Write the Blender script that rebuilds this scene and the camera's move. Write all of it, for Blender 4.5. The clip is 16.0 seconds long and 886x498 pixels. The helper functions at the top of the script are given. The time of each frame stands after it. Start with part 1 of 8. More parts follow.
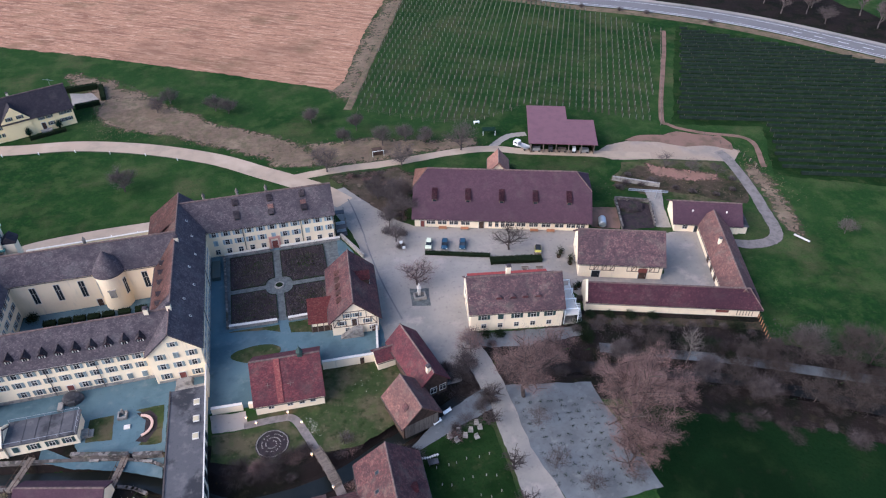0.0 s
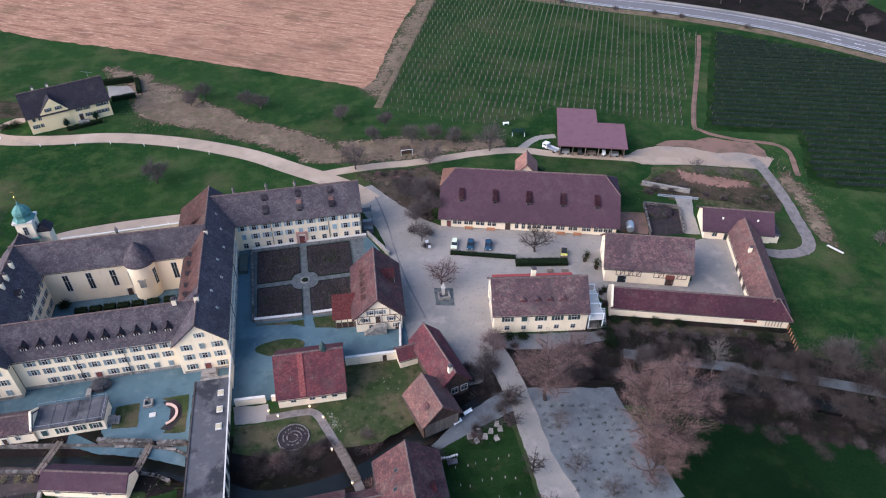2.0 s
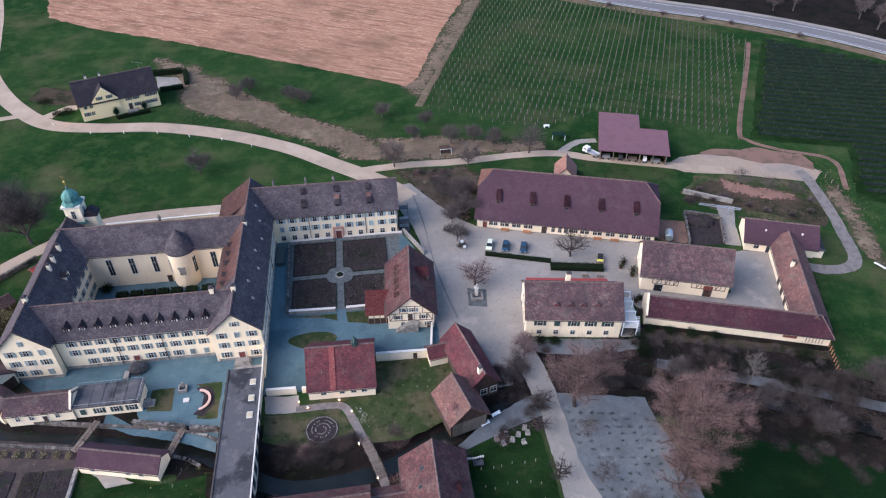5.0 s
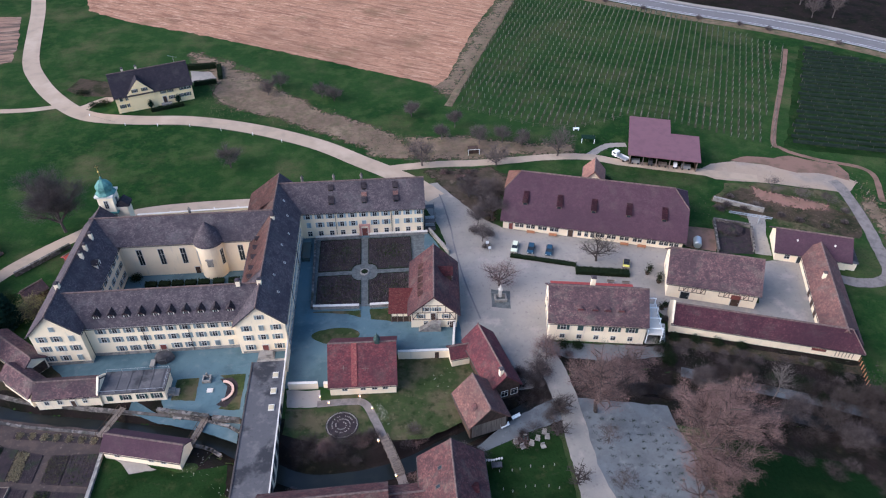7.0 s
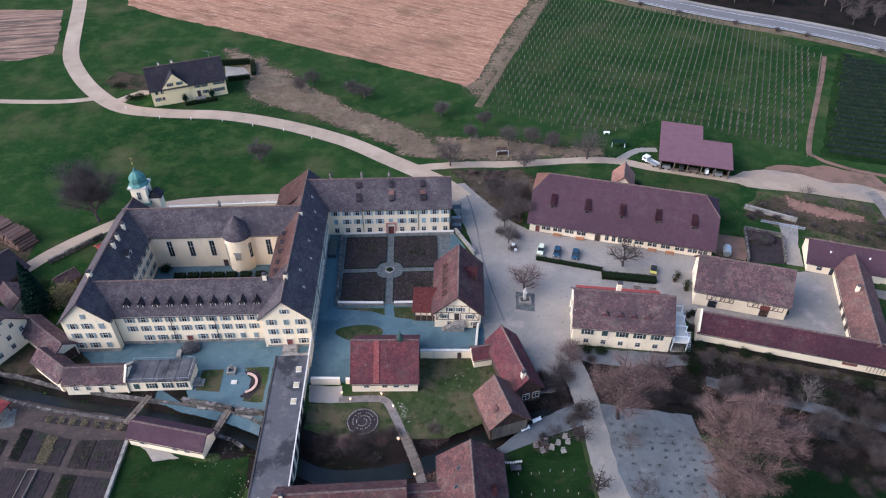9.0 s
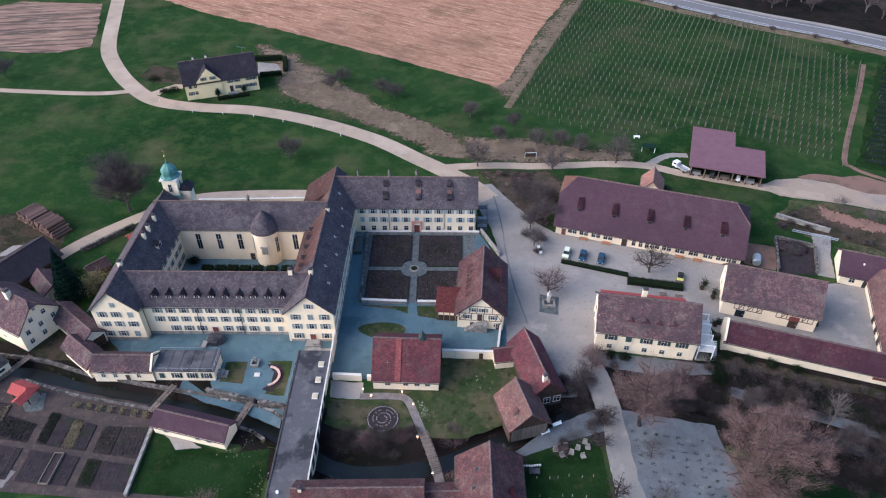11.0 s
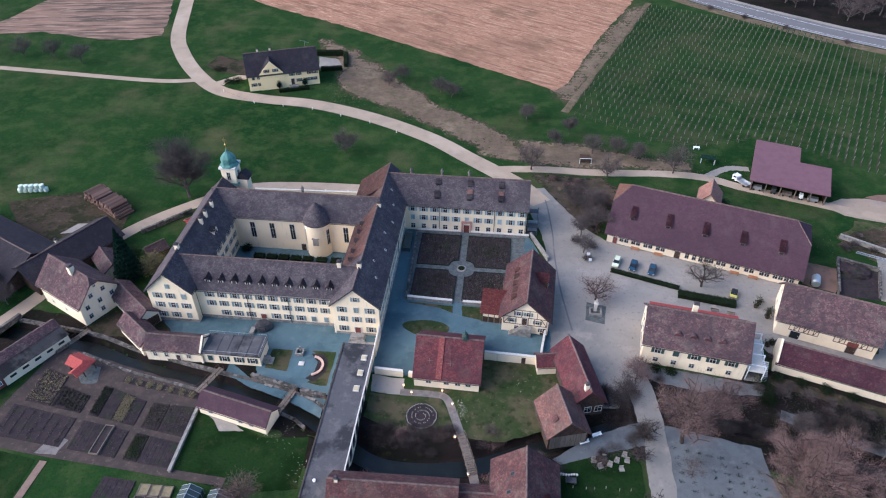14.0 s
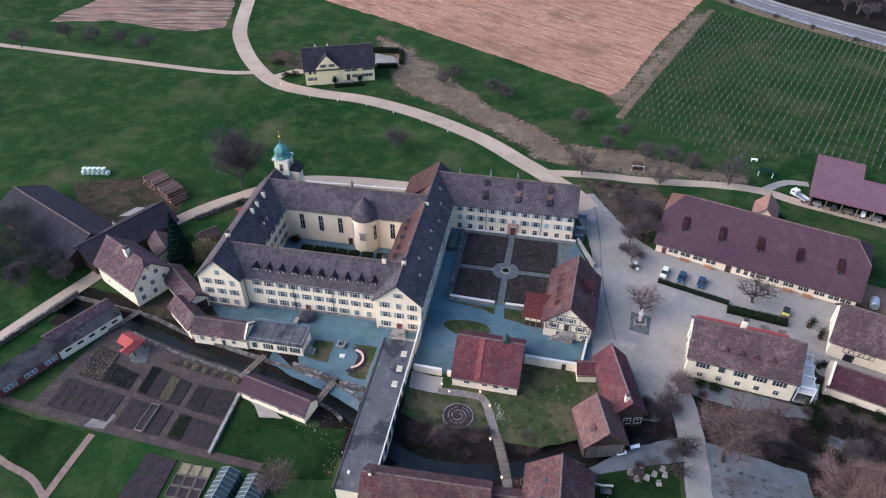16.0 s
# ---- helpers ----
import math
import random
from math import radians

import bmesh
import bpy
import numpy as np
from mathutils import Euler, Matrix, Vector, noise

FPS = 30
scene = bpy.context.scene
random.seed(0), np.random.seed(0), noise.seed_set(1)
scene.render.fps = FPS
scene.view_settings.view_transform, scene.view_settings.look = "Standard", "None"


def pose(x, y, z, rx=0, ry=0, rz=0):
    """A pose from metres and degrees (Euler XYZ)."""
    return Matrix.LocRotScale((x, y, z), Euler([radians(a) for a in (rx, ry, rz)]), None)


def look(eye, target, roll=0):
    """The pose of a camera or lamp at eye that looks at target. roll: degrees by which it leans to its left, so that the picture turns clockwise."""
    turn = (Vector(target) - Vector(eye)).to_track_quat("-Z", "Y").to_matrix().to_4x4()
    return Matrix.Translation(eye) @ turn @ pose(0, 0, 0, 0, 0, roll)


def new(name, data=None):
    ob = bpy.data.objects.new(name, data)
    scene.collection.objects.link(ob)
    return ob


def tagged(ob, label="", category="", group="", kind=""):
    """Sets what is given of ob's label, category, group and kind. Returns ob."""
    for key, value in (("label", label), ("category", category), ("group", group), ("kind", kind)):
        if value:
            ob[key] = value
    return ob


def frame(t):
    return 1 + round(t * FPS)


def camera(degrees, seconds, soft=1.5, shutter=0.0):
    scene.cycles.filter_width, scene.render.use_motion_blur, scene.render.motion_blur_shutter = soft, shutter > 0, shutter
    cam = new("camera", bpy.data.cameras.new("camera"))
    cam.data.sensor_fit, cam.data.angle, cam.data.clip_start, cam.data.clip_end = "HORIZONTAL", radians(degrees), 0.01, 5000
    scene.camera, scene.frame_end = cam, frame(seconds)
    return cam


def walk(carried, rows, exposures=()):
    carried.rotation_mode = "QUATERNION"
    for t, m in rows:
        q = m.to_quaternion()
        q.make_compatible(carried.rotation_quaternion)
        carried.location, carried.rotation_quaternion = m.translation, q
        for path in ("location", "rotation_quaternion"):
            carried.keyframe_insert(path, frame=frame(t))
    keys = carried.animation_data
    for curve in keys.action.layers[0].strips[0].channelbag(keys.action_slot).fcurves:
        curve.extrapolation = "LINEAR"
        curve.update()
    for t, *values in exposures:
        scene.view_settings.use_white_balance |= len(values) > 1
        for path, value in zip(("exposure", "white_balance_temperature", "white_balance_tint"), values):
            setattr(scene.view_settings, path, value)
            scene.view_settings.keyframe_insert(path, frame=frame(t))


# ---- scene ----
# ---- camera: a drone that hovers and turns ----
cam = camera(66.00, 16.0, soft=1.15)
EYE = (0.0, 0.0, 115.0)
# seconds, heading, tilt, lean
ROWS = [
    (0.0, -14.200, -39.409, -0.012),
    (0.5, -13.501, -39.410, -0.016),
    (1.0, -12.796, -39.409, -0.025),
    (1.5, -12.084, -39.402, -0.028),
    (2.0, -11.427, -39.409, -0.032),
    (2.5, -10.779, -39.422, -0.012),
    (3.0, -10.091, -39.423, -0.009),
    (3.5, -9.449, -39.432, -0.025),
    (4.0, -8.853, -39.435, -0.027),
    (6.5, -5.630, -39.401, 0.006),
    (7.0, -4.914, -39.414, 0.038),
    (7.5, -4.198, -39.414, 0.042),
    (8.0, -3.502, -39.423, 0.037),
    (8.5, -2.807, -39.413, 0.032),
    (9.0, -2.128, -39.403, 0.030),
    (11.5, 1.306, -39.410, 0.038),
    (12.0, 2.068, -39.416, 0.031),
    (12.5, 2.886, -39.410, 0.029),
    (13.0, 3.813, -39.418, 0.042),
    (13.5, 4.801, -39.412, 0.049),
    (14.0, 5.832, -39.386, 0.027),
    (14.5, 6.966, -39.381, -0.006),
    (15.0, 8.207, -39.372, -0.039),
    (15.5, 9.474, -39.378, -0.071),
    (16.0, 10.737, -39.382, -0.099),
]
walk(cam, [(t, pose(*EYE, 0, 0, yaw) @ pose(0, 0, 0, 90 + tilt, 0, 0) @ pose(0, 0, 0, 0, 0, roll)) for t, yaw, tilt, roll in ROWS],
     exposures=[(0.0, 0.98, 5200, 10), (16.0, 0.93, 5120, 7)])

# ---- world, sun, exposure ----
SUN_EL, SUN_AZ = radians(30), radians(253)
world = bpy.data.worlds.new("dusk_sky")
scene.world = world
world.use_nodes = True
wn = world.node_tree.nodes
sky = wn.new("ShaderNodeTexSky")
sky.sky_type, sky.sun_disc = "NISHITA", False
sky.sun_elevation, sky.sun_rotation = SUN_EL, SUN_AZ
sky.air_density, sky.dust_density, sky.ozone_density = 1.0, 3.0, 1.5
wn["Background"].inputs["Strength"].default_value = 0.15
world.node_tree.links.new(sky.outputs[0], wn["Background"].inputs["Color"])
sun = new("sun", bpy.data.lights.new("sun", "SUN"))
sun.data.energy, sun.data.angle, sun.data.color = 2.2, radians(75), (1.0, 0.76, 0.61)
sun_from = Vector((math.sin(SUN_AZ) * math.cos(SUN_EL), math.cos(SUN_AZ) * math.cos(SUN_EL), math.sin(SUN_EL)))
sun.matrix_world = look(sun_from * 400, (0, 0, 0))


# ---- materials ----
def ramp_mix(nt, a, b, fac):
    m = nt.nodes.new("ShaderNodeMix")
    m.data_type = "RGBA"
    m.inputs[6].default_value, m.inputs[7].default_value = (*a, 1), (*b, 1)
    if fac is not None:
        nt.links.new(fac, m.inputs[0])
    return m


def noise_fac(nt, coord, scale, lo, hi, detail=4.0, stretch=None, kind="noise"):
    """A noise between 0 and 1, cut at lo and hi."""
    if stretch:
        mp = nt.nodes.new("ShaderNodeMapping")
        mp.vector_type = "TEXTURE"
        mp.inputs["Scale"].default_value = [1 / q for q in stretch[:3]]
        if len(stretch) > 3:
            mp.inputs["Rotation"].default_value = (0, 0, radians(stretch[3]))
        nt.links.new(coord, mp.inputs["Vector"])
        coord = mp.outputs[0]
    if kind == "cells":
        n = nt.nodes.new("ShaderNodeTexVoronoi")
        n.inputs["Scale"].default_value = scale
        nt.links.new(coord, n.inputs["Vector"])
        sep = nt.nodes.new("ShaderNodeSeparateColor")
        nt.links.new(n.outputs["Color"], sep.inputs[0])
        out = sep.outputs[0]
    else:
        n = nt.nodes.new("ShaderNodeTexNoise")
        n.inputs["Scale"].default_value, n.inputs["Detail"].default_value = scale, detail
        n.inputs["Roughness"].default_value = 0.6
        nt.links.new(coord, n.inputs["Vector"])
        out = n.outputs["Fac"]
    r = nt.nodes.new("ShaderNodeMapRange")
    r.inputs["From Min"].default_value, r.inputs["From Max"].default_value = lo, hi
    r.interpolation_type = "SMOOTHSTEP"
    nt.links.new(out, r.inputs["Value"])
    return r.outputs[0]


def surface(name, base, layers=(), rough=0.85, metal=0.0, bump=0.0, bump_scale=3.0, tone=0.0, emit=None, holes=None):
    """layers: (colour, noise scale, from, to, share[, stretch[, kind]]), mixed over the base one after another.
    tone: how far alike pieces differ in brightness. holes: (noise scale, noise scale, threshold) of a growth that thins out into the ground below it."""
    m = bpy.data.materials.new(name)
    m.use_nodes = True
    nt = m.node_tree
    b = nt.nodes["Principled BSDF"]
    b.inputs["Roughness"].default_value, b.inputs["Metallic"].default_value = rough, metal
    b.inputs["Specular IOR Level"].default_value = 0.3 if rough < 0.9 else 0.12 if rough < 1.0 else 0.02
    geo = nt.nodes.new("ShaderNodeNewGeometry")
    coord = geo.outputs["Position"]
    col = nt.nodes.new("ShaderNodeRGB")
    col.outputs[0].default_value = (*base, 1)
    out = col.outputs[0]
    for colour, scale, lo, hi, share, *more in layers:
        fac = noise_fac(nt, coord, scale, lo, hi, stretch=more[0] if more else None, kind=more[1] if len(more) > 1 else "noise")
        k = nt.nodes.new("ShaderNodeMath")
        k.operation = "MULTIPLY"
        k.inputs[1].default_value = share
        nt.links.new(fac, k.inputs[0])
        mix = ramp_mix(nt, base, colour, k.outputs[0])
        nt.links.new(out, mix.inputs[6])
        out = mix.outputs[2]
    if tone:
        info = nt.nodes.new("ShaderNodeObjectInfo")
        r = nt.nodes.new("ShaderNodeMapRange")
        r.inputs["To Min"].default_value, r.inputs["To Max"].default_value = 1 - tone, 1 + tone
        nt.links.new(info.outputs["Random"], r.inputs["Value"])
        hsv = nt.nodes.new("ShaderNodeHueSaturation")
        nt.links.new(r.outputs[0], hsv.inputs["Value"])
        nt.links.new(out, hsv.inputs["Color"])
        out = hsv.outputs[0]
    nt.links.new(out, b.inputs["Base Color"])
    if bump:
        n = nt.nodes.new("ShaderNodeTexNoise")
        n.inputs["Scale"].default_value, n.inputs["Detail"].default_value = bump_scale, 5
        nt.links.new(coord, n.inputs["Vector"])
        bp = nt.nodes.new("ShaderNodeBump")
        bp.inputs["Strength"].default_value, bp.inputs["Distance"].default_value = 0.6, bump
        nt.links.new(n.outputs["Fac"], bp.inputs["Height"])
        nt.links.new(bp.outputs[0], b.inputs["Normal"])
    if holes:
        thick = nt.nodes.new("ShaderNodeAttribute")
        thick.attribute_name = "cover"
        add = thick.outputs["Fac"]
        for scale in holes[:2]:
            n = noise_fac(nt, coord, scale, 0.25, 0.75)
            m2 = nt.nodes.new("ShaderNodeMath")
            m2.operation = "MULTIPLY_ADD"
            m2.inputs[1].default_value = 0.5
            nt.links.new(n, m2.inputs[0])
            nt.links.new(add, m2.inputs[2])
            add = m2.outputs[0]
        cut = nt.nodes.new("ShaderNodeMapRange")
        cut.inputs["From Min"].default_value, cut.inputs["From Max"].default_value = holes[2], holes[2] + 0.35
        nt.links.new(add, cut.inputs["Value"])
        nt.links.new(cut.outputs[0], b.inputs["Alpha"])
    if emit:
        b.inputs["Emission Color"].default_value, b.inputs["Emission Strength"].default_value = (*emit[0], 1), emit[1]
    return m


def roof_tiles(name, base, dark, light, lichen=(0.16, 0.15, 0.12), share=0.35):
    """Old tiles: single tiles differ, whole fields weather, and moss and stains run down the slope."""
    return surface(name, base, [
        (dark, 2.6, 0.10, 0.90, 0.6, (1, 1, 1.6), "cells"),
        (light, 4.2, 0.78, 0.98, 0.34, (1, 1, 1.6), "cells"),
        (dark, 0.7, 0.42, 0.66, 0.55),
        (light, 1.1, 0.56, 0.78, 0.35),
        (lichen, 0.30, 0.48, 0.72, share),
        (dark, 0.11, 0.45, 0.68, 0.6)], rough=0.9, bump=0.06, bump_scale=3.4)


GRASS = surface("meadow_grass", (0.020, 0.045, 0.013), [
    ((0.009, 0.028, 0.008), 0.018, 0.42, 0.60, 0.75), ((0.095, 0.086, 0.042), 0.045, 0.47, 0.76, 0.75), ((0.050, 0.074, 0.024), 0.15, 0.46, 0.66, 0.6),
    ((0.030, 0.064, 0.015), 0.5, 0.45, 0.7, 0.5), ((0.085, 0.078, 0.045), 0.9, 0.56, 0.78, 0.4), ((0.007, 0.021, 0.006), 2.2, 0.5, 0.72, 0.6)], rough=1.0, bump=0.2, bump_scale=1.2)
# Darker copy of the meadow grass; lens vignetting is put into the colour.
VIGNETTE_GRASS = surface("vignette_dark_grass", (0.0070, 0.019, 0.0062), [((0.0035, 0.010, 0.0035), 0.03, 0.42, 0.62, 0.8), ((0.014, 0.027, 0.009), 0.12, 0.48, 0.72, 0.6), ((0.026, 0.024, 0.015), 0.35, 0.58, 0.78, 0.5), ((0.003, 0.009, 0.003), 1.8, 0.5, 0.72, 0.6)], rough=1.0, bump=0.2, bump_scale=1.2)
LAWN = surface("garden_lawn", (0.036, 0.050, 0.019), [
    ((0.105, 0.082, 0.050), 0.13, 0.42, 0.62, 0.8), ((0.014, 0.026, 0.009), 0.5, 0.5, 0.7, 0.7), ((0.13, 0.115, 0.065), 0.9, 0.55, 0.75, 0.55), ((0.055, 0.075, 0.025), 0.3, 0.5, 0.7, 0.6)], rough=1.0, bump=0.1, bump_scale=2.0)
DARK_LAWN = surface("deep_green_lawn", (0.016, 0.034, 0.010), [((0.007, 0.018, 0.005), 0.12, 0.42, 0.62, 0.8), ((0.045, 0.050, 0.020), 0.3, 0.52, 0.74, 0.6), ((0.06, 0.05, 0.032), 0.9, 0.58, 0.78, 0.5), ((0.006, 0.016, 0.005), 2.0, 0.5, 0.72, 0.6)], rough=1.0, bump=0.15, bump_scale=1.6)
SANDY = surface("sandy_yard_gravel", (0.31, 0.235, 0.172), [((0.19, 0.175, 0.16), 0.07, 0.46, 0.66, 0.6), ((0.34, 0.27, 0.21), 0.3, 0.5, 0.72, 0.6), ((0.15, 0.12, 0.10), 1.3, 0.56, 0.76, 0.5)], rough=0.95, bump=0.03, bump_scale=6)
FOOTPATH = surface("worn_footpath_gravel", (0.20, 0.172, 0.155), [((0.12, 0.105, 0.096), 0.5, 0.42, 0.64, 0.7), ((0.28, 0.245, 0.22), 1.6, 0.55, 0.76, 0.6)], rough=0.95, bump=0.02, bump_scale=8)
DEAD_GRASS = surface("dry_grass", (0.150, 0.108, 0.072), [
    ((0.25, 0.185, 0.125), 0.12, 0.45, 0.75, 0.7), ((0.05, 0.065, 0.028), 0.3, 0.42, 0.70, 0.7), ((0.07, 0.055, 0.04), 0.8, 0.45, 0.7, 0.5), ((0.26, 0.20, 0.15), 1.6, 0.55, 0.75, 0.5)], rough=1.0, bump=0.15, bump_scale=2.0)
DRY = surface("thinning_dry_grass", (0.150, 0.108, 0.076), [
    ((0.27, 0.205, 0.135), 0.12, 0.45, 0.75, 0.7), ((0.07, 0.075, 0.034), 0.3, 0.44, 0.70, 0.6), ((0.08, 0.062, 0.045), 0.8, 0.45, 0.7, 0.5), ((0.28, 0.215, 0.16), 1.6, 0.55, 0.75, 0.5)], rough=1.0, bump=0.15, bump_scale=2.0, holes=(0.10, 0.7, 0.85))
BRUSH = surface("thinning_brown_brush", (0.075, 0.056, 0.042), [
    ((0.030, 0.032, 0.018), 0.18, 0.44, 0.62, 0.7), ((0.15, 0.11, 0.085), 0.5, 0.54, 0.74, 0.7), ((0.025, 0.02, 0.017), 1.6, 0.54, 0.72, 0.6)], rough=1.0, bump=0.2, bump_scale=1.5, holes=(0.16, 0.9, 0.85))
STUBBLE = surface("stubble_field", (0.34, 0.185, 0.116), [
    ((0.19, 0.10, 0.066), 0.16, 0.46, 0.62, 0.8, (0.30, 2.4, 1, -30)), ((0.52, 0.33, 0.22), 0.30, 0.50, 0.66, 0.7, (0.4, 2.4, 1, -30)),
    ((0.18, 0.10, 0.065), 0.8, 0.50, 0.66, 0.75, (0.5, 1.6, 1, -30)), ((0.58, 0.38, 0.26), 1.1, 0.58, 0.74, 0.6, (0.6, 1.5, 1, -30)), ((0.20, 0.115, 0.075), 0.014, 0.46, 0.66, 0.7), ((0.14, 0.10, 0.055), 0.05, 0.54, 0.72, 0.5)], rough=1.0, bump=0.12, bump_scale=1.5)
PLOUGHED = surface("ploughed_field", (0.23, 0.145, 0.105), [
    ((0.07, 0.06, 0.05), 0.10, 0.46, 0.58, 0.85, (0.25, 3, 1, 8)), ((0.40, 0.27, 0.2), 0.3, 0.5, 0.66, 0.7, (0.3, 3, 1, 8))], rough=1.0, bump=0.12)
SOIL = surface("garden_soil", (0.045, 0.034, 0.036), [
    ((0.03, 0.025, 0.028), 0.6, 0.4, 0.65, 0.8), ((0.09, 0.072, 0.062), 1.6, 0.56, 0.76, 0.65), ((0.03, 0.05, 0.02), 0.35, 0.52, 0.7, 0.5)], rough=1.0, bump=0.12, bump_scale=2.5)
VINE_SOIL = surface("vineyard_soil", (0.050, 0.050, 0.030), [((0.022, 0.05, 0.016), 0.12, 0.40, 0.60, 0.9), ((0.12, 0.09, 0.075), 0.06, 0.55, 0.72, 0.7)], rough=1.0, bump=0.08)
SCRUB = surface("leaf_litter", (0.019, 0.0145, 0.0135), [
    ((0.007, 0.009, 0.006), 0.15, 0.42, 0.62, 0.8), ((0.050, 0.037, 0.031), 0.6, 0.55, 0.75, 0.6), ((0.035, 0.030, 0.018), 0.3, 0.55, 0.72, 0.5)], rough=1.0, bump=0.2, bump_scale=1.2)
GRAVEL = surface("light_gravel", (0.300, 0.264, 0.226), [
    ((0.195, 0.185, 0.168), 0.05, 0.40, 0.62, 0.8), ((0.40, 0.33, 0.285), 0.2, 0.50, 0.72, 0.6), ((0.15, 0.128, 0.118), 1.1, 0.54, 0.76, 0.6), ((0.12, 0.108, 0.10), 0.02, 0.52, 0.7, 0.4), ((0.42, 0.36, 0.32), 2.6, 0.6, 0.8, 0.4)], rough=0.95, bump=0.03, bump_scale=8)
ROAD = surface("pale_asphalt_road", (0.36, 0.275, 0.20), [
    ((0.27, 0.215, 0.16), 0.2, 0.45, 0.7, 0.7), ((0.46, 0.36, 0.27), 0.07, 0.5, 0.7, 0.6), ((0.24, 0.20, 0.16), 1.3, 0.60, 0.8, 0.45)], rough=0.9)
HIGHWAY = surface("worn_asphalt", (0.150, 0.138, 0.136), [((0.13, 0.12, 0.12), 0.06, 0.45, 0.65, 0.7, (0.5, 2, 1, -38)), ((0.3, 0.28, 0.27), 0.3, 0.55, 0.8, 0.5)], rough=0.85)
COURT = surface("grey_court_gravel", (0.098, 0.150, 0.168), [
    ((0.060, 0.098, 0.115), 0.10, 0.42, 0.62, 0.8), ((0.165, 0.195, 0.202), 0.5, 0.54, 0.76, 0.55), ((0.054, 0.074, 0.088), 1.8, 0.56, 0.78, 0.5), ((0.14, 0.165, 0.165), 0.045, 0.5, 0.7, 0.5)], rough=0.95, bump=0.02, bump_scale=8)
PALE_GREY = surface("pale_grey_gravel", (0.138, 0.145, 0.150), [
    ((0.088, 0.092, 0.095), 0.12, 0.42, 0.62, 0.75), ((0.20, 0.197, 0.192), 0.6, 0.55, 0.75, 0.6), ((0.05, 0.055, 0.042), 1.6, 0.58, 0.74, 0.6)], rough=0.95, bump=0.03, bump_scale=6)
RED_EARTH = surface("reddish_earth", (0.19, 0.118, 0.09), [((0.12, 0.085, 0.06), 0.2, 0.45, 0.65, 0.8)], rough=1.0, bump=0.1)
RED_SOFT = surface("thinning_red_earth", (0.23, 0.13, 0.10), [((0.12, 0.085, 0.06), 0.3, 0.45, 0.65, 0.7), ((0.30, 0.19, 0.15), 1.2, 0.5, 0.7, 0.5)], rough=1.0, holes=(0.2, 1.1, 0.8))
WATER = surface("dark_stream_water", (0.010, 0.012, 0.011), [((0.02, 0.022, 0.018), 0.4, 0.4, 0.7, 0.6)], rough=0.3, bump=0.02, bump_scale=2.0)
ROOF_GREY = roof_tiles("weathered_grey_brown_tiles", (0.092, 0.073, 0.078), (0.038, 0.033, 0.040), (0.22, 0.18, 0.172), (0.135, 0.126, 0.122))
ROOF_BROWN = roof_tiles("purplish_brown_tiles", (0.070, 0.037, 0.049), (0.050, 0.028, 0.038), (0.105, 0.060, 0.070), share=0.1)
ROOF_MIX = roof_tiles("mottled_old_clay_tiles", (0.112, 0.064, 0.066), (0.038, 0.028, 0.034), (0.31, 0.20, 0.178))
ROOF_RED = roof_tiles("red_clay_tiles", (0.125, 0.036, 0.040), (0.050, 0.022, 0.028), (0.22, 0.105, 0.095), share=0.2)
ROOF_RUST = roof_tiles("rusty_brown_tiles", (0.112, 0.050, 0.046), (0.042, 0.025, 0.028), (0.24, 0.135, 0.115), share=0.3)
ROOF_MAROON = roof_tiles("dark_maroon_tiles", (0.062, 0.024, 0.032), (0.034, 0.016, 0.023), (0.18, 0.075, 0.07), share=0.15)
# Tile colour; on the abbey's west slopes it also carries evening glow.
ROOF_PINK = roof_tiles("weathered_orange_clay_tiles", (0.165, 0.082, 0.068), (0.075, 0.045, 0.043), (0.34, 0.20, 0.155), share=0.35)
# Tile colour of the hut; on the barn's half hip it carries sunset light.
ROOF_ORANGE = roof_tiles("pale_orange_clay_tiles", (0.30, 0.150, 0.112), (0.18, 0.095, 0.075), (0.42, 0.25, 0.19), share=0.2)
ROOF_DARK = roof_tiles("dark_slate_brown_tiles", (0.034, 0.028, 0.034), (0.022, 0.020, 0.026), (0.07, 0.058, 0.062), share=0.1)
ROOF_SHEET = surface("lead_grey_roof_sheet", (0.082, 0.078, 0.082), [((0.022, 0.022, 0.026), 0.16, 0.46, 0.60, 0.9), ((0.155, 0.142, 0.136), 0.5, 0.50, 0.70, 0.6), ((0.035, 0.034, 0.038), 2.4, 0.55, 0.75, 0.5), ((0.19, 0.17, 0.16), 3.5, 0.62, 0.8, 0.4)], rough=0.85)
ROOF_BARN = surface("purple_brown_sheet_roof", (0.150, 0.075, 0.088), [((0.12, 0.06, 0.072), 0.5, 0.4, 0.7, 0.7)], rough=0.7)
RIDGE = surface("mortared_ridge_tiles", (0.155, 0.108, 0.096), [((0.08, 0.06, 0.056), 1.5, 0.4, 0.6, 0.8)], rough=0.9)
GUTTER = surface("dull_brown_gutter_metal", (0.085, 0.068, 0.062), [((0.05, 0.042, 0.04), 0.8, 0.4, 0.65, 0.7)], rough=0.6, metal=0.3)
PLASTER = surface("cream_plaster", (0.84, 0.69, 0.48), [
    ((0.75, 0.61, 0.42), 0.25, 0.45, 0.7, 0.6), ((0.56, 0.47, 0.36), 0.9, 0.60, 0.80, 0.5, (1, 1, 0.25)), ((0.50, 0.43, 0.36), 0.5, 0.58, 0.78, 0.45, (2, 2, 0.3))], rough=0.9)
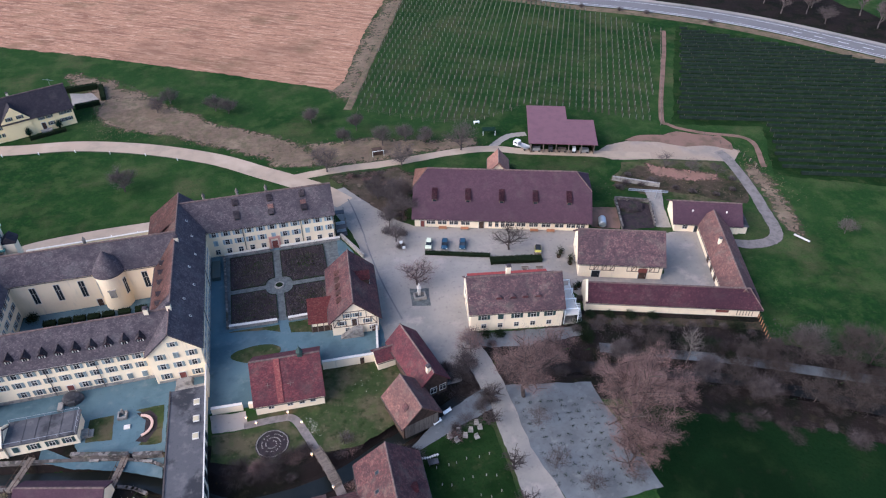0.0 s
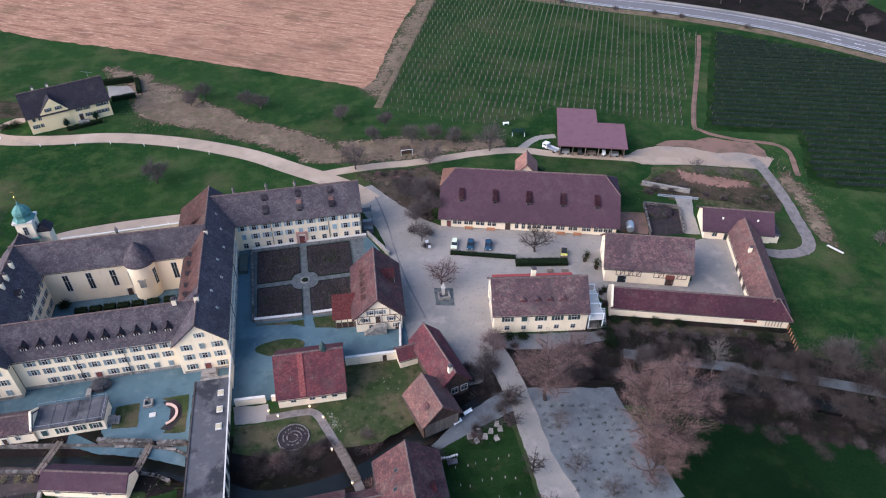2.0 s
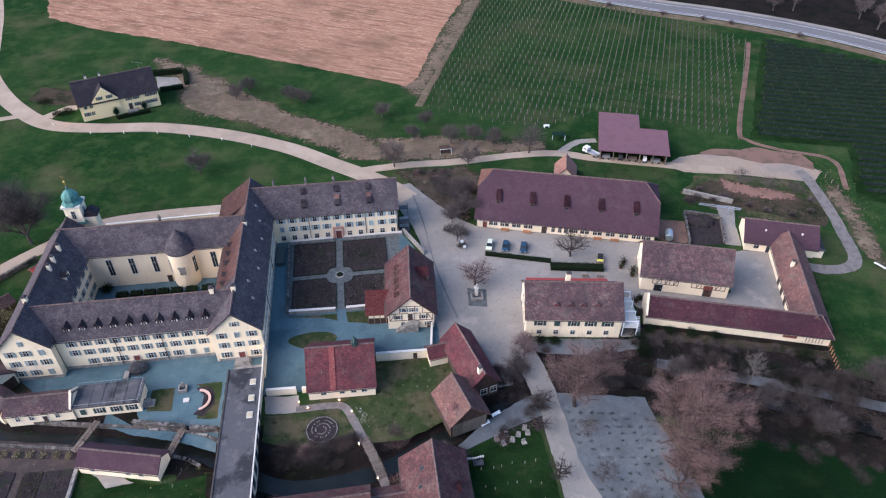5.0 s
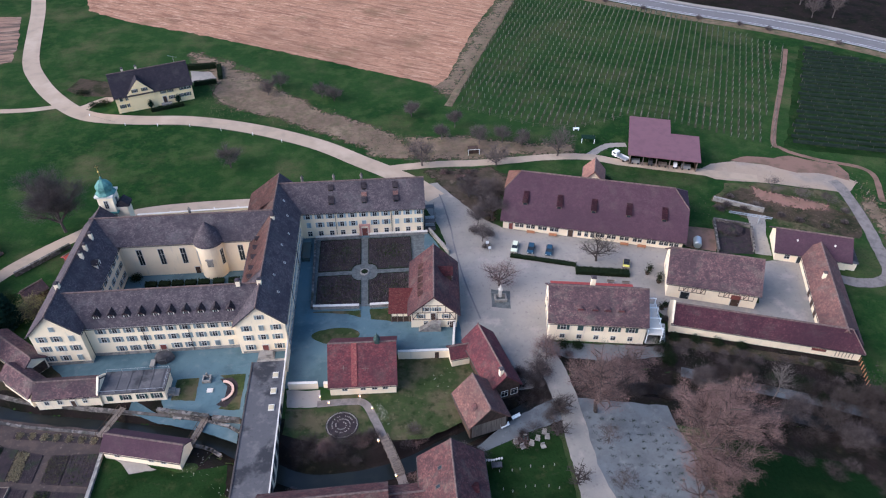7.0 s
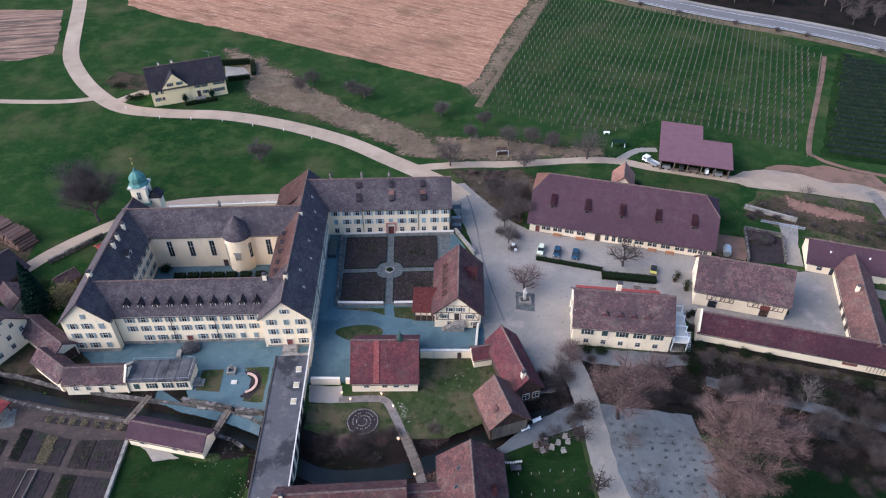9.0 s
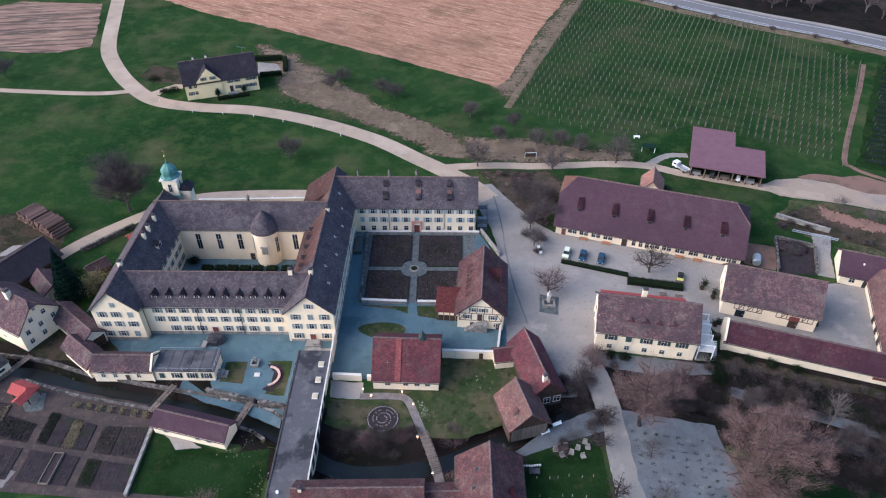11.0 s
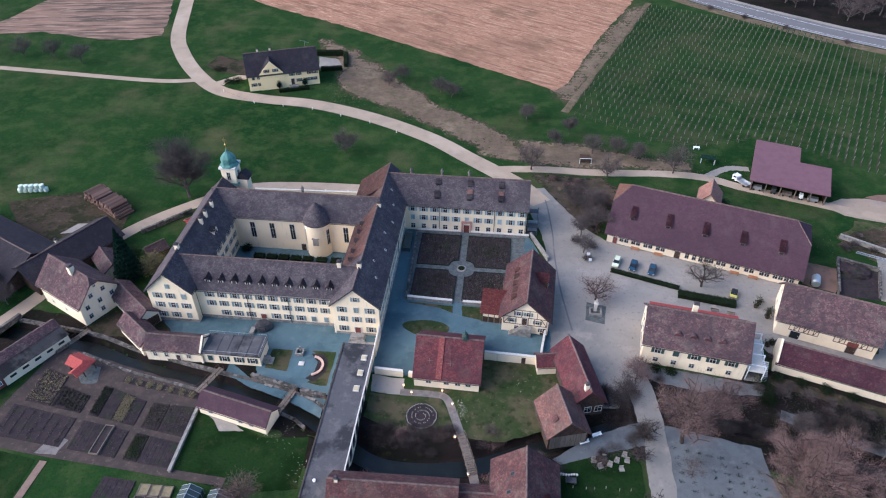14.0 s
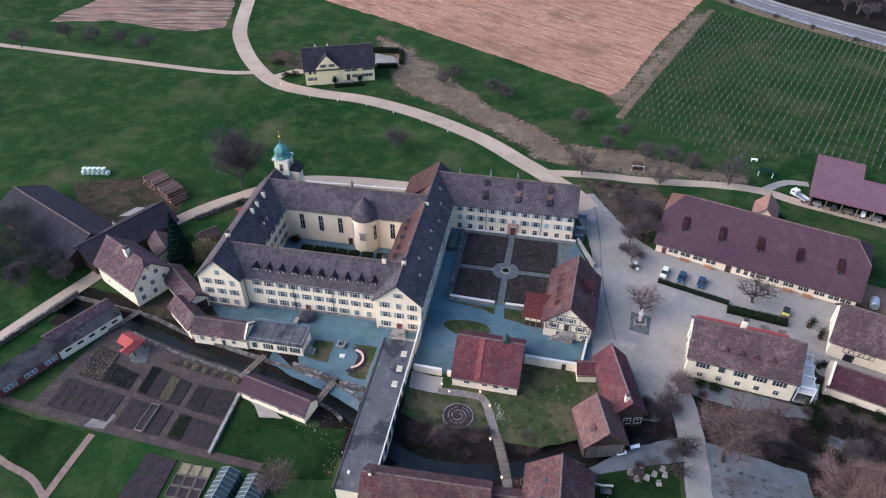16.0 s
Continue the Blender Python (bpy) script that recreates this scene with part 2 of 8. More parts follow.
FARM_PLASTER = surface("yellow_cream_plaster", (0.90, 0.70, 0.38), [((0.78, 0.60, 0.32), 0.3, 0.45, 0.7, 0.6), ((0.56, 0.45, 0.30), 1.0, 0.64, 0.84, 0.5, (1, 1, 0.25))], rough=0.9)
WHITE = surface("white_plaster", (0.84, 0.70, 0.50), [
    ((0.73, 0.60, 0.43), 0.3, 0.45, 0.7, 0.6), ((0.52, 0.43, 0.35), 1.0, 0.60, 0.80, 0.55, (1, 1, 0.25)), ((0.46, 0.39, 0.33), 0.45, 0.58, 0.78, 0.45, (2, 2, 0.3))], rough=0.9)
STONE = surface("grey_sandstone", (0.28, 0.255, 0.225), [((0.14, 0.13, 0.118), 0.8, 0.45, 0.65, 0.8), ((0.5, 0.46, 0.41), 2.0, 0.58, 0.78, 0.6)], rough=0.95, bump=0.04)
OLD_STONE = surface("dark_weathered_masonry", (0.115, 0.100, 0.090), [((0.045, 0.042, 0.040), 0.5, 0.45, 0.62, 0.85), ((0.26, 0.23, 0.205), 1.6, 0.60, 0.90, 0.6, (1, 1, 1.5), "cells"), ((0.03, 0.04, 0.02), 0.3, 0.52, 0.7, 0.6)], rough=0.95, bump=0.05, bump_scale=3.0)
WOOD = surface("dark_brown_timber", (0.075, 0.048, 0.036), [((0.04, 0.028, 0.022), 1.6, 0.4, 0.65, 0.8)], rough=0.9)
TIMBER = surface("weathered_brown_timber", (0.17, 0.115, 0.085), [((0.09, 0.062, 0.048), 1.6, 0.4, 0.65, 0.8)], rough=0.9)
WOOD_PALE = surface("weathered_boards", (0.185, 0.15, 0.122), [((0.13, 0.10, 0.08), 0.9, 0.4, 0.65, 0.8, (3, 3, 0.4))], rough=0.9, tone=0.15)
SHUTTER = surface("grey_shutter_paint", (0.20, 0.235, 0.235), [((0.14, 0.165, 0.17), 1.2, 0.4, 0.7, 0.7)], rough=0.8, tone=0.3)
SHUTTER_BLUE = surface("pale_blue_grey_shutter_paint", (0.30, 0.37, 0.39), [((0.22, 0.28, 0.30), 1.2, 0.4, 0.7, 0.7)], rough=0.8, tone=0.15)
COPPER_DARK = surface("dark_weathered_copper", (0.035, 0.062, 0.055), [((0.02, 0.032, 0.03), 1.5, 0.4, 0.66, 0.8)], rough=0.7)
VINE_POST = surface("silvered_vine_posts", (0.25, 0.245, 0.205), [((0.15, 0.14, 0.12), 0.8, 0.4, 0.66, 0.8)], rough=0.9)
SHUTTER_GREEN = surface("dark_green_shutter_paint", (0.035, 0.062, 0.058), [((0.022, 0.042, 0.04), 1.2, 0.4, 0.7, 0.7)], rough=0.7, tone=0.15)
FRAME = surface("pale_window_stone", (0.62, 0.57, 0.50), [((0.5, 0.46, 0.4), 2.0, 0.45, 0.7, 0.6)], rough=0.8)
GLASS = surface("dark_window_glass", (0.018, 0.022, 0.027), [((0.035, 0.04, 0.048), 0.5, 0.4, 0.7, 0.7)], rough=0.14, tone=0.25)
DOOR_RED = surface("red_brown_door_paint", (0.17, 0.05, 0.04), [((0.1, 0.035, 0.03), 1.5, 0.4, 0.7, 0.7)], rough=0.7)
COPPER = surface("green_copper", (0.10, 0.22, 0.19), [((0.05, 0.12, 0.11), 0.9, 0.42, 0.66, 0.8), ((0.2, 0.42, 0.36), 2.5, 0.6, 0.8, 0.5)], rough=0.7)
GOLD = surface("gilded_metal", (0.75, 0.5, 0.15), rough=0.35, metal=1.0)
BARK = surface("bare_twigs", (0.105, 0.086, 0.082), [((0.048, 0.040, 0.040), 0.8, 0.4, 0.65, 0.8)], rough=1.0, tone=0.15)
BARK_PINK = surface("reddish_bare_twigs", (0.20, 0.130, 0.117), [((0.10, 0.070, 0.066), 0.5, 0.4, 0.65, 0.8), ((0.30, 0.192, 0.17), 0.9, 0.55, 0.75, 0.5)], rough=1.0, tone=0.1)
BARK_DARK = surface("dark_bare_twigs", (0.066, 0.053, 0.048), [((0.035, 0.029, 0.027), 0.8, 0.4, 0.65, 0.8)], rough=1.0, tone=0.15)
HEDGE = surface("dark_hedge_leaves", (0.014, 0.022, 0.011), [((0.030, 0.034, 0.016), 1.4, 0.5, 0.7, 0.7)], rough=1.0, tone=0.15)
FIR = surface("dark_fir_needles", (0.012, 0.028, 0.020), [((0.025, 0.045, 0.03), 1.2, 0.5, 0.7, 0.7)], rough=1.0)
BUDS = surface("pale_budding_leaves", (0.25, 0.22, 0.10), [((0.15, 0.14, 0.06), 1.2, 0.4, 0.7, 0.7)], rough=1.0)
CAR_WHITE = surface("white_car_paint", (0.75, 0.74, 0.72), rough=0.25)
CAR_BLUE = surface("dark_blue_car_paint", (0.025, 0.06, 0.10), rough=0.25)
CAR_DARK = surface("dark_grey_car_paint", (0.05, 0.05, 0.055), rough=0.3)
RUBBER = surface("black_rubber", (0.02, 0.02, 0.02), rough=0.8)
METAL = surface("galvanised_metal", (0.45, 0.46, 0.47), rough=0.45, metal=0.7)
WHITE_PAINT = surface("white_paint", (0.80, 0.80, 0.78), rough=0.6)
NET = surface("black_hail_net", (0.010, 0.017, 0.013), [((0.030, 0.042, 0.026), 0.7, 0.45, 0.7, 0.6)], rough=0.9)
LOG = surface("cut_logs", (0.15, 0.095, 0.075), [((0.16, 0.1, 0.08), 1.5, 0.4, 0.65, 0.8)], rough=0.95, tone=0.3)
ORANGE_WOOD = surface("orange_stained_boards", (0.42, 0.19, 0.09), [((0.28, 0.125, 0.065), 1.5, 0.4, 0.65, 0.7)], rough=0.8, tone=0.2)
BALE = surface("pale_green_film", (0.62, 0.70, 0.58), rough=0.4)
GLASSHOUSE = surface("greenhouse_glass", (0.055, 0.074, 0.072), [((0.09, 0.075, 0.055), 0.6, 0.5, 0.7, 0.6)], rough=0.25)
LAMP_GLOW = surface("lit_lantern_glass", (0.9, 0.6, 0.3), rough=0.5, emit=((1.0, 0.46, 0.12), 4.5))
TILE_DEEP = surface("newer_red_tiles", (0.185, 0.055, 0.052), [((0.10, 0.032, 0.034), 2.0, 0.4, 0.7, 0.7), ((0.26, 0.11, 0.09), 4.0, 0.7, 0.95, 0.6, (1, 1, 1.6), "cells")], rough=0.9, bump=0.03, bump_scale=4.0)
PLOT = surface("worn_grey_cobbles", (0.115, 0.122, 0.118), [((0.07, 0.075, 0.072), 0.8, 0.42, 0.62, 0.75), ((0.19, 0.19, 0.18), 3.0, 0.6, 0.95, 0.3, (1, 1, 1), "cells")], rough=0.95, bump=0.03, bump_scale=6)
SLOPE = surface("brown_slope_growth", (0.060, 0.045, 0.032), [((0.024, 0.028, 0.014), 0.18, 0.44, 0.60, 0.85), ((0.12, 0.085, 0.06), 0.5, 0.54, 0.74, 0.7), ((0.018, 0.015, 0.012), 1.6, 0.54, 0.72, 0.7)], rough=1.0, bump=0.2, bump_scale=1.5)
TILE_RED = surface("bright_red_tiles", (0.33, 0.062, 0.052), [((0.2, 0.042, 0.038), 2.0, 0.4, 0.7, 0.7)], rough=0.85)


# ---- building kit ----
def part(name, bm, material, parent=None, label="", at=None):
    me = bpy.data.meshes.new(name)
    bmesh.ops.recalc_face_normals(bm, faces=bm.faces)
    bm.to_mesh(me)
    bm.free()
    me.materials.append(material)
    ob = new(name, me)
    ob.parent = parent
    if at is not None:
        ob.matrix_basis = at
    if label:
        tagged(ob, label)
    return ob


def share(name, me, parent, m):
    ob = new(name, me)
    ob.parent, ob.matrix_basis = parent, m
    return ob


def thing(name, m, label, category, group="", kind=""):
    ob = new(name)
    ob.matrix_basis = m
    return tagged(ob, label, category, group, kind)


def box(bm, x0, x1, y0, y1, z0, z1, m=None):
    vs = [Vector((x, y, z)) for z in (z0, z1) for y in (y0, y1) for x in (x0, x1)]
    vs = [bm.verts.new(m @ v if m else v) for v in vs]
    for f in ((0, 2, 3, 1), (4, 5, 7, 6), (0, 1, 5, 4), (2, 6, 7, 3), (0, 4, 6, 2), (1, 3, 7, 5)):
        bm.faces.new([vs[i] for i in f])
    return bm


def boxes(*rows):
    bm = bmesh.new()
    for r in rows:
        box(bm, *r)
    return bm


def bar(bm, a, b, w, sides=4, w2=None):
    """A tapered bar from a to b."""
    a, b = Vector(a), Vector(b)
    q = (b - a).to_track_quat("Z", "Y").to_matrix()
    w2 = w if w2 is None else w2
    rings = []
    for p, r in ((a, w), (b, w2)):
        rings.append([bm.verts.new(p + q @ Vector((math.cos(i * math.tau / sides + 0.785) * r, math.sin(i * math.tau / sides + 0.785) * r, 0))) for i in range(sides)])
    for i in range(sides):
        j = (i + 1) % sides
        bm.faces.new((rings[0][i], rings[0][j], rings[1][j], rings[1][i]))
    bm.faces.new(rings[0][::-1])
    bm.faces.new(rings[1])


def lathe(bm, profile, sides=12, centre=(0, 0), start=0.0, squash=1.0):
    rings = []
    for r, z in profile:
        rings.append([bm.verts.new((centre[0] + math.cos(start + i * math.tau / sides) * r, centre[1] + squash * math.sin(start + i * math.tau / sides) * r, z)) for i in range(sides)])
    for a, b in zip(rings, rings[1:]):
        for i in range(sides):
            j = (i + 1) % sides
            bm.faces.new((a[i], a[j], b[j], b[i]))
    bm.faces.new(rings[0][::-1])
    bm.faces.new(rings[-1])
    return bm


def wall_bm(L, D, eave, ridge, cuts=(1.0, 1.0)):
    """A house body, its ridge along x; cuts: how high its gables reach, from eave (0) to ridge (1)."""
    bm = bmesh.new()
    x0, x1, y0, y1 = -L / 2, L / 2, -D / 2, D / 2
    ends = []
    for x, c in ((x0, cuts[0]), (x1, cuts[1])):
        c = max(c, 0.001)
        w, z = D / 2 * max(1 - c, 0.001), eave + (ridge - eave) * c
        ends.append([bm.verts.new((x, y, z_)) for y, z_ in ((y0, -0.3), (y1, -0.3), (y1, eave), (w, z), (-w, z), (y0, eave))])
    a, b = ends
    bm.faces.new(a[::-1])
    bm.faces.new(b)
    for i in range(6):
        j = (i + 1) % 6
        bm.faces.new((a[i], a[j], b[j], b[i]))
    return bm


def hip_of(h):
    """(inset along the ridge, share of the slope that stays a gable)"""
    return h if isinstance(h, tuple) else (h, 0.0 if h else 1.0)


def roof_bm(L, D, eave, ridge, hips=(0.0, 0.0), over=0.5, thick=0.28):
    """Two slopes with gables, hips or half hips at the ends and flatter eaves."""
    bm = bmesh.new()
    tan = (ridge - eave) / (D / 2)
    W = D / 2 + over
    up = 0.12
    ze = eave - over * tan * 0.7 + up
    zt = ridge + up
    front, back, ends = [], [], []
    for s, h in ((-1, hips[0]), (1, hips[1])):
        inset, cut = hip_of(h)
        xe = s * (L / 2 + over)
        low = [bm.verts.new((xe, -W, ze)), bm.verts.new((xe, W, ze))]
        if inset:
            top = bm.verts.new((s * (L / 2 - inset), 0, zt))
            mid = [bm.verts.new((xe, sy * W * (1 - cut), ze + (zt - ze) * cut)) for sy in (-1, 1)] if cut > 0 else low
            bm.faces.new((mid[0], mid[1], top))
            side = ([low[0], mid[0], top], [low[1], mid[1], top]) if cut > 0 else ([low[0], top], [low[1], top])
        else:
            top = bm.verts.new((xe, 0, zt))
            side = ([low[0], top], [low[1], top])
        front.append(side[0])
        back.append(side[1])
    bm.faces.new(front[0] + front[1][::-1])
    bm.faces.new(back[0] + back[1][::-1])
    bmesh.ops.recalc_face_normals(bm, faces=bm.faces)
    if sum(f.normal.z for f in bm.faces) < 0:
        bmesh.ops.reverse_faces(bm, faces=bm.faces)
    bmesh.ops.solidify(bm, geom=bm.faces[:], thickness=thick)
    return bm


WIN = {}


def ring_bm(w, h, t, y0, y1):
    """A rectangular surround of width t round an opening."""
    bm = bmesh.new()
    v = {}
    for y in (y0, y1):
        for k, (dx, dz) in enumerate(((-1, -1), (1, -1), (1, 1), (-1, 1))):
            v[y, 0, k] = bm.verts.new((dx * (w / 2 + t), y, dz * (h / 2 + t)))
            v[y, 1, k] = bm.verts.new((dx * w / 2, y, dz * h / 2))
    for k in range(4):
        j = (k + 1) % 4
        bm.faces.new((v[y0, 0, k], v[y0, 0, j], v[y0, 1, j], v[y0, 1, k]))
        bm.faces.new((v[y1, 0, j], v[y1, 0, k], v[y1, 1, k], v[y1, 1, j]))
        bm.faces.new((v[y0, 0, j], v[y0, 0, k], v[y1, 0, k], v[y1, 0, j]))
        bm.faces.new((v[y0, 1, k], v[y0, 1, j], v[y1, 1, j], v[y1, 1, k]))
    return bm


def plus_bm(w, h, t=0.028, y0=-0.06, y1=-0.02):
    """Crossed glazing bars."""
    c = h * 0.14
    pts = [(-t, -h / 2), (t, -h / 2), (t, c - t), (w / 2, c - t), (w / 2, c + t), (t, c + t), (t, h / 2), (-t, h / 2), (-t, c + t), (-w / 2, c + t), (-w / 2, c - t), (-t, c - t)]
    bm = bmesh.new()
    a = [bm.verts.new((x, y0, z)) for x, z in pts]
    b = [bm.verts.new((x, y1, z)) for x, z in pts]
    bm.faces.new(a)
    bm.faces.new(b[::-1])
    for i in range(12):
        j = (i + 1) % 12
        bm.faces.new((a[j], a[i], b[i], b[j]))
    return bm



def window(house, x, y, z, turn, w=1.0, h=1.5, shutters=SHUTTER, name="window", frame_mat=FRAME):
    """A window on a wall: stone surround, cross bars, pane and a pair of open shutters. Local: outward is -y."""
    key = (w, h, shutters.name if shutters else "", frame_mat.name)
    if key not in WIN:
        bm = ring_bm(w, h, 0.09, -0.10, 0.02)
        meshes = []
        for nm, b, mt in (("window", bm, frame_mat), ("glazing_bar", plus_bm(w, h), frame_mat), ("pane", boxes((-w / 2, w / 2, -0.03, 0.02, -h / 2, h / 2)), GLASS),
                          ("shutter", boxes((-w * 0.26, w * 0.26, -0.05, 0.0, -h / 2, h / 2)), shutters or FRAME)):
            me = bpy.data.meshes.new(nm)
            bmesh.ops.recalc_face_normals(b, faces=b.faces)
            b.to_mesh(me)
            b.free()
            me.materials.append(mt)
            meshes.append(me)
        WIN[key] = meshes
    fr, gb, pn, sh = WIN[key]
    o = share(name, fr, house, pose(x, y, z, 0, 0, turn))
    share("pane", pn, o, Matrix())
    share("glazing_bar", gb, o, Matrix())
    if shutters:
        shut = random.random() < 0.14
        for s in (-1, 1):
            share("shutter", sh, o, pose(s * w * 0.26, -0.10, 0) if shut else pose(s * (w * 0.78 + 0.1), -0.04, 0, 0, 0, random.uniform(-9, 9)))
    return o


def facade(house, side, L, D, xs, zs, skip=(), **kw):
    """Windows over one side: front (-y), back, left (-x), right."""
    for i, x in enumerate(xs):
        for k, z in enumerate(zs):
            if (i, k) in skip:
                continue
            if side == "front":
                window(house, x, -D / 2, z, 0, **kw)
            elif side == "back":
                window(house, -x, D / 2, z, 180, **kw)
            elif side == "left":
                window(house, -L / 2, -x, z, -90, **kw)
            else:
                window(house, L / 2, x, z, 90, **kw)


def door(house, x, y, turn, w=1.2, h=2.2, mat=DOOR_RED, z=0.0):
    o = part("door", boxes((-w / 2, w / 2, -0.06, 0.0, 0.0, h)), mat, house, at=pose(x, y, z, 0, 0, turn))
    part("door_frame", boxes((-w / 2 - 0.15, -w / 2, -0.12, 0.0, 0, h + 0.15), (w / 2, w / 2 + 0.15, -0.12, 0.0, 0, h + 0.15), (-w / 2, w / 2, -0.12, 0.0, h, h + 0.15)), FRAME, o)
    part("handle", boxes((w * 0.3, w * 0.38, -0.12, -0.06, 1.0, 1.1)), METAL, o)
    return o


def chimney(house, x, y, z0, z1, w=0.8, mat=WHITE):
    c = part("chimney", boxes((-w / 2, w / 2, -w / 2, w / 2, z0, z1)), mat, house, at=pose(x, y, 0))
    part("chimney_cap", boxes((-w / 2 - 0.1, w / 2 + 0.1, -w / 2 - 0.1, w / 2 + 0.1, z1, z1 + 0.15), (-w * 0.35, w * 0.35, -w * 0.35, w * 0.35, z1 + 0.15, z1 + 0.4)), ROOF_GREY, c)


def ridge_cap(house, xa, ya, xb, yb, z, w=0.2, za=None):
    bm = bmesh.new()
    bar(bm, (xa, ya, z if za is None else za), (xb, yb, z), w, 6)
    part("ridge_cap", bm, RIDGE, house)


def house_shell(house, L, D, eave, ridge, wall=WHITE, roof=ROOF_GREY, hips=(0, 0), over=0.5, m=None, gutters=True):
    m = m or Matrix()
    part("wall", wall_bm(L, D, eave, ridge, (hip_of(hips[0])[1], hip_of(hips[1])[1])), wall, house, at=m)
    r = part("roof", roof_bm(L, D, eave, ridge, hips, over), roof, house, at=m)
    tan = (ridge - eave) / (D / 2)
    ze, zt, W = eave - over * tan * 0.7 + 0.12, ridge + 0.14, D / 2 + over
    xs = [s * (L / 2 - hip_of(h)[0] if h else L / 2 + over) for s, h in ((-1, hips[0]), (1, hips[1]))]
    ridge_cap(r, xs[0], 0, xs[1], 0, zt)
    for s, h, xt in ((-1, hips[0], xs[0]), (1, hips[1], xs[1])):
        if h:
            c = hip_of(h)[1]
            for sy in (-1, 1):
                ridge_cap(r, s * (L / 2 + over), sy * W * (1 - c), xt, 0, zt, za=ze + (zt - ze) * c, w=0.14)
    if gutters:
        for sy in (-1, 1):
            g = bmesh.new()
            bar(g, (-L / 2 - over, sy * (W + 0.06), ze - 0.2), (L / 2 + over, sy * (W + 0.06), ze - 0.2), 0.09, 6)
            part("gutter", g, GUTTER, r)
    return r


def ragged(pts, wob):
    """The outline with its edges broken up, so that ground covers meet unevenly."""
    out = []
    for (ax, ay), (bx, by) in zip(pts, pts[1:] + pts[:1]):
        L = math.hypot(bx - ax, by - ay)
        n = max(1, min(60, int(L / max(0.9, wob * 1.6))))
        for i in range(n):
            x, y = ax + (bx - ax) * i / n, ay + (by - ay) * i / n
            v = noise.noise_vector((x * 0.22, y * 0.22, 2.0)) + 0.6 * noise.noise_vector((x * 0.8, y * 0.8, 7.0))
            out.append((x + v.x * wob, y + v.y * wob))
    return out


def patch(name, pts, z, mat, label, category="ground", kind="structure", depth=0.0, wob=0.35):
    bm = bmesh.new()
    if wob:
        pts = ragged(list(pts), wob)
    f = bm.faces.new([bm.verts.new((x, y, z)) for x, y in pts])
    f.normal_update()
    if f.normal.z < 0:
        f.normal_flip()
    if depth:
        e = bmesh.ops.extrude_face_region(bm, geom=[f])
        bmesh.ops.translate(bm, verts=[v for v in e["geom"] if isinstance(v, bmesh.types.BMVert)], vec=(0, 0, -depth))
    bmesh.ops.triangulate(bm, faces=bm.faces)
    me = bpy.data.meshes.new(name)
    bm.to_mesh(me)
    bm.free()
    me.materials.append(mat)
    return tagged(new(name, me), label, category, kind=kind)


def soft_patch(name, pts, z, mat, label, fade=5.0, step=1.2):
    """A cover of growth that thins out over its edge: a fine sheet with its density on the vertices."""
    P = np.array(pts, float)
    A, B = P, np.roll(P, -1, 0)
    x0, y0 = P.min(0) - fade
    x1, y1 = P.max(0) + fade
    X, Y = np.meshgrid(np.arange(x0, x1, step), np.arange(y0, y1, step))
    Q = np.stack([X.ravel(), Y.ravel()], 1)
    d = B - A
    q = Q[:, None] - A[None]
    t = np.clip((q * d).sum(2) / (d * d).sum(1), 0, 1)
    dist = np.sqrt(((q - t[..., None] * d) ** 2).sum(2)).min(1)
    cross = (A[None, :, 1] > Q[:, None, 1]) != (B[None, :, 1] > Q[:, None, 1])
    at = A[None, :, 0] + (Q[:, None, 1] - A[None, :, 1]) * d[None, :, 0] / np.where(d[None, :, 1] == 0, 1e-9, d[None, :, 1])
    inner = ((cross & (Q[:, None, 0] < at)).sum(1) % 2) == 1
    cover = np.clip(0.5 + np.where(inner, dist, -dist) / (2 * fade), 0, 1)
    w = X.shape[1]
    faces = [(j * w + i, j * w + i + 1, (j + 1) * w + i + 1, (j + 1) * w + i) for j in range(X.shape[0] - 1) for i in range(w - 1) if cover[j * w + i] > 0.02]
    used = sorted({k for f in faces for k in f})
    back = {k: i for i, k in enumerate(used)}
    me = bpy.data.meshes.new(name)
    me.from_pydata([(Q[k, 0], Q[k, 1], z) for k in used], [], [tuple(back[k] for k in f) for f in faces])
    me.attributes.new("cover", "FLOAT", "POINT").data.foreach_set("value", cover[used])
    me.materials.append(mat)
    return tagged(new(name, me), label, "ground", kind="structure")


def smooth(pts, n=8):
    """A Catmull-Rom line through pts."""
    p = [Vector((*q[:2], 0)) for q in pts]
    p = [2 * p[0] - p[1], *p, 2 * p[-1] - p[-2]]
    out = []
    for a, b, c, d in zip(p, p[1:], p[2:], p[3:]):
        for i in range(n):
            t = i / n
            out.append(0.5 * (2 * b + (c - a) * t + (2 * a - 5 * b + 4 * c - d) * t * t + (3 * b - a - 3 * c + d) * t ** 3))
    return out + [p[-2]]


def ribbon_bm(pts, width, z, n=8, bm=None, wob=0.0):
    line = smooth(pts, n)
    bm = bm or bmesh.new()
    prev = None
    for i, p in enumerate(line):
        d = (line[min(i + 1, len(line) - 1)] - line[max(i - 1, 0)]).normalized()
        s = Vector((-d.y, d.x, 0))
        w = width / 2
        wl, wr = w * (1 + random.uniform(-wob, wob)), w * (1 + random.uniform(-wob, wob))
        row = [bm.verts.new((p.x + s.x * wl, p.y + s.y * wl, z)), bm.verts.new((p.x - s.x * wr, p.y - s.y * wr, z))]
        if prev:
            bm.faces.new((prev[0], prev[1], row[1], row[0]))
        prev = row
    return bm


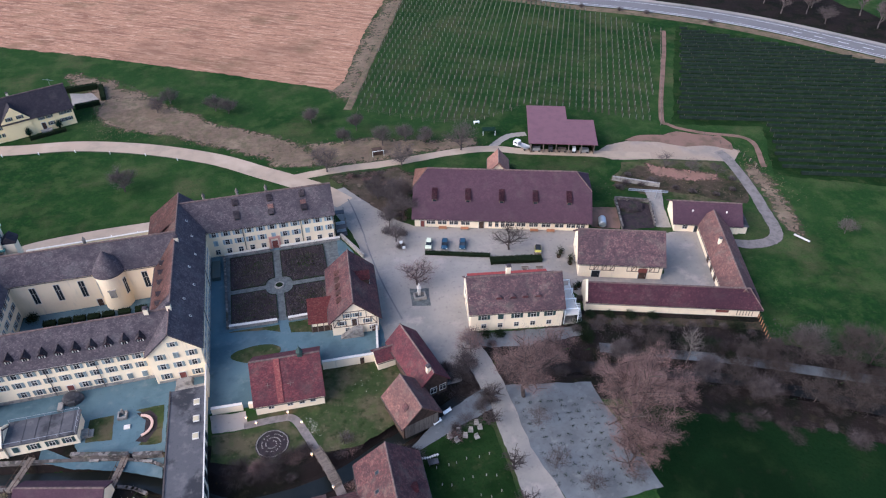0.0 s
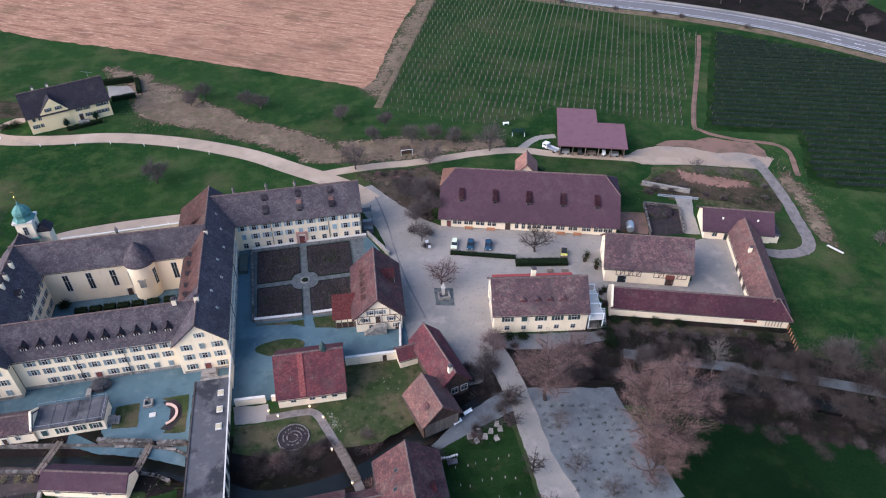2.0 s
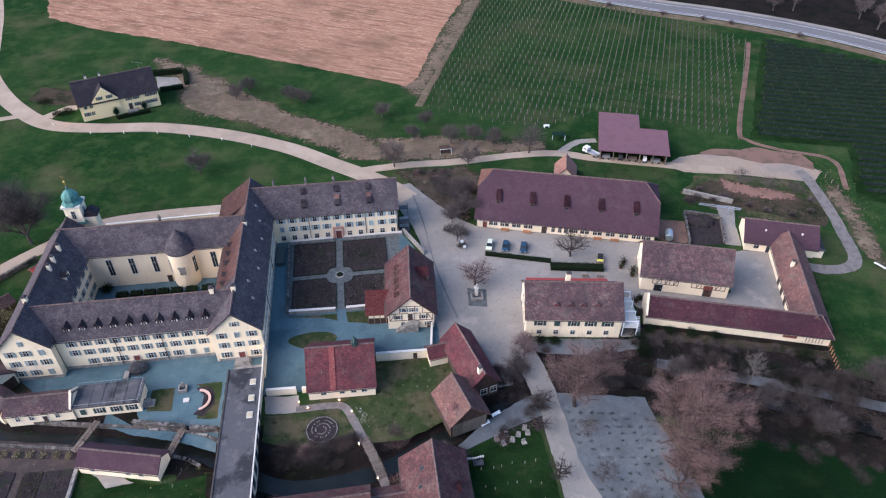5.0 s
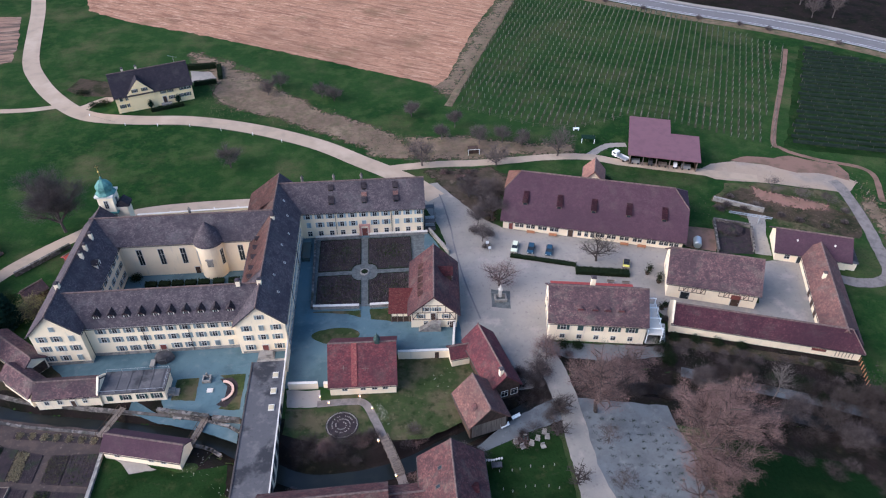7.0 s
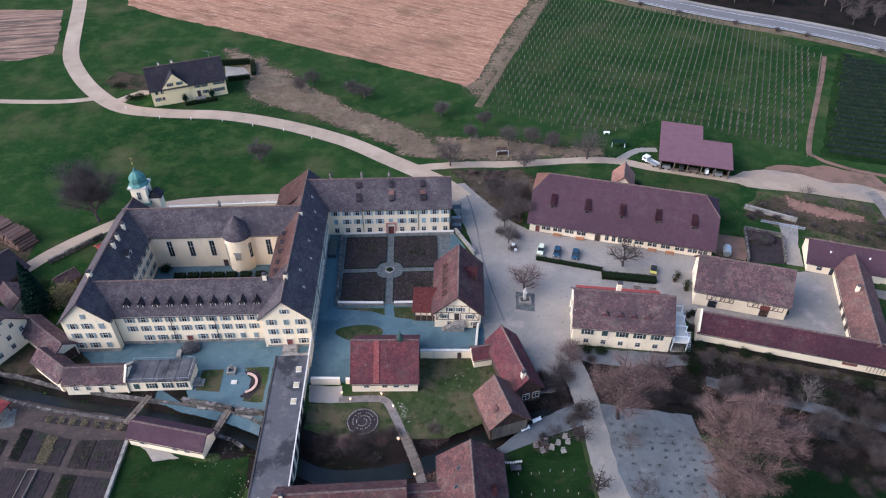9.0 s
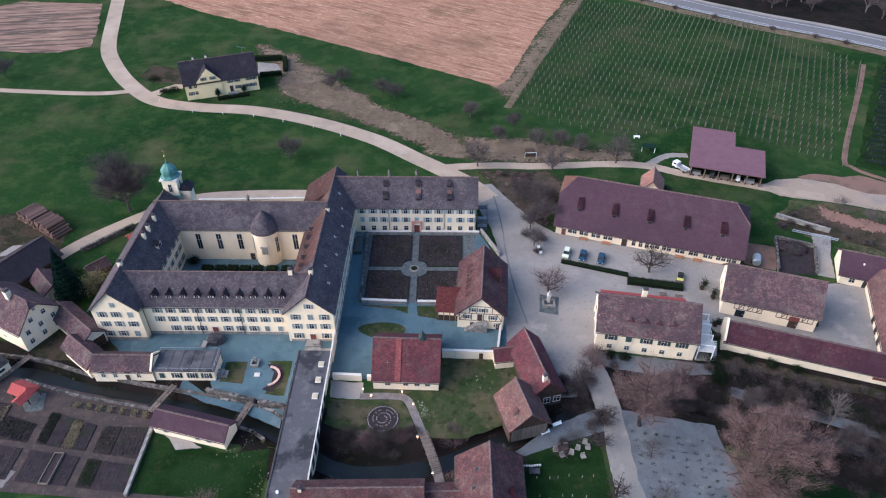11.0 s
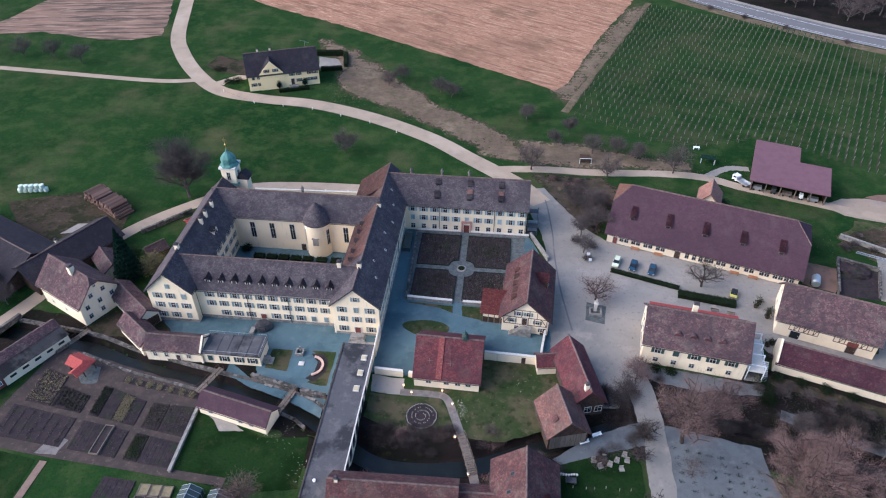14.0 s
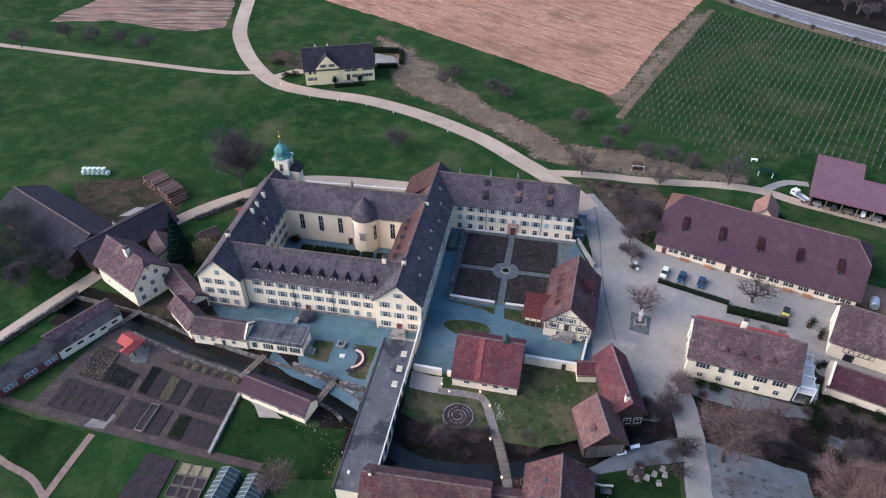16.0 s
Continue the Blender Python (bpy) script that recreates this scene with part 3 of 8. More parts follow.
def ribbon(name, pts, width, z, mat, label, category="road", n=8, wob=0.0):
    ob = part(name, ribbon_bm(pts, width, z, n, wob=wob), mat)
    return tagged(ob, label, category, kind="structure")


# ---- ground ----
STREAM = [(-113, 100.4), (-102, 99.0), (-90, 97.2), (-77.9, 93.4), (-62.9, 90.4), (-40.9, 85.6), (-33.3, 81.6), (-22, 74.8), (-12.7, 73.8), (-2.0, 75.6), (8.1, 80.0), (21.3, 85.7), (32.7, 90.3), (50.9, 91.1), (78.7, 81.5), (96.8, 72.6), (112.8, 62.5), (150, 40)]
STREAM_LINE = np.array([(p.x, p.y) for p in smooth(STREAM, 6)])


def stream_far(x, y):
    """Distance from the middle of the stream."""
    a, b = STREAM_LINE[:-1], STREAM_LINE[1:]
    d = b - a
    q = np.array((x, y)) - a
    t = np.clip((q * d).sum(1) / (d * d).sum(1), 0, 1)
    return float(np.sqrt((((q - t[:, None] * d)) ** 2).sum(1).min()))


def bank_width(x):
    return 3.4 if x < -30 else 5.5 if x < 10 else 4.2


def ground_z(x, y):
    z = 0.0
    if -160 < x < 160 and 30 < y < 120:
        d, w = stream_far(x, y), bank_width(x)
        if d < w:
            t = min(1.0, max(0.0, (w - d) / (w - 1.4)))
            z -= 2.4 * t * t * (3 - 2 * t)
    r = math.hypot(x - 20, y - 170) - 270
    if r > 0:
        z += 70 * min(1, r / 700) ** 1.4 * (0.6 + 0.4 * noise.noise((x * 0.002, y * 0.002, 3.0)))
    return z


def steps(*spans):
    out = []
    for a, b, s in spans:
        n = max(1, round((b - a) / s))
        out += [a + (b - a) * i / n for i in range(n)]
    return out + [spans[-1][1]]


gx = steps((-3000, -500, 250), (-500, -150, 35), (-150, 150, 1.25), (150, 500, 35), (500, 3000, 250))
gy = steps((-3000, -300, 300), (-300, 30, 33), (30, 112, 1.25), (112, 500, 24), (500, 3000, 250))
gv = [(x, y, ground_z(x, y)) for y in gy for x in gx]
nx = len(gx)
gf = [(j * nx + i, j * nx + i + 1, (j + 1) * nx + i + 1, (j + 1) * nx + i) for j in range(len(gy) - 1) for i in range(nx - 1)]
gm = bpy.data.meshes.new("ground")
gm.from_pydata(gv, [], gf)
gm.materials.append(GRASS)
gm.polygons.foreach_set("use_smooth", [True] * len(gf))
tagged(new("ground", gm), "green late-winter meadow with a stream bed", "ground", kind="structure")
tagged(part("stream", ribbon_bm(STREAM, 3.6, -1.86, 6), WATER), "dark shallow stream between earth banks", "water", kind="structure")


def bank(name, x0, x1, wide, mat, label):
    """Bare earth and leaves on the stream's banks: a strip that lies on the ground sheet."""
    bm = bmesh.new()
    prev = None
    line = [p for p in smooth(STREAM, 12) if x0 <= p.x <= x1]
    for i, p in enumerate(line):
        d = (line[min(i + 1, len(line) - 1)] - line[max(i - 1, 0)]).normalized()
        s = Vector((-d.y, d.x, 0))
        row = []
        for k in range(-8, 9):
            q = p + s * (k / 8 * wide * (1 + 0.18 * noise.noise((p.x * 0.2, p.y * 0.2, k > 0))))
            low = ground_z(q.x, q.y)
            row.append(bm.verts.new((q.x, q.y, low + min(0.38, 0.055 + 0.8 * max(0.0, -0.02 - low)))))
        if prev:
            for k in range(16):
                bm.faces.new((prev[k], prev[k + 1], row[k + 1], row[k]))
        prev = row
    tagged(part(name, bm, mat), label, "ground", kind="structure")


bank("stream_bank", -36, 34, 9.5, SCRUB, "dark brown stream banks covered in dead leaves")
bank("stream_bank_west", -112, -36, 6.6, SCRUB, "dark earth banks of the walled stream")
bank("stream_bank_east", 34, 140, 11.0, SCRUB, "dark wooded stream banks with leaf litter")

patch("stubble_field", [(-150, 372), (-136, 325.5), (-111.4, 308.5), (-76.1, 290.6), (-42.2, 271.4), (-10.3, 252.8), (10, 240.5), (17.7, 235.5), (22, 241), (25, 250), (36.2, 284), (53.2, 324.5), (72, 372), (0, 392)], 0.06, STUBBLE, "pinkish brown stubble field", "field", wob=0.8)
patch("ploughed_field", [(-330, 250), (-250.5, 258.2), (-202.5, 269), (-175, 264), (-160, 264.3), (-149, 271), (-154, 290.3), (-164, 320), (-300, 330)], 0.06, PLOUGHED, "brown ploughed field beside the road", "field", wob=0.8)
patch("vineyard_ground", [(64, 330), (21.6, 218.7), (38, 209), (53.6, 200), (66, 200), (82.3, 206), (105.0, 193.3), (121.7, 182.1), (163.2, 260.4), (129, 304)], 0.05, GRASS, "grass between the rows of the vineyard", "field", wob=0.8)
patch("orchard_ground", [(172.0, 261.5), (126.8, 181.6), (155.6, 172.3), (141.3, 145.4), (170.0, 131.8), (228, 112), (270, 150), (236, 206)], 0.05, DARK_LAWN, "dark grass under the netted orchard", "field", wob=0.8)
soft_patch("dry_meadow", [(-62, 250), (-48.1, 244.0), (-33.9, 231.0), (-23.1, 218.4), (-11, 210.6), (2, 199), (7, 191), (5, 184.6), (-7, 188.5), (-11.6, 195.0), (-25.8, 205), (-39.5, 215), (-51.5, 222), (-60, 228), (-66, 238)], 0.06, DRY, "strip of dry yellow-brown grass above the road", 2.6)
soft_patch("orchard_scrub", [(5, 198), (22, 197), (44, 192), (58, 189), (57, 185.0), (30, 183.5), (10, 184), (4, 188)], 0.052, DRY, "brownish grass under old fruit trees", 3.5)
soft_patch("street_brush", [(10, 178), (30, 178), (36, 172), (29.5, 160), (28, 150.5), (21, 148), (17, 161), (13, 170)], 0.05, BRUSH, "brown leafless brush between street and barn", 2.2)
soft_patch("farm_slope", [(-80, 272), (-62, 262), (-50, 250), (-44, 236), (-54, 230), (-66, 240), (-70, 255)], 0.048, DRY, "thin brownish grass beside the farmhouse", 6.0)
soft_patch("field_edge", [(17, 236), (24, 250), (40, 290), (56, 326), (63, 326), (46, 284), (28, 240), (22, 224)], 0.047, DRY, "thin dry grass between field and vineyard", 5.0)
soft_patch("lane_edge", [(134, 150), (131, 134), (128, 120), (131, 117), (136, 130), (139, 146), (138, 152)], 0.047, DRY, "dry grass along the lane", 3.0)
patch("red_slope", [(100, 163), (112, 162), (126, 156.5), (131, 150), (128, 137), (118, 136), (108, 140), (97, 147), (92, 155)], 0.06, LAWN, "brownish grass slope below the gravel yard", "ground", wob=1.7)
patch("gravel_yard", [(92, 170.5), (99, 174), (106.8, 175.0), (134.6, 166.1), (139, 160), (133, 155), (127.2, 157.3), (113.9, 161.7), (97, 165.5)], 0.07, SANDY, "pale sandy gravel yard beside the shed", "yard")
patch("red_bank", [(105.7, 176.1), (110.4, 178.0), (127.6, 175.8), (138.2, 170.4), (139.4, 166.1), (135.8, 161.9), (133.3, 164.8), (130.1, 166.5), (123.0, 167.5), (116.9, 171.9), (111.3, 173.9)], 0.075, RED_EARTH, "reddish earth bank", "ground", wob=1.7)
ribbon("road_north", [(-175, 372), (-160, 330), (-152.5, 305.5), (-142.0, 271.6), (-133.3, 254.4), (-120.9, 237.0), (-106.0, 222.9), (-88.7, 218.1), (-68.7, 215.9), (-46.3, 208.4), (-24.7, 196.7), (-10.4, 185.1), (-2, 178.2), (6, 171), (12, 163)], 6.2, 0.09, ROAD, "pale narrow asphalt road through the meadow")
ribbon("path_west", [(-330, 244), (-233.4, 235.9), (-179.0, 231.6), (-133.6, 228.3), (-116, 230.6)], 3.0, 0.08, ROAD, "pale farm track across the meadow", "path")
ribbon("path_east", [(-4, 179.5), (12.6, 181), (28.5, 180.8), (49.1, 182.3), (62.1, 181.2), (72.2, 177), (94.4, 169.8), (110, 165)], 3.6, 0.08, ROAD, "pale gravel lane under the fruit trees", "path", wob=0.06)
ribbon("loop_lane", [(132.1, 162.0), (132.6, 157.3), (130.4, 142.4), (127.2, 129.1), (124.8, 120.8), (121.0, 117.4), (115.0, 117.2), (110.9, 119.0)], 3.4, 0.085, FOOTPATH, "pale gravel lane curving round the farm", "path", wob=0.07)
ribbon("field_track", [(62.3, 181.9), (67, 186), (71.0, 187.8), (76, 187.6)], 2.6, 0.075, GRAVEL, "short gravel track", "path", wob=0.1)
ribbon("earth_track", [(164, 257), (153.8, 237.8), (126.9, 189.8), (125.5, 181.1), (133.1, 174.0), (146, 166), (141, 150)], 1.7, 0.078, RED_EARTH, "reddish earth track beside the vineyard", "path", wob=0.12)
ribbon("road_west", [(-128, 66), (-119.9, 87.1), (-115.4, 99.3), (-110.5, 111.6), (-106.4, 126.3), (-98.8, 140.5), (-86.2, 153.5), (-74.5, 162), (-58, 164.5), (-38, 165)], 4.2, 0.08, ROAD, "pale road round the back of the church")
patch("village_square", [(7, 170), (13, 171), (19, 160), (25, 151), (29.1, 147), (74.4, 133.5), (70, 121), (64.5, 117), (63, 114), (86, 105.5), (85, 109.8), (94, 127.6), (105.4, 126), (97, 104), (88, 101), (62, 110), (57.5, 119), (38.9, 124), (33, 112), (32.4, 104.6), (35, 98), (36, 88), (36, 80), (38, 62), (40, 40), (29, 40), (31, 62), (31.5, 84), (29.5, 95), (24.5, 101), (18, 109), (13.5, 111), (13.8, 133), (12, 148), (8, 160), (3, 168)], 0.07, GRAVEL, "pale paved village square and street", "yard")
ribbon("drain_seam", [(13.1, 164.6), (13.9, 158.8), (14.9, 147.9), (15.1, 140.7), (16.3, 126.7), (18.6, 112.7)], 0.38, 0.112, HIGHWAY, "dark patched seam in the street", "road", wob=0.1)
patch("barn_lane", [(60.5, 111.5), (63.5, 119), (86, 112.4), (100, 108), (98.5, 103), (80, 108.5)], 0.074, GRAVEL, "pale lane between barn and stable", "yard")
patch("inn_side", [(29.5, 99.5), (33.6, 103.6), (36.8, 118.5), (30.5, 119), (28.5, 108)], 0.076, GRAVEL, "pale gravel strip beside the inn", "yard")
patch("gate_apron", [(14.6, 104.0), (21, 107), (29.5, 97), (27, 91.5), (22.8, 91), (19, 101)], 0.077, GRAVEL, "pale gravel apron of the gate house", "yard")
patch("court_edge", [(10.5, 119), (16, 119), (17, 103.5), (12, 101.8)], 0.052, GRAVEL, "pale gravel strip at the court gate", "yard")
patch("gravel_square", [(36, 88), (53.8, 84.3), (57, 58), (39, 57), (36, 72)], 0.10, PALE_GREY, "grey gravel square under bare trees", "yard")
patch("abbey_court", [(-25.5, 147), (8.5, 147.3), (11, 140), (12.5, 124), (13.5, 110), (13.2, 103.2), (-1.4, 103.2), (-15.4, 102), (-15.4, 95.6), (-25.8, 95.6)], 0.06, COURT, "blue-grey gravel court beside the abbey", "yard")
patch("south_terrace", [(-78, 107), (-68.5, 107), (-68.5, 109), (-35.5, 109), (-35.5, 107), (-26, 107), (-26, 100), (-33.5, 100), (-33.5, 88.6), (-46, 91), (-50, 92), (-51, 95), (-51, 101), (-74, 101)], 0.06, COURT, "blue-grey gravel terrace in front of the abbey", "yard")
patch("cloister_yard", [(-68, 120), (-35.5, 120), (-35.5, 135.3), (-68, 135.3)], 0.06, COURT, "gravel floor of the cloister yard", "yard")

# ---- highway ----
HWY = [(60, 372), (85, 345), (110, 324), (140, 303), (171, 284.5), (206, 256), (241, 213), (275, 165), (305, 120)]
ribbon("highway", HWY, 13.0, 0.09, HIGHWAY, "grey two-lane country highway")


def offset_line(pts, off):
    line = smooth(pts, 6)
    out = []
    for i, p in enumerate(line):
        d = (line[min(i + 1, len(line) - 1)] - line[max(i - 1, 0)]).normalized()
        out.append((p.x - d.y * off, p.y + d.x * off))
    return out


for off in (-4.0, 4.0):
    ribbon("lane_marking", offset_line(HWY, off), 0.2, 0.115, WHITE_PAINT, "white edge line on the highway", "marking", n=1)
dash = offset_line(HWY, 0.0)
bm = bmesh.new()
for a, b in zip(dash, dash[1:]):
    a, b = Vector(a), Vector(b)
    n = int((b - a).length // 9)
    for i in range(n):
        p, q = a.lerp(b, i / n), a.lerp(b, (i + 0.45) / n)
        d = (q - p).normalized()
        s = Vector((-d.y, d.x)) * 0.16
        bm.faces.new([bm.verts.new((*v, 0.115)) for v in (p + s, p - s, q - s, q + s)])
tagged(part("centre_line", bm, WHITE_PAINT), "dashed white centre line on the highway", "marking", kind="structure")
ribbon("highway_verge", offset_line(HWY, -10.0), 5.5, 0.07, DEAD_GRASS, "dry grass verge beside the highway", "ground", n=1)
ribbon("highway_shoulder", offset_line(HWY, 8.2), 3.0, 0.08, GRAVEL, "pale gravel shoulder", "ground", n=1, wob=0.1)
far = offset_line(HWY, 10.0)
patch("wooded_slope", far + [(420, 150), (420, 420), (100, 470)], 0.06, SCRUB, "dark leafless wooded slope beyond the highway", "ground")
rail = thing("crash_barrier", pose(0, 0, 0), "grey steel crash barrier along the highway", "barrier")
bm = bmesh.new()
rp = offset_line(HWY, -7.2)[10:]
for a, b in zip(rp, rp[1:]):
    bar(bm, (*a, 0.65), (*b, 0.65), 0.16)
part("rail", bm, METAL, rail)
post_me = None
for a in rp[::2]:
    if post_me is None:
        o = part("post", boxes((-0.08, 0.08, -0.08, 0.08, 0, 0.8)), METAL, rail, at=pose(*a, 0))
        post_me = o.data
    else:
        share("post", post_me, rail, pose(*a, 0))

# ---- the abbey ----
abbey = thing("abbey", pose(0, 0, 0), "large cream baroque abbey with grey-brown tiled roofs", "abbey")


def wing(x0, x1, y0, y1, eave, ridge, along, hips=(0, 0), roof=ROOF_GREY, over=0.5):
    """A wing by its walls; along: the axis of its ridge."""
    cx, cy = (x0 + x1) / 2, (y0 + y1) / 2
    L, D = (x1 - x0, y1 - y0) if along == "x" else (y1 - y0, x1 - x0)
    house_shell(abbey, L, D, eave, ridge, PLASTER, roof, hips, over, m=pose(cx, cy, 0, 0, 0, 0 if along == "x" else 90))


wing(-73.2, -31.4, 108.5, 119.4, 9.0, 14.2, "x", over=0.4)
wing(-35.9, -25.3, 106.5, 157.2, 9.2, 14.3, "y")
part("wall", boxes((-38.6, -35.5, 146.4, 156.8, -0.3, 7.9)), PLASTER, abbey)
# Pinker tiles on west slopes: part of the evening glow is in their colour.
bm = bmesh.new()
bm.faces.new([bm.verts.new(p) for p in ((-30.6, 146.0, 14.5), (-30.6, 157.7, 14.5), (-39.1, 157.7, 8.2), (-39.1, 146.0, 8.2))])
bmesh.ops.solidify(bm, geom=bm.faces[:], thickness=0.2)
part("roof", bm, ROOF_PINK, abbey)
# Overlay on the west slope; its paler pink includes the low sun's glow.
bm = bmesh.new()
bm.faces.new([bm.verts.new(p) for p in ((-30.75, 118.4, 14.62), (-30.75, 146.0, 14.62), (-36.35, 146.0, 9.02), (-36.35, 118.4, 9.02))])
bmesh.ops.solidify(bm, geom=bm.faces[:], thickness=0.08)
part("roof_slope", bm, ROOF_PINK, abbey, "west slope of paler clay tiles with evening glow put into them")
wing(-78.6, -68.2, 106.5, 144.5, 9.7, 15.0, "y")
wing(-74, -31, 135.1, 144.7, 10.2, 15.0, "x")
wing(-30, 7.4, 147, 159, 8.6, 14.0, "x")


def abbey_windows(xs, zs, y=None, x=None, turn=0, skip=(), **kw):
    for i, a in enumerate(xs):
        for k, z in enumerate(zs):
            if (i, k) not in skip:
                window(abbey, a if x is None else x, y if y is not None else a, z, turn, **kw)


ROWS_S = (2.2, 5.2, 8.1)
abbey_windows([-65.0 + 2.98 * i for i in range(10)], (2.0, 4.9, 7.6), y=108.5, skip=((4, 0), (0, 0)))
abbey_windows([-76.4, -73.3, -70.2], ROWS_S, y=106.5)
abbey_windows([-33.6, -30.4, -27.3], (1.9, 4.9, 7.8), y=106.5, skip=((1, 0),))
abbey_windows([-30.4, -73.4], (11.0,), y=106.5, w=0.9, h=1.2)
abbey_windows([108.5 + 2.95 * i for i in range(13)], (1.7, 4.6, 7.5), x=-25.3, turn=90, shutters=SHUTTER_BLUE)
abbey_windows([-23.2 + 2.93 * i for i in range(11)], (4.4, 7.2), y=147, shutters=SHUTTER_BLUE)
abbey_windows([-23.2 + 2.93 * i for i in range(11)], (1.5,), y=147, skip=((5, 0),), shutters=None, w=1.1, h=1.5)
abbey_windows([121, 124.2, 127.4, 130.6, 133.3], (2.0, 5.2, 8.2), x=-68.2, turn=90)
abbey_windows([109.5, 113, 116.5, 120, 123.5, 127, 130.5, 134], (2.2, 5.3, 8.2), x=-78.6, turn=-90)
abbey_windows([-63.5, -58.3, -53.0, -38.9], (6.0,), y=135.1, w=1.2, h=4.8, shutters=None)
door(abbey, -65.0 + 2.98 * 4, 108.5, 0, 1.3, 2.4)
door(abbey, -30.4, 106.5, 0, 1.3, 2.4)
door(abbey, -23.2 + 2.93 * 5, 147, 0, 1.5, 2.6)
door(abbey, -50.6, 135.1, 0, 1.2, 2.2, WOOD)
part("portal", boxes((-10.0, -9.45, 146.7, 147, 0, 3.4), (-7.65, -7.1, 146.7, 147, 0, 3.4), (-10.0, -7.1, 146.65, 147, 3.4, 4.0)), surface("pink_sandstone", (0.5, 0.26, 0.2), [((0.36, 0.2, 0.16), 1.5, 0.4, 0.7, 0.7)]), abbey, "pink sandstone portal surround")
for x in (-71.9 + 2.0 + 1.75, -35.6, -56.2, -46.6):
    bm = bmesh.new()
    bar(bm, (x, 108.38, 0), (x, 108.38, 8.7), 0.07, 6)
    part("downpipe", bm, GUTTER, abbey)
for y in (120.0, 134.0):
    bm = bmesh.new()
    bar(bm, (-25.18, y, 0), (-25.18, y, 9.0), 0.08, 6)
    part("downpipe", bm, GUTTER, abbey)
for x in (-16.0, -1.2, 7.2):
    bm = bmesh.new()
    bar(bm, (x, 146.88, 0), (x, 146.88, 8.2), 0.08, 6)
    part("downpipe", bm, GUTTER, abbey)
for (x0, x1, y0, h) in ((-68.2, -35.9, 108.5, 0.9), (-78.6, -68.2, 106.5, 0.9), (-35.5, -25.3, 106.5, 0.7)):
    part("plinth", boxes((x0 + 0.02, x1 - 0.02, y0 - 0.08, y0 + 0.1, 0, h)), STONE, abbey)
part("plinth", boxes((-25.4, -25.2, 106.6, 146.9, 0, 0.7)), STONE, abbey)
part("cornice", boxes((-68.1, -36.0, 108.2, 108.48, 8.55, 8.9)), FRAME, abbey)
part("cornice", boxes((-25.2, 7.5, 146.7, 146.98, 8.2, 8.5)), FRAME, abbey)


def dormer(parent, x, y, z, turn, w=1.1, h=1.2, deep=2.0, rise=0.8, roof=ROOF_GREY, wall=WOOD, o=0.2):
    """A small gabled roof window; it looks along -y when turn is 0."""
    d = part("dormer", boxes((-w / 2, w / 2, 0, deep, -0.6, h)), wall, parent, at=pose(x, y, z, 0, 0, turn))
    bm = bmesh.new()
    f = [bm.verts.new(p) for p in ((-w / 2 - o, -o, h - 0.1), (0, -o - 0.05, h + rise), (w / 2 + o, -o, h - 0.1), (-w / 2 - o, deep, h - 0.1), (0, deep + 0.6, h + rise), (w / 2 + o, deep, h - 0.1))]
    bm.faces.new((f[0], f[1], f[4], f[3]))
    bm.faces.new((f[1], f[2], f[5], f[4]))
    bmesh.ops.solidify(bm, geom=bm.faces[:], thickness=0.12)
    part("roof", bm, roof, d)
    part("gable", boxes((-w * 0.3, w * 0.3, -0.02, 0.1, h, h + rise * 0.45)), wall, d)
    part("pane", boxes((-w * 0.3, w * 0.3, -0.05, 0.02, 0.15, h - 0.15)), GLASS, d)
    part("frame", boxes((-w * 0.46, -w * 0.3, -0.07, 0, 0.05, h - 0.05), (w * 0.3, w * 0.46, -0.07, 0, 0.05, h - 0.05), (-w * 0.3, w * 0.3, -0.07, 0, 0.05, 0.15), (-0.04, 0.04, -0.07, 0, 0.15, h - 0.15)), FRAME, d)
    return d


def shed_dormer(parent, x, y, z, turn, w=1.2, h=0.8, deep=2.2, roof=ROOF_GREY, wall=WOOD, open_dark=True):
    """A low dormer under a slope of its own."""
    bm = bmesh.new()
    v = [bm.verts.new(p) for p in ((-w / 2, 0, -0.3), (w / 2, 0, -0.3), (w / 2, 0, h), (-w / 2, 0, h), (-w / 2, deep, h + 0.55 * deep), (w / 2, deep, h + 0.55 * deep), (-w / 2, deep, -0.3), (w / 2, deep, -0.3))]
    for f in ((0, 1, 2, 3), (0, 3, 4, 6), (1, 7, 5, 2), (6, 4, 5, 7), (0, 6, 7, 1), (3, 2, 5, 4)):
        bm.faces.new([v[i] for i in f])
    d = part("dormer", bm, wall, parent, at=pose(x, y, z, 0, 0, turn))
    bm = bmesh.new()
    r = [bm.verts.new(p) for p in ((-w / 2 - 0.15, -0.25, h + 0.16), (w / 2 + 0.15, -0.25, h + 0.16), (w / 2 + 0.15, deep, h + 0.55 * deep + 0.16), (-w / 2 - 0.15, deep, h + 0.55 * deep + 0.16))]
    bm.faces.new(r)
    bmesh.ops.solidify(bm, geom=bm.faces[:], thickness=0.1)
    part("roof", bm, roof, d)
    if open_dark:
        part("pane", boxes((-w * 0.38, w * 0.38, -0.04, 0.02, 0.0, h - 0.12)), GLASS, d)
    return d


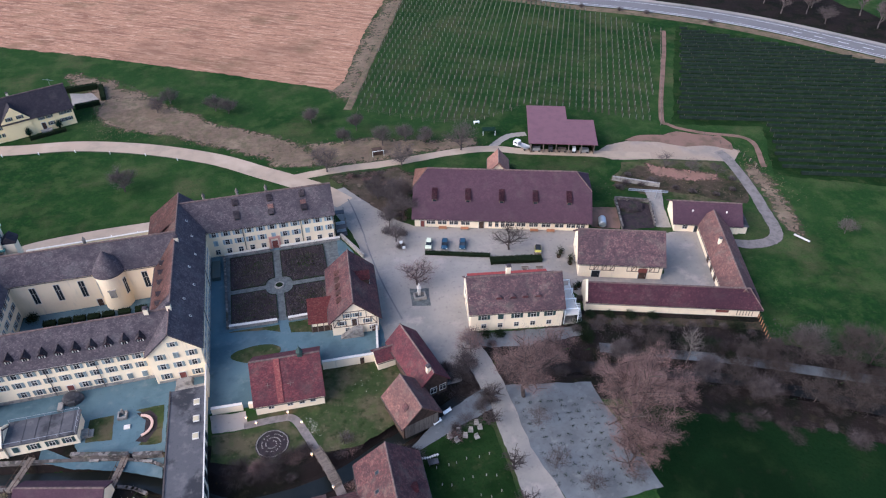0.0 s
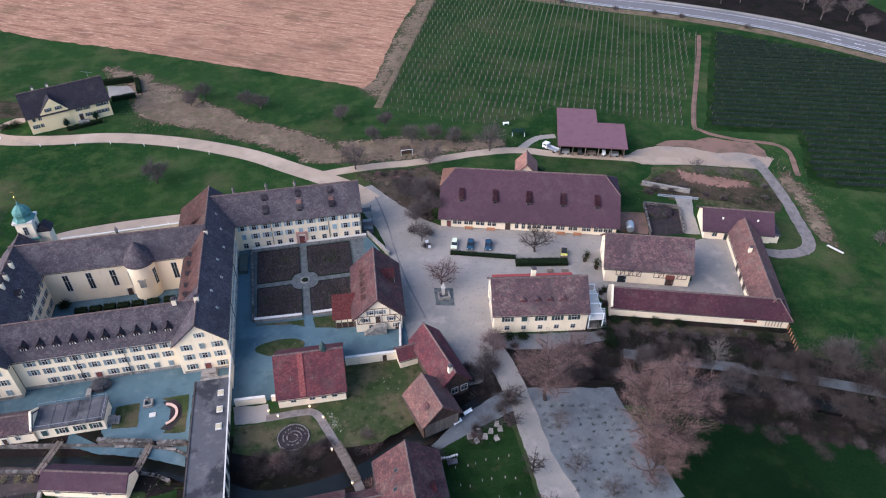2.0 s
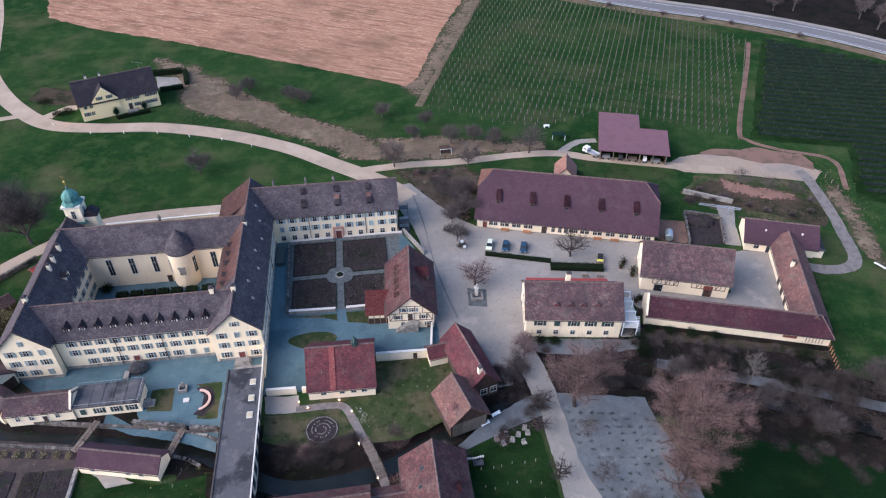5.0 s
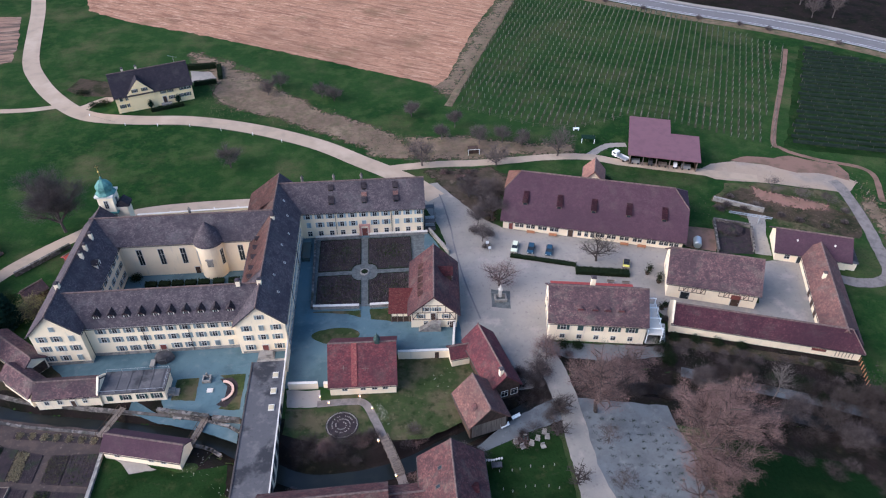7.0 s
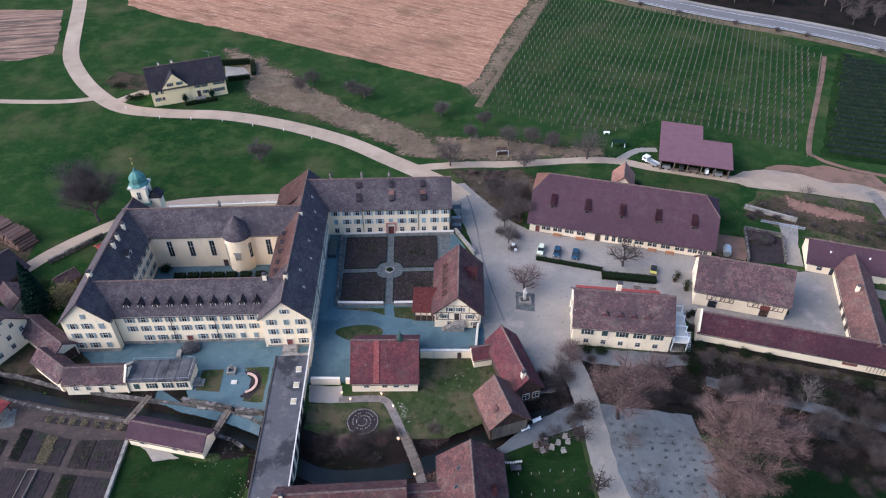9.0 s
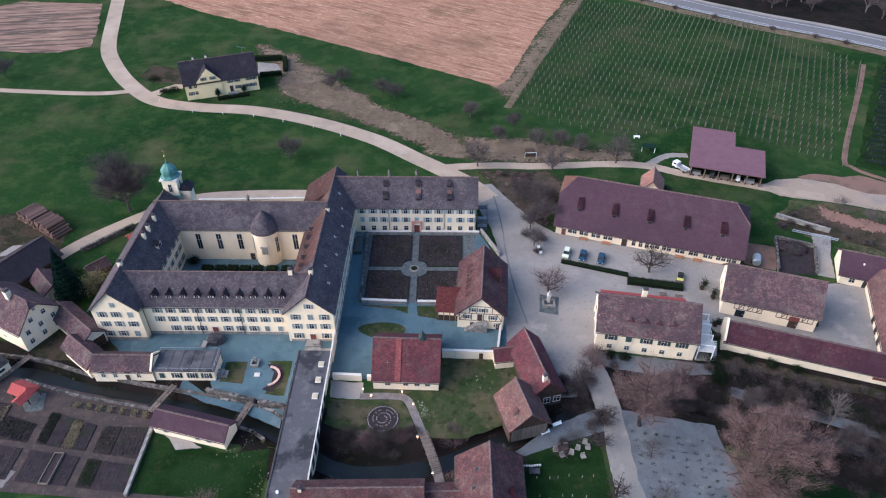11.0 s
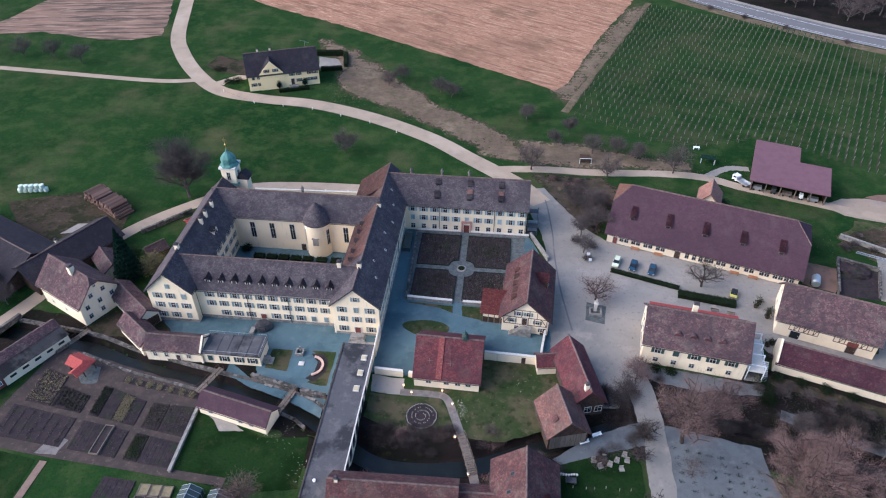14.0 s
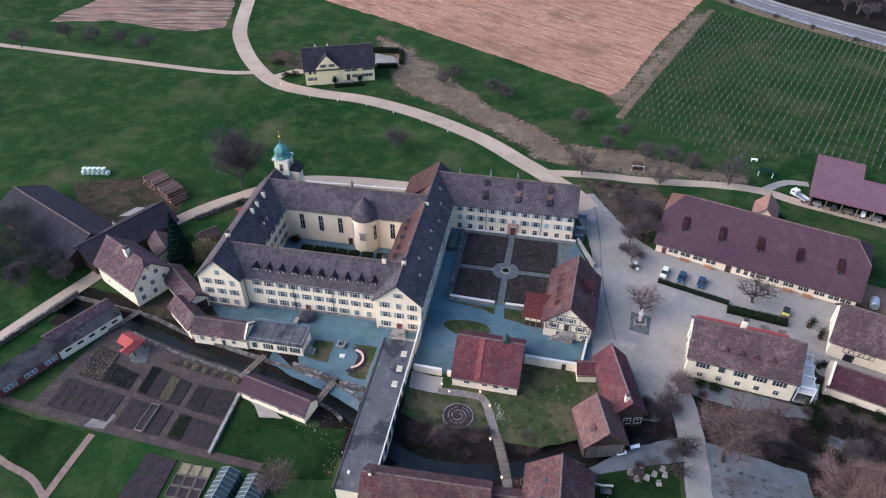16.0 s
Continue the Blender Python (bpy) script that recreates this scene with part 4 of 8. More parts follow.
def hump_dormer(parent, x, y, z, turn, w=1.3, h=0.9, deep=3.0, roof=ROOF_MIX, front=GLASS):
    """A rounded dormer whose vault runs level back into the slope."""
    bm = bmesh.new()
    prev = None
    for k in range(7):
        f = k / 6
        s = 1 - 0.25 * f
        row = [bm.verts.new((-w / 2 * s * math.cos(math.pi * i / 8), deep * f, -0.35 + (h + 0.35) * math.sin(math.pi * i / 8) ** 0.8 + 0.12 * f)) for i in range(9)]
        if prev:
            for i in range(8):
                bm.faces.new((prev[i], prev[i + 1], row[i + 1], row[i]))
        else:
            bm.faces.new(row)
        prev = row
    d = part("dormer", bm, roof, parent, at=pose(x, y, z, 0, 0, turn))
    part("pane", boxes((-w * 0.3, w * 0.3, -0.04, 0.02, 0.0, h * 0.55)), front, d)
    return d


def skylight(parent, x, y, z, rx, rz, w=0.7, l=1.0, mat=GUTTER):
    s = part("skylight", ring_bm(w, l, 0.08, -0.06, 0.1), mat, parent, at=pose(x, y, z, 0, 0, rz) @ pose(0, 0, 0, rx, 0, 0))
    part("pane", boxes((-w / 2, w / 2, -0.02, 0.04, -l / 2, l / 2)), GLASS, s)


for i in range(10):
    dormer(abbey, -65.3 + 3.15 * i, 109.75, 10.05, 0, 1.35, 0.9, 2.4, 1.05, ROOF_GREY, ROOF_MIX, 0.4)
for y in (119.5, 122.5, 126.5, 130.0, 133.4):
    dormer(abbey, -34.3, y, 10.7, -90, 1.2, 0.9, 1.8, 0.6, ROOF_GREY)
for x, y in ((-28.6, 147.0), (-27.4, 142), (-26.6, 135.6), (-27.6, 130), (-26.6, 124.5), (-28.2, 118.5), (-27.0, 114)):
    skylight(abbey, x, y, 14.3 - (x + 30.4) * 1.0 + 0.3, -90 + 45, 90, 0.3, 0.4, FRAME)
for y in (126.3, 129.2, 133.4):
    chimney(abbey, -72.3, y, 13.0, 15.6, 0.7)
dormer(abbey, -69.4, 126.6, 10.6, 90, 2.2, 1.6, 2.4, 0.5, ROOF_GREY, PLASTER)
for x, y, z0, z1 in ((-30.6, 113.8, 13.5, 15.6), (-35.2, 113.9, 13.4, 15.4), (-73.6, 115.2, 14, 16.2), (-30.3, 137.8, 13.5, 15.0)):
    chimney(abbey, x, y, z0, z1, 0.9)
for x in (-16.8, -8.1, 0.2):
    shed_dormer(abbey, x, 148.2, 9.6, 0, 1.2, 0.8, 1.8, ROOF_GREY)
    shed_dormer(abbey, x, 151.0, 12.1, 0, 1.2, 0.6, 1.5, ROOF_GREY)
    if x > -10:
        part("roof_ladder", boxes((x - 0.7, x + 0.7, 148.4, 151.0, 0, 0.12)), ROOF_PINK, abbey, at=Matrix.Translation((0, 148.4, 10.2)) @ pose(0, 0, 0, 42) @ Matrix.Translation((0, -148.4, 0)))


def finial(x, y, z):
    bm = bmesh.new()
    lathe(bm, [(0.35, z - 0.3), (0.35, z + 0.3), (0.25, z + 0.5), (0.42, z + 0.9), (0.4, z + 1.3), (0.15, z + 1.7), (0.05, z + 2.1)], 10, (x, y))
    part("finial", bm, OLD_STONE, abbey, "weathered grey ridge finial")


for x in (-24.2, -15.9, -8.6):
    finial(x, 153.4, 14.2)
finial(-50.5, 140.2, 15.1)

# apse of the church
bm = bmesh.new()
lathe(bm, [(3.3, -0.2), (3.3, 10.2)], 28, (-46.3, 135.6))
part("apse", bm, PLASTER, abbey)
bm = bmesh.new()
lathe(bm, [(3.75, 9.9), (3.7, 10.25), (2.6, 12.0), (1.2, 14.0), (0.08, 15.4)], 28, (-46.3, 135.9))
part("apse_roof", bm, ROOF_GREY, abbey, "conical tiled apse roof")
for ang in (-62, 62):
    window(abbey, -46.3 + 3.3 * math.sin(radians(ang)), 135.6 - 3.3 * math.cos(radians(ang)), 6.0, ang, 1.0, 4.6, None)
part("niche", boxes((-47.0, -45.6, 132.1, 132.4, 4.2, 6.2), (-47.2, -45.4, 132.0, 132.4, 6.2, 6.5)), STONE, abbey, "stone niche on the apse wall")

# bell tower behind the church
tower = thing("bell_tower", pose(-71.9, 147.3, 0), "white bell tower with a green copper onion dome", "tower")
part("shaft", boxes((-1.9, 1.9, -1.9, 1.9, -0.3, 17.6)), WHITE, tower)
part("cornice", boxes((-2.3, 2.3, -2.3, 2.3, 12.6, 13.0)), COPPER, tower)
part("cornice", boxes((-2.25, 2.25, -2.25, 2.25, 17.3, 17.8)), FRAME, tower)
for ang in (0, 90, -90, 180):
    window(tower, 1.9 * math.sin(radians(ang)), -1.9 * math.cos(radians(ang)), 15.2, ang, 0.9, 2.2, None)
bm = bmesh.new()
lathe(bm, [(2.55, 17.75), (2.4, 18.05), (1.95, 18.4), (1.9, 18.8), (2.05, 19.4), (1.85, 20.2), (1.25, 20.9), (0.55, 21.4), (0.26, 21.8), (0.3, 22.1), (0.05, 22.5)], 8, start=math.pi / 8)
part("dome", bm, COPPER, tower, "green copper dome")
bm = bmesh.new()
lathe(bm, [(0.05, 22.4), (0.05, 23.4), (0.26, 23.6), (0.26, 23.8), (0.05, 24.0), (0.04, 25.6)], 8)
bar(bm, (-0.4, 0, 25.1), (0.4, 0, 25.1), 0.05)
part("cross", bm, GOLD, tower, "gilded cross on a ball")
part("stair_turret", boxes((1.9, 4.4, -1.2, 1.6, -0.3, 14.2)), WHITE, tower)
part("turret_roof", wall_bm(2.9, 3.2, 0.3, 1.6), ROOF_DARK, tower, at=pose(3.35, 0.2, 14.2, 0, 0, 90))


# ---- hedges, leaves, trees ----
def leaves_mesh(name, pts, size, mat, seed=0):
    """Small leaf faces scattered about pts, every one turned its own way."""
    rng = np.random.default_rng(seed)
    n = len(pts)
    a = rng.normal(size=(n, 3))
    a /= np.linalg.norm(a, axis=1, keepdims=True)
    b = np.cross(a, rng.normal(size=(n, 3)))
    b /= np.linalg.norm(b, axis=1, keepdims=True)
    s = size * rng.uniform(0.6, 1.3, size=(n, 1))
    v = np.concatenate([pts + a * s, pts + b * s * 0.6, pts - a * s, pts - b * s * 0.6])
    me = bpy.data.meshes.new(name)
    me.from_pydata(v.tolist(), [], [(i, i + n, i + 2 * n, i + 3 * n) for i in range(n)])
    me.materials.append(mat)
    return me


def hedge(ax, ay, bx, by, w, h, label="clipped dark green hedge", seed=1):
    a, b = Vector((ax, ay)), Vector((bx, by))
    L = (b - a).length
    t = thing("hedge", pose(*((a + b) / 2), 0, 0, 0, math.degrees(math.atan2(b.y - a.y, b.x - a.x))), label, "hedge")
    part("core", boxes((-L / 2 + 0.1, L / 2 - 0.1, -w / 2 + 0.12, w / 2 - 0.12, 0, h - 0.12)), HEDGE, t)
    rng = np.random.default_rng(seed)
    n = int(L * (w + 2 * h) * 28)
    u = rng.uniform(0, w + 2 * h, n)
    y = np.where(u < h, -w / 2, np.where(u < h + w, u - h - w / 2, w / 2)) + rng.normal(0, 0.06, n)
    z = np.where(u < h, u, np.where(u < h + w, h, w + 2 * h - u)) + rng.normal(0, 0.06, n)
    me = leaves_mesh("foliage", np.stack([rng.uniform(-L / 2, L / 2, n), y, z], 1), 0.13, HEDGE, seed)
    tagged(share("foliage", me, t, Matrix()), kind="stuff")
    return t


def twig_mesh(name, base, tip, width, mat):
    """Thin tapering slips from base to tip."""
    n = len(base)
    rng = np.random.default_rng(n)
    d = tip - base
    s = np.cross(d, rng.normal(size=(n, 3)))
    s /= np.linalg.norm(s, axis=1, keepdims=True) + 1e-9
    v = np.concatenate([base - s * width, base + s * width, tip])
    me = bpy.data.meshes.new(name)
    me.from_pydata(v.tolist(), [], [(i, i + n, i + 2 * n) for i in range(n)])
    me.materials.append(mat)
    return me


def bare_tree(name, x, y, h, r, label, mat=BARK, seed=1, twigs=2500, trunk=0.16, fork=0.28, limbs=6, flat=1.0, twig=0.9, width=0.028, category="tree", knob=False, droop=0.0, scatter=0.09):
    """A leafless tree: tapered trunk, forking limbs and a haze of twigs. h: height, r: the crown's half width."""
    rng = random.Random(seed)
    bm = bmesh.new()
    ends = []

    def grow(p, d, length, w, level):
        q = p + d * length
        mid = p.lerp(q, 0.5) + Vector((rng.uniform(-1, 1), rng.uniform(-1, 1), rng.uniform(-0.4, 0.6))) * length * 0.07
        bar(bm, p, mid, w, 5 if level < 2 else 4, w * 0.82)
        bar(bm, mid, q, w * 0.82, 5 if level < 2 else 4, w * 0.6)
        ends.append((mid, d, level))
        ends.append((q, d, level))
        if level >= 3:
            return
        n = limbs if level == 0 else 4 if level == 1 else 3
        for i in range(n):
            ang = math.tau * (i + rng.uniform(-0.3, 0.3)) / n + level
            out = Vector((math.cos(ang), math.sin(ang), 0))
            lift = rng.uniform(0.35, 1.0) if level == 0 else rng.uniform(0.1, 0.7)
            nd = (d * (0.75 if level else 0.55) * lift + out * rng.uniform(0.55, 0.95) + Vector((0, 0, 0.25 - droop * level))).normalized()
            start = q if rng.random() < 0.7 else mid
            grow(start, nd, length_of[level + 1] * rng.uniform(0.75, 1.2), w * 0.55, level + 1)
        if level < 2:
            grow(q, (d + Vector((rng.uniform(-0.2, 0.2), rng.uniform(-0.2, 0.2), 0.3))).normalized(), length_of[level + 1], w * 0.6, level + 1)

    length_of = [h * fork, r * 0.52, r * 0.36, r * 0.24]
    grow(Vector((0, 0, -0.1)), Vector((rng.uniform(-0.05, 0.05), rng.uniform(-0.05, 0.05), 1)).normalized(), h * fork, trunk * h / 6, 0)
    t = thing(name, pose(x, y, 0, 0, 0, rng.uniform(0, 360)), label, category)
    rn = np.random.default_rng(seed)
    top = max(e[0].z for e in ends)
    squeeze = (h * 0.96) / max(top, 0.1)
    for v in bm.verts:
        v.co.z *= squeeze
    part("trunk", bm, BARK_DARK if mat is BARK_PINK else mat, t)
    tips = [(p, d) for p, d, lv in ends if lv >= (1 if knob else 2)]
    if tips and twigs:
        twigs, width, twig = int(twigs * 1.7), width * 0.66, twig * 0.85
        pick = rn.integers(0, len(tips), twigs)
        base = np.array([tips[i][0] for i in pick]) * (1, 1, squeeze)
        dirs = np.array([tips[i][1] for i in pick])
        base = base + rn.normal(0, scatter * r, (twigs, 3)) * (1, 1, 0.8)
        base[:, 2] = np.maximum(base[:, 2], 0.3)
        away = base - np.array((0, 0, h * 0.45))
        away /= np.linalg.norm(away, axis=1, keepdims=True) + 1e-6
        tip = base + (dirs * 0.35 + away * 0.4 + (0, 0, 0.15) + rn.normal(0, 0.55, (twigs, 3))) * twig * rn.uniform(0.4, 1.2, (twigs, 1))
        tagged(share("crown", twig_mesh("crown", base, tip, width, mat), t, Matrix()), kind="stuff")
    return t


def shrub(x, y, h, r, label, mat=BARK, seed=1, n=500, width=0.03, leaf=None, name="shrub"):
    """Many stems that fan out from the ground; leaf: a material for leaves on them."""
    rn = np.random.default_rng(seed)
    n, width = int(n * 2.4), width * 0.5
    ang, lean = rn.uniform(0, math.tau, n), np.sqrt(rn.uniform(0, 1, n))
    tip = np.stack([np.cos(ang) * lean * r, np.sin(ang) * lean * r, h * (1 - 0.5 * lean ** 2) * rn.uniform(0.55, 1.05, n)], 1)
    root = tip * np.where(rn.uniform(0, 1, (n, 1)) < 0.25, rn.uniform(0.0, 0.4, (n, 1)), rn.uniform(0.45, 0.9, (n, 1)))
    tip = tip + rn.normal(0, 0.12 * r, (n, 3)) * (1, 1, 0.5)
    t = thing(name, pose(x, y, ground_z(x, y)), label, "shrub")
    tagged(share("stem_fan", twig_mesh("stem_fan", root, tip, width, mat), t, Matrix()), kind="stuff")
    if leaf:
        pts = tip[rn.integers(0, n, n)] + rn.normal(0, 0.14 * r, (n, 3))
        pts[:, 2] = np.maximum(pts[:, 2], 0.1)
        tagged(share("foliage", leaves_mesh("foliage", pts, 0.13, leaf, seed), t, Matrix()), kind="stuff")
    return t


# ---- abbey yards ----
for x in (-61.5, -58.2, -55.0, -51.8, -48.6, -45.0, -41.2, -38.0):
    hedge(x - 1.4, 130.9, x + 1.4, 130.9, 1.8, 1.1, "low clipped box hedge in the cloister yard", seed=int(-x))
shrub(-65.5, 133.2, 2.2, 1.4, "dark evergreen bush in the cloister corner", HEDGE, 3, 300, leaf=HEDGE)

# formal garden
GX0, GX1, GY0, GY1 = -21.6, 4.6, 119.2, 146.0
patch("garden_path", [(GX0, GY0), (GX1, GY0), (GX1 + 2, 133), (GX1 + 3, GY1), (GX0, GY1)], 0.09, PLOT, "grey gravel paths of the formal garden", "path")
CX, CY = -8.7, 131.7


def bed(x0, x1, y0, y1, corner, label):
    """A garden bed of soil with a round bite at its inner corner and a box edging."""
    pts = [(x0, y0), (x1, y0), (x1, y1), (x0, y1)]
    k = min(range(4), key=lambda i: (pts[i][0] - corner[0]) ** 2 + (pts[i][1] - corner[1]) ** 2)
    arc = []
    for i in range(9):
        a = i / 8 * math.tau / 4
        c = Vector(pts[k])
        px, py = Vector(pts[k - 1]) - c, Vector(pts[(k + 1) % 4]) - c
        arc.append(tuple(c + px.normalized() * 2.3 * math.cos(a) + py.normalized() * 2.3 * math.sin(a)))
    out = pts[:k] + arc + pts[k + 1:]
    bm = bmesh.new()
    f = bm.faces.new([bm.verts.new((x, y, 0.0)) for x, y in out])
    e = bmesh.ops.extrude_face_region(bm, geom=[f])
    bmesh.ops.translate(bm, verts=[v for v in e["geom"] if isinstance(v, bmesh.types.BMVert)], vec=(0, 0, 0.22))
    b = part("garden_bed", bm, SOIL)
    tagged(b, label, "garden bed", "beds of the formal garden")
    e = bmesh.new()
    for p, q in zip(out, out[1:] + out[:1]):
        bar(e, (*p, 0.24), (*q, 0.24), 0.10, 4)
    part("edging", e, HEDGE, b, "low dark box edging")
    rn = np.random.default_rng(int(abs(x0 * 7 + y0)))
    n = 1300
    base = np.stack([rn.uniform(x0 + 0.5, x1 - 0.5, n), rn.uniform(y0 + 0.5, y1 - 0.5, n), np.full(n, 0.2)], 1)
    base = base[np.hypot(base[:, 0] - corner[0], base[:, 1] - corner[1]) > 3.8]
    bits = np.stack([rn.uniform(x0 + 0.3, x1 - 0.3, 40), rn.uniform(y0 + 0.3, y1 - 0.3, 40), np.full(40, 0.32)], 1)
    bits = bits[np.hypot(bits[:, 0] - corner[0], bits[:, 1] - corner[1]) > 3.0]
    tagged(share("dry_stalks", leaves_mesh("dry_stalks", bits, 0.11, STONE, int(abs(x0))), b, Matrix()), "pale dry stalks and flower heads", kind="stuff")
    green = np.stack([rn.normal((x0 + x1) / 2, 2.6, 260), rn.normal((y0 + y1) / 2, 2.8, 260), np.full(260, 0.34)], 1)
    green = green[(green[:, 0] > x0 + 0.4) & (green[:, 0] < x1 - 0.4) & (green[:, 1] > y0 + 0.4) & (green[:, 1] < y1 - 0.4) & (np.hypot(green[:, 0] - corner[0], green[:, 1] - corner[1]) > 3.4)]
    tagged(share("ground_cover", leaves_mesh("ground_cover", green, 0.22, LAWN, int(abs(y0))), b, Matrix()), kind="stuff")
    tagged(share("planting", twig_mesh("planting", base, base + rn.normal(0, 0.25, base.shape) + (0, 0, 0.35), 0.09, BARK), b, Matrix()), kind="stuff")
    return b


for x0, x1 in ((-20.4, CX - 1.0), (CX + 1.0, 3.6)):
    for y0, y1 in ((120.0, CY - 0.9), (CY + 0.9, 145.2)):
        bed(x0, x1, y0, y1, (CX, CY), "dark soil garden bed edged with low box")
bm = bmesh.new()
lathe(bm, [(1.25, 0.05), (1.25, 0.35), (1.0, 0.4)], 20, (CX, CY))
rb = tagged(part("round_bed", bm, STONE), "round stone-edged bed at the garden centre", "garden bed")
bm = bmesh.new()
lathe(bm, [(0.98, 0.3), (0.6, 0.62), (0.1, 0.7)], 14, (CX, CY))
part("planting", bm, HEDGE, rb)


def low_wall(ax, ay, bx, by, w, h, label, mat=STONE, cap=FRAME, name="garden_wall"):
    a, b = Vector((ax, ay)), Vector((bx, by))
    L = (b - a).length
    c = (a + b) / 2
    t = thing(name, pose(c.x, c.y, 0, 0, 0, math.degrees(math.atan2(b.y - a.y, b.x - a.x))), label, "wall")
    part("masonry", boxes((-L / 2, L / 2, -w / 2, w / 2, -0.3, h)), mat, t)
    n = max(1, round(L / 2.2))
    me = None
    for i in range(n):
        x = -L / 2 + (i + 0.5) * L / n
        if me is None:
            o = part("coping_stone", boxes((-L / n / 2 + 0.02, L / n / 2 - 0.02, -w / 2 - 0.1, w / 2 + 0.1, 0, 0.14)), cap, t, at=pose(x, 0, h))
            me = o.data
        else:
            share("coping_stone", me, t, pose(x, random.uniform(-0.02, 0.02), h))
    return t


low_wall(-20.9, 119.4, -9.9, 118.9, 0.5, 1.0, "low pale garden wall")
low_wall(-7.4, 118.9, -2.4, 118.9, 0.5, 1.0, "low pale garden wall")
low_wall(-21.2, 119.6, -21.8, 145.8, 0.35, 0.8, "low mossy garden wall along the abbey court", OLD_STONE, OLD_STONE)
low_wall(-21.8, 146.2, -10.2, 146.4, 0.6, 0.9, "low wall below the abbey windows")
low_wall(-7.4, 146.4, 8.4, 146.4, 0.6, 0.9, "low wall below the abbey windows")
low_wall(8.8, 147.2, 13.4, 137.0, 0.35, 1.3, "weathered plaster wall beside the street", STONE, STONE)
patch("lawn_strip", [(-20.8, 118.4), (-9.6, 118.0), (-9.4, 115.6), (-13, 117), (-20.8, 118.2)], 0.10, LAWN, "narrow strip of lawn", "lawn")
patch("lawn_strip", [(-7.4, 118.2), (-2.4, 118.2), (-2.4, 113.6), (-7.2, 114.8)], 0.10, LAWN, "small lawn beside the path", "lawn")
patch("oval_lawn", [(-15.2 + 5.6 * math.cos(i / 24 * math.tau), 110.1 + 2.5 * math.sin(i / 24 * math.tau)) for i in range(24)], 0.10, LAWN, "oval lawn in the court", "lawn")
cold = thing("cold_frame", pose(-23.8, 140.5, 0), "pale glass lean-to against the abbey wall", "cold frame")
part("frame", boxes((-1.0, 1.0, -3.2, 3.2, 0, 1.2)), GLASSHOUSE, cold)
part("lid", boxes((-1.05, 1.05, -3.3, 3.3, 1.2, 1.28)), GLASSHOUSE, cold)

# stair tower beside the north wing
annex = thing("iron_stair", pose(9.2, 150, 0), "dark iron outside stair with landing", "stair")
part("frame", boxes((-1.4, 1.4, -2.4, 2.4, -0.1, 0.2), (-1.4, 1.4, -2.4, -0.6, 2.6, 2.8), (-1.4, 1.4, 0.8, 2.4, 5.2, 5.4)), CAR_DARK, annex)
for sx in (-1.35, 1.35):
    for sy in (-2.35, 2.35):
        part("post", boxes((sx - 0.06, sx + 0.06, sy - 0.06, sy + 0.06, 0, 6.2)), CAR_DARK, annex)
for i in range(14):
    part("step", boxes((-1.3, 1.3, -0.6 + i * 0.1, -0.35 + i * 0.1, 0.2 + i * 0.18, 0.26 + i * 0.18)), METAL, annex)

# ---- south terrace ----
tw = thing("terrace_wing", pose(-69.2, 97.2, 0), "low white terrace wing with brown tiled roof", "house")
house_shell(tw, 12.6, 5.2, 3.2, 5.2, WHITE, ROOF_MIX, (0, 0), 0.35)
facade(tw, "front", 12.6, 5.2, (-4.2, -1.6, 3.4), (1.7,), w=0.8, h=1.1, shutters=None)
facade(tw, "front", 12.6, 5.2, (-4.4, -1.6, 1.2, 4.0), (2.85,), w=1.2, h=0.5, shutters=None)
door(tw, 1.0, -2.6, 0, 0.9, 2.0, WOOD)
part("gable_wall", wall_bm(0.4, 5.6, 3.6, 5.9), WHITE, tw, at=pose(6.4, 0, 0))
house_shell(tw, 10.0, 4.6, 3.1, 5.0, WHITE, ROOF_MIX, (0, 0), 0.35, m=pose(-10.2, 3.0, 0, 0, 0, -37))
for k in range(4):
    p = pose(-10.2, 3.0, 0, 0, 0, -37) @ Vector((-3.4 + 2.0 * k, -2.3, 1.8))
    window(tw, p.x, p.y, p.z, -37, 0.8, 1.0, None)
fw = thing("flat_roof_wing", pose(-56.1, 97.6, 0), "low white wing with grey sheet roof and dark shutters", "house")
part("wall", boxes((-6.4, 6.4, -2.8, 2.6, -0.3, 3.1)), WHITE, fw)
part("roof", boxes((-6.7, 6.7, -3.1, 2.9, 3.1, 3.4)), ROOF_SHEET, fw)
for k in range(6):
    part("seam", boxes((-5.6 + k * 2.24, -5.5 + k * 2.24, -3.0, 2.8, 3.4, 3.47)), ROOF_SHEET, fw)
rb = bmesh.new()
for a, b in (((-6.5, -3.0), (6.5, -3.0)), ((6.5, -3.0), (6.5, 2.8)), ((-6.5, 2.8), (6.5, 2.8))):
    bar(rb, (*a, 4.2), (*b, 4.2), 0.035)
    for i in range(5):
        q = Vector(a).lerp(Vector(b), i / 4)
        bar(rb, (*q, 3.35), (*q, 4.2), 0.03)
part("railing", rb, METAL, fw)
facade(fw, "front", 12.8, 5.6, (-4.8, -1.6, 1.7, 4.7), (1.7,), w=1.0, h=1.5, shutters=SHUTTER_GREEN)
part("step", boxes((6.4, 7.8, -2.0, -0.2, 0, 0.9), (7.8, 8.6, -2.0, -0.2, 0, 0.45)), STONE, fw)
patch("terrace_lawn", [(-48.8, 94.4), (-48.8, 100.2), (-43.9, 100.2), (-43.9, 94.0)], 0.10, LAWN, "square lawn on the terrace", "lawn")
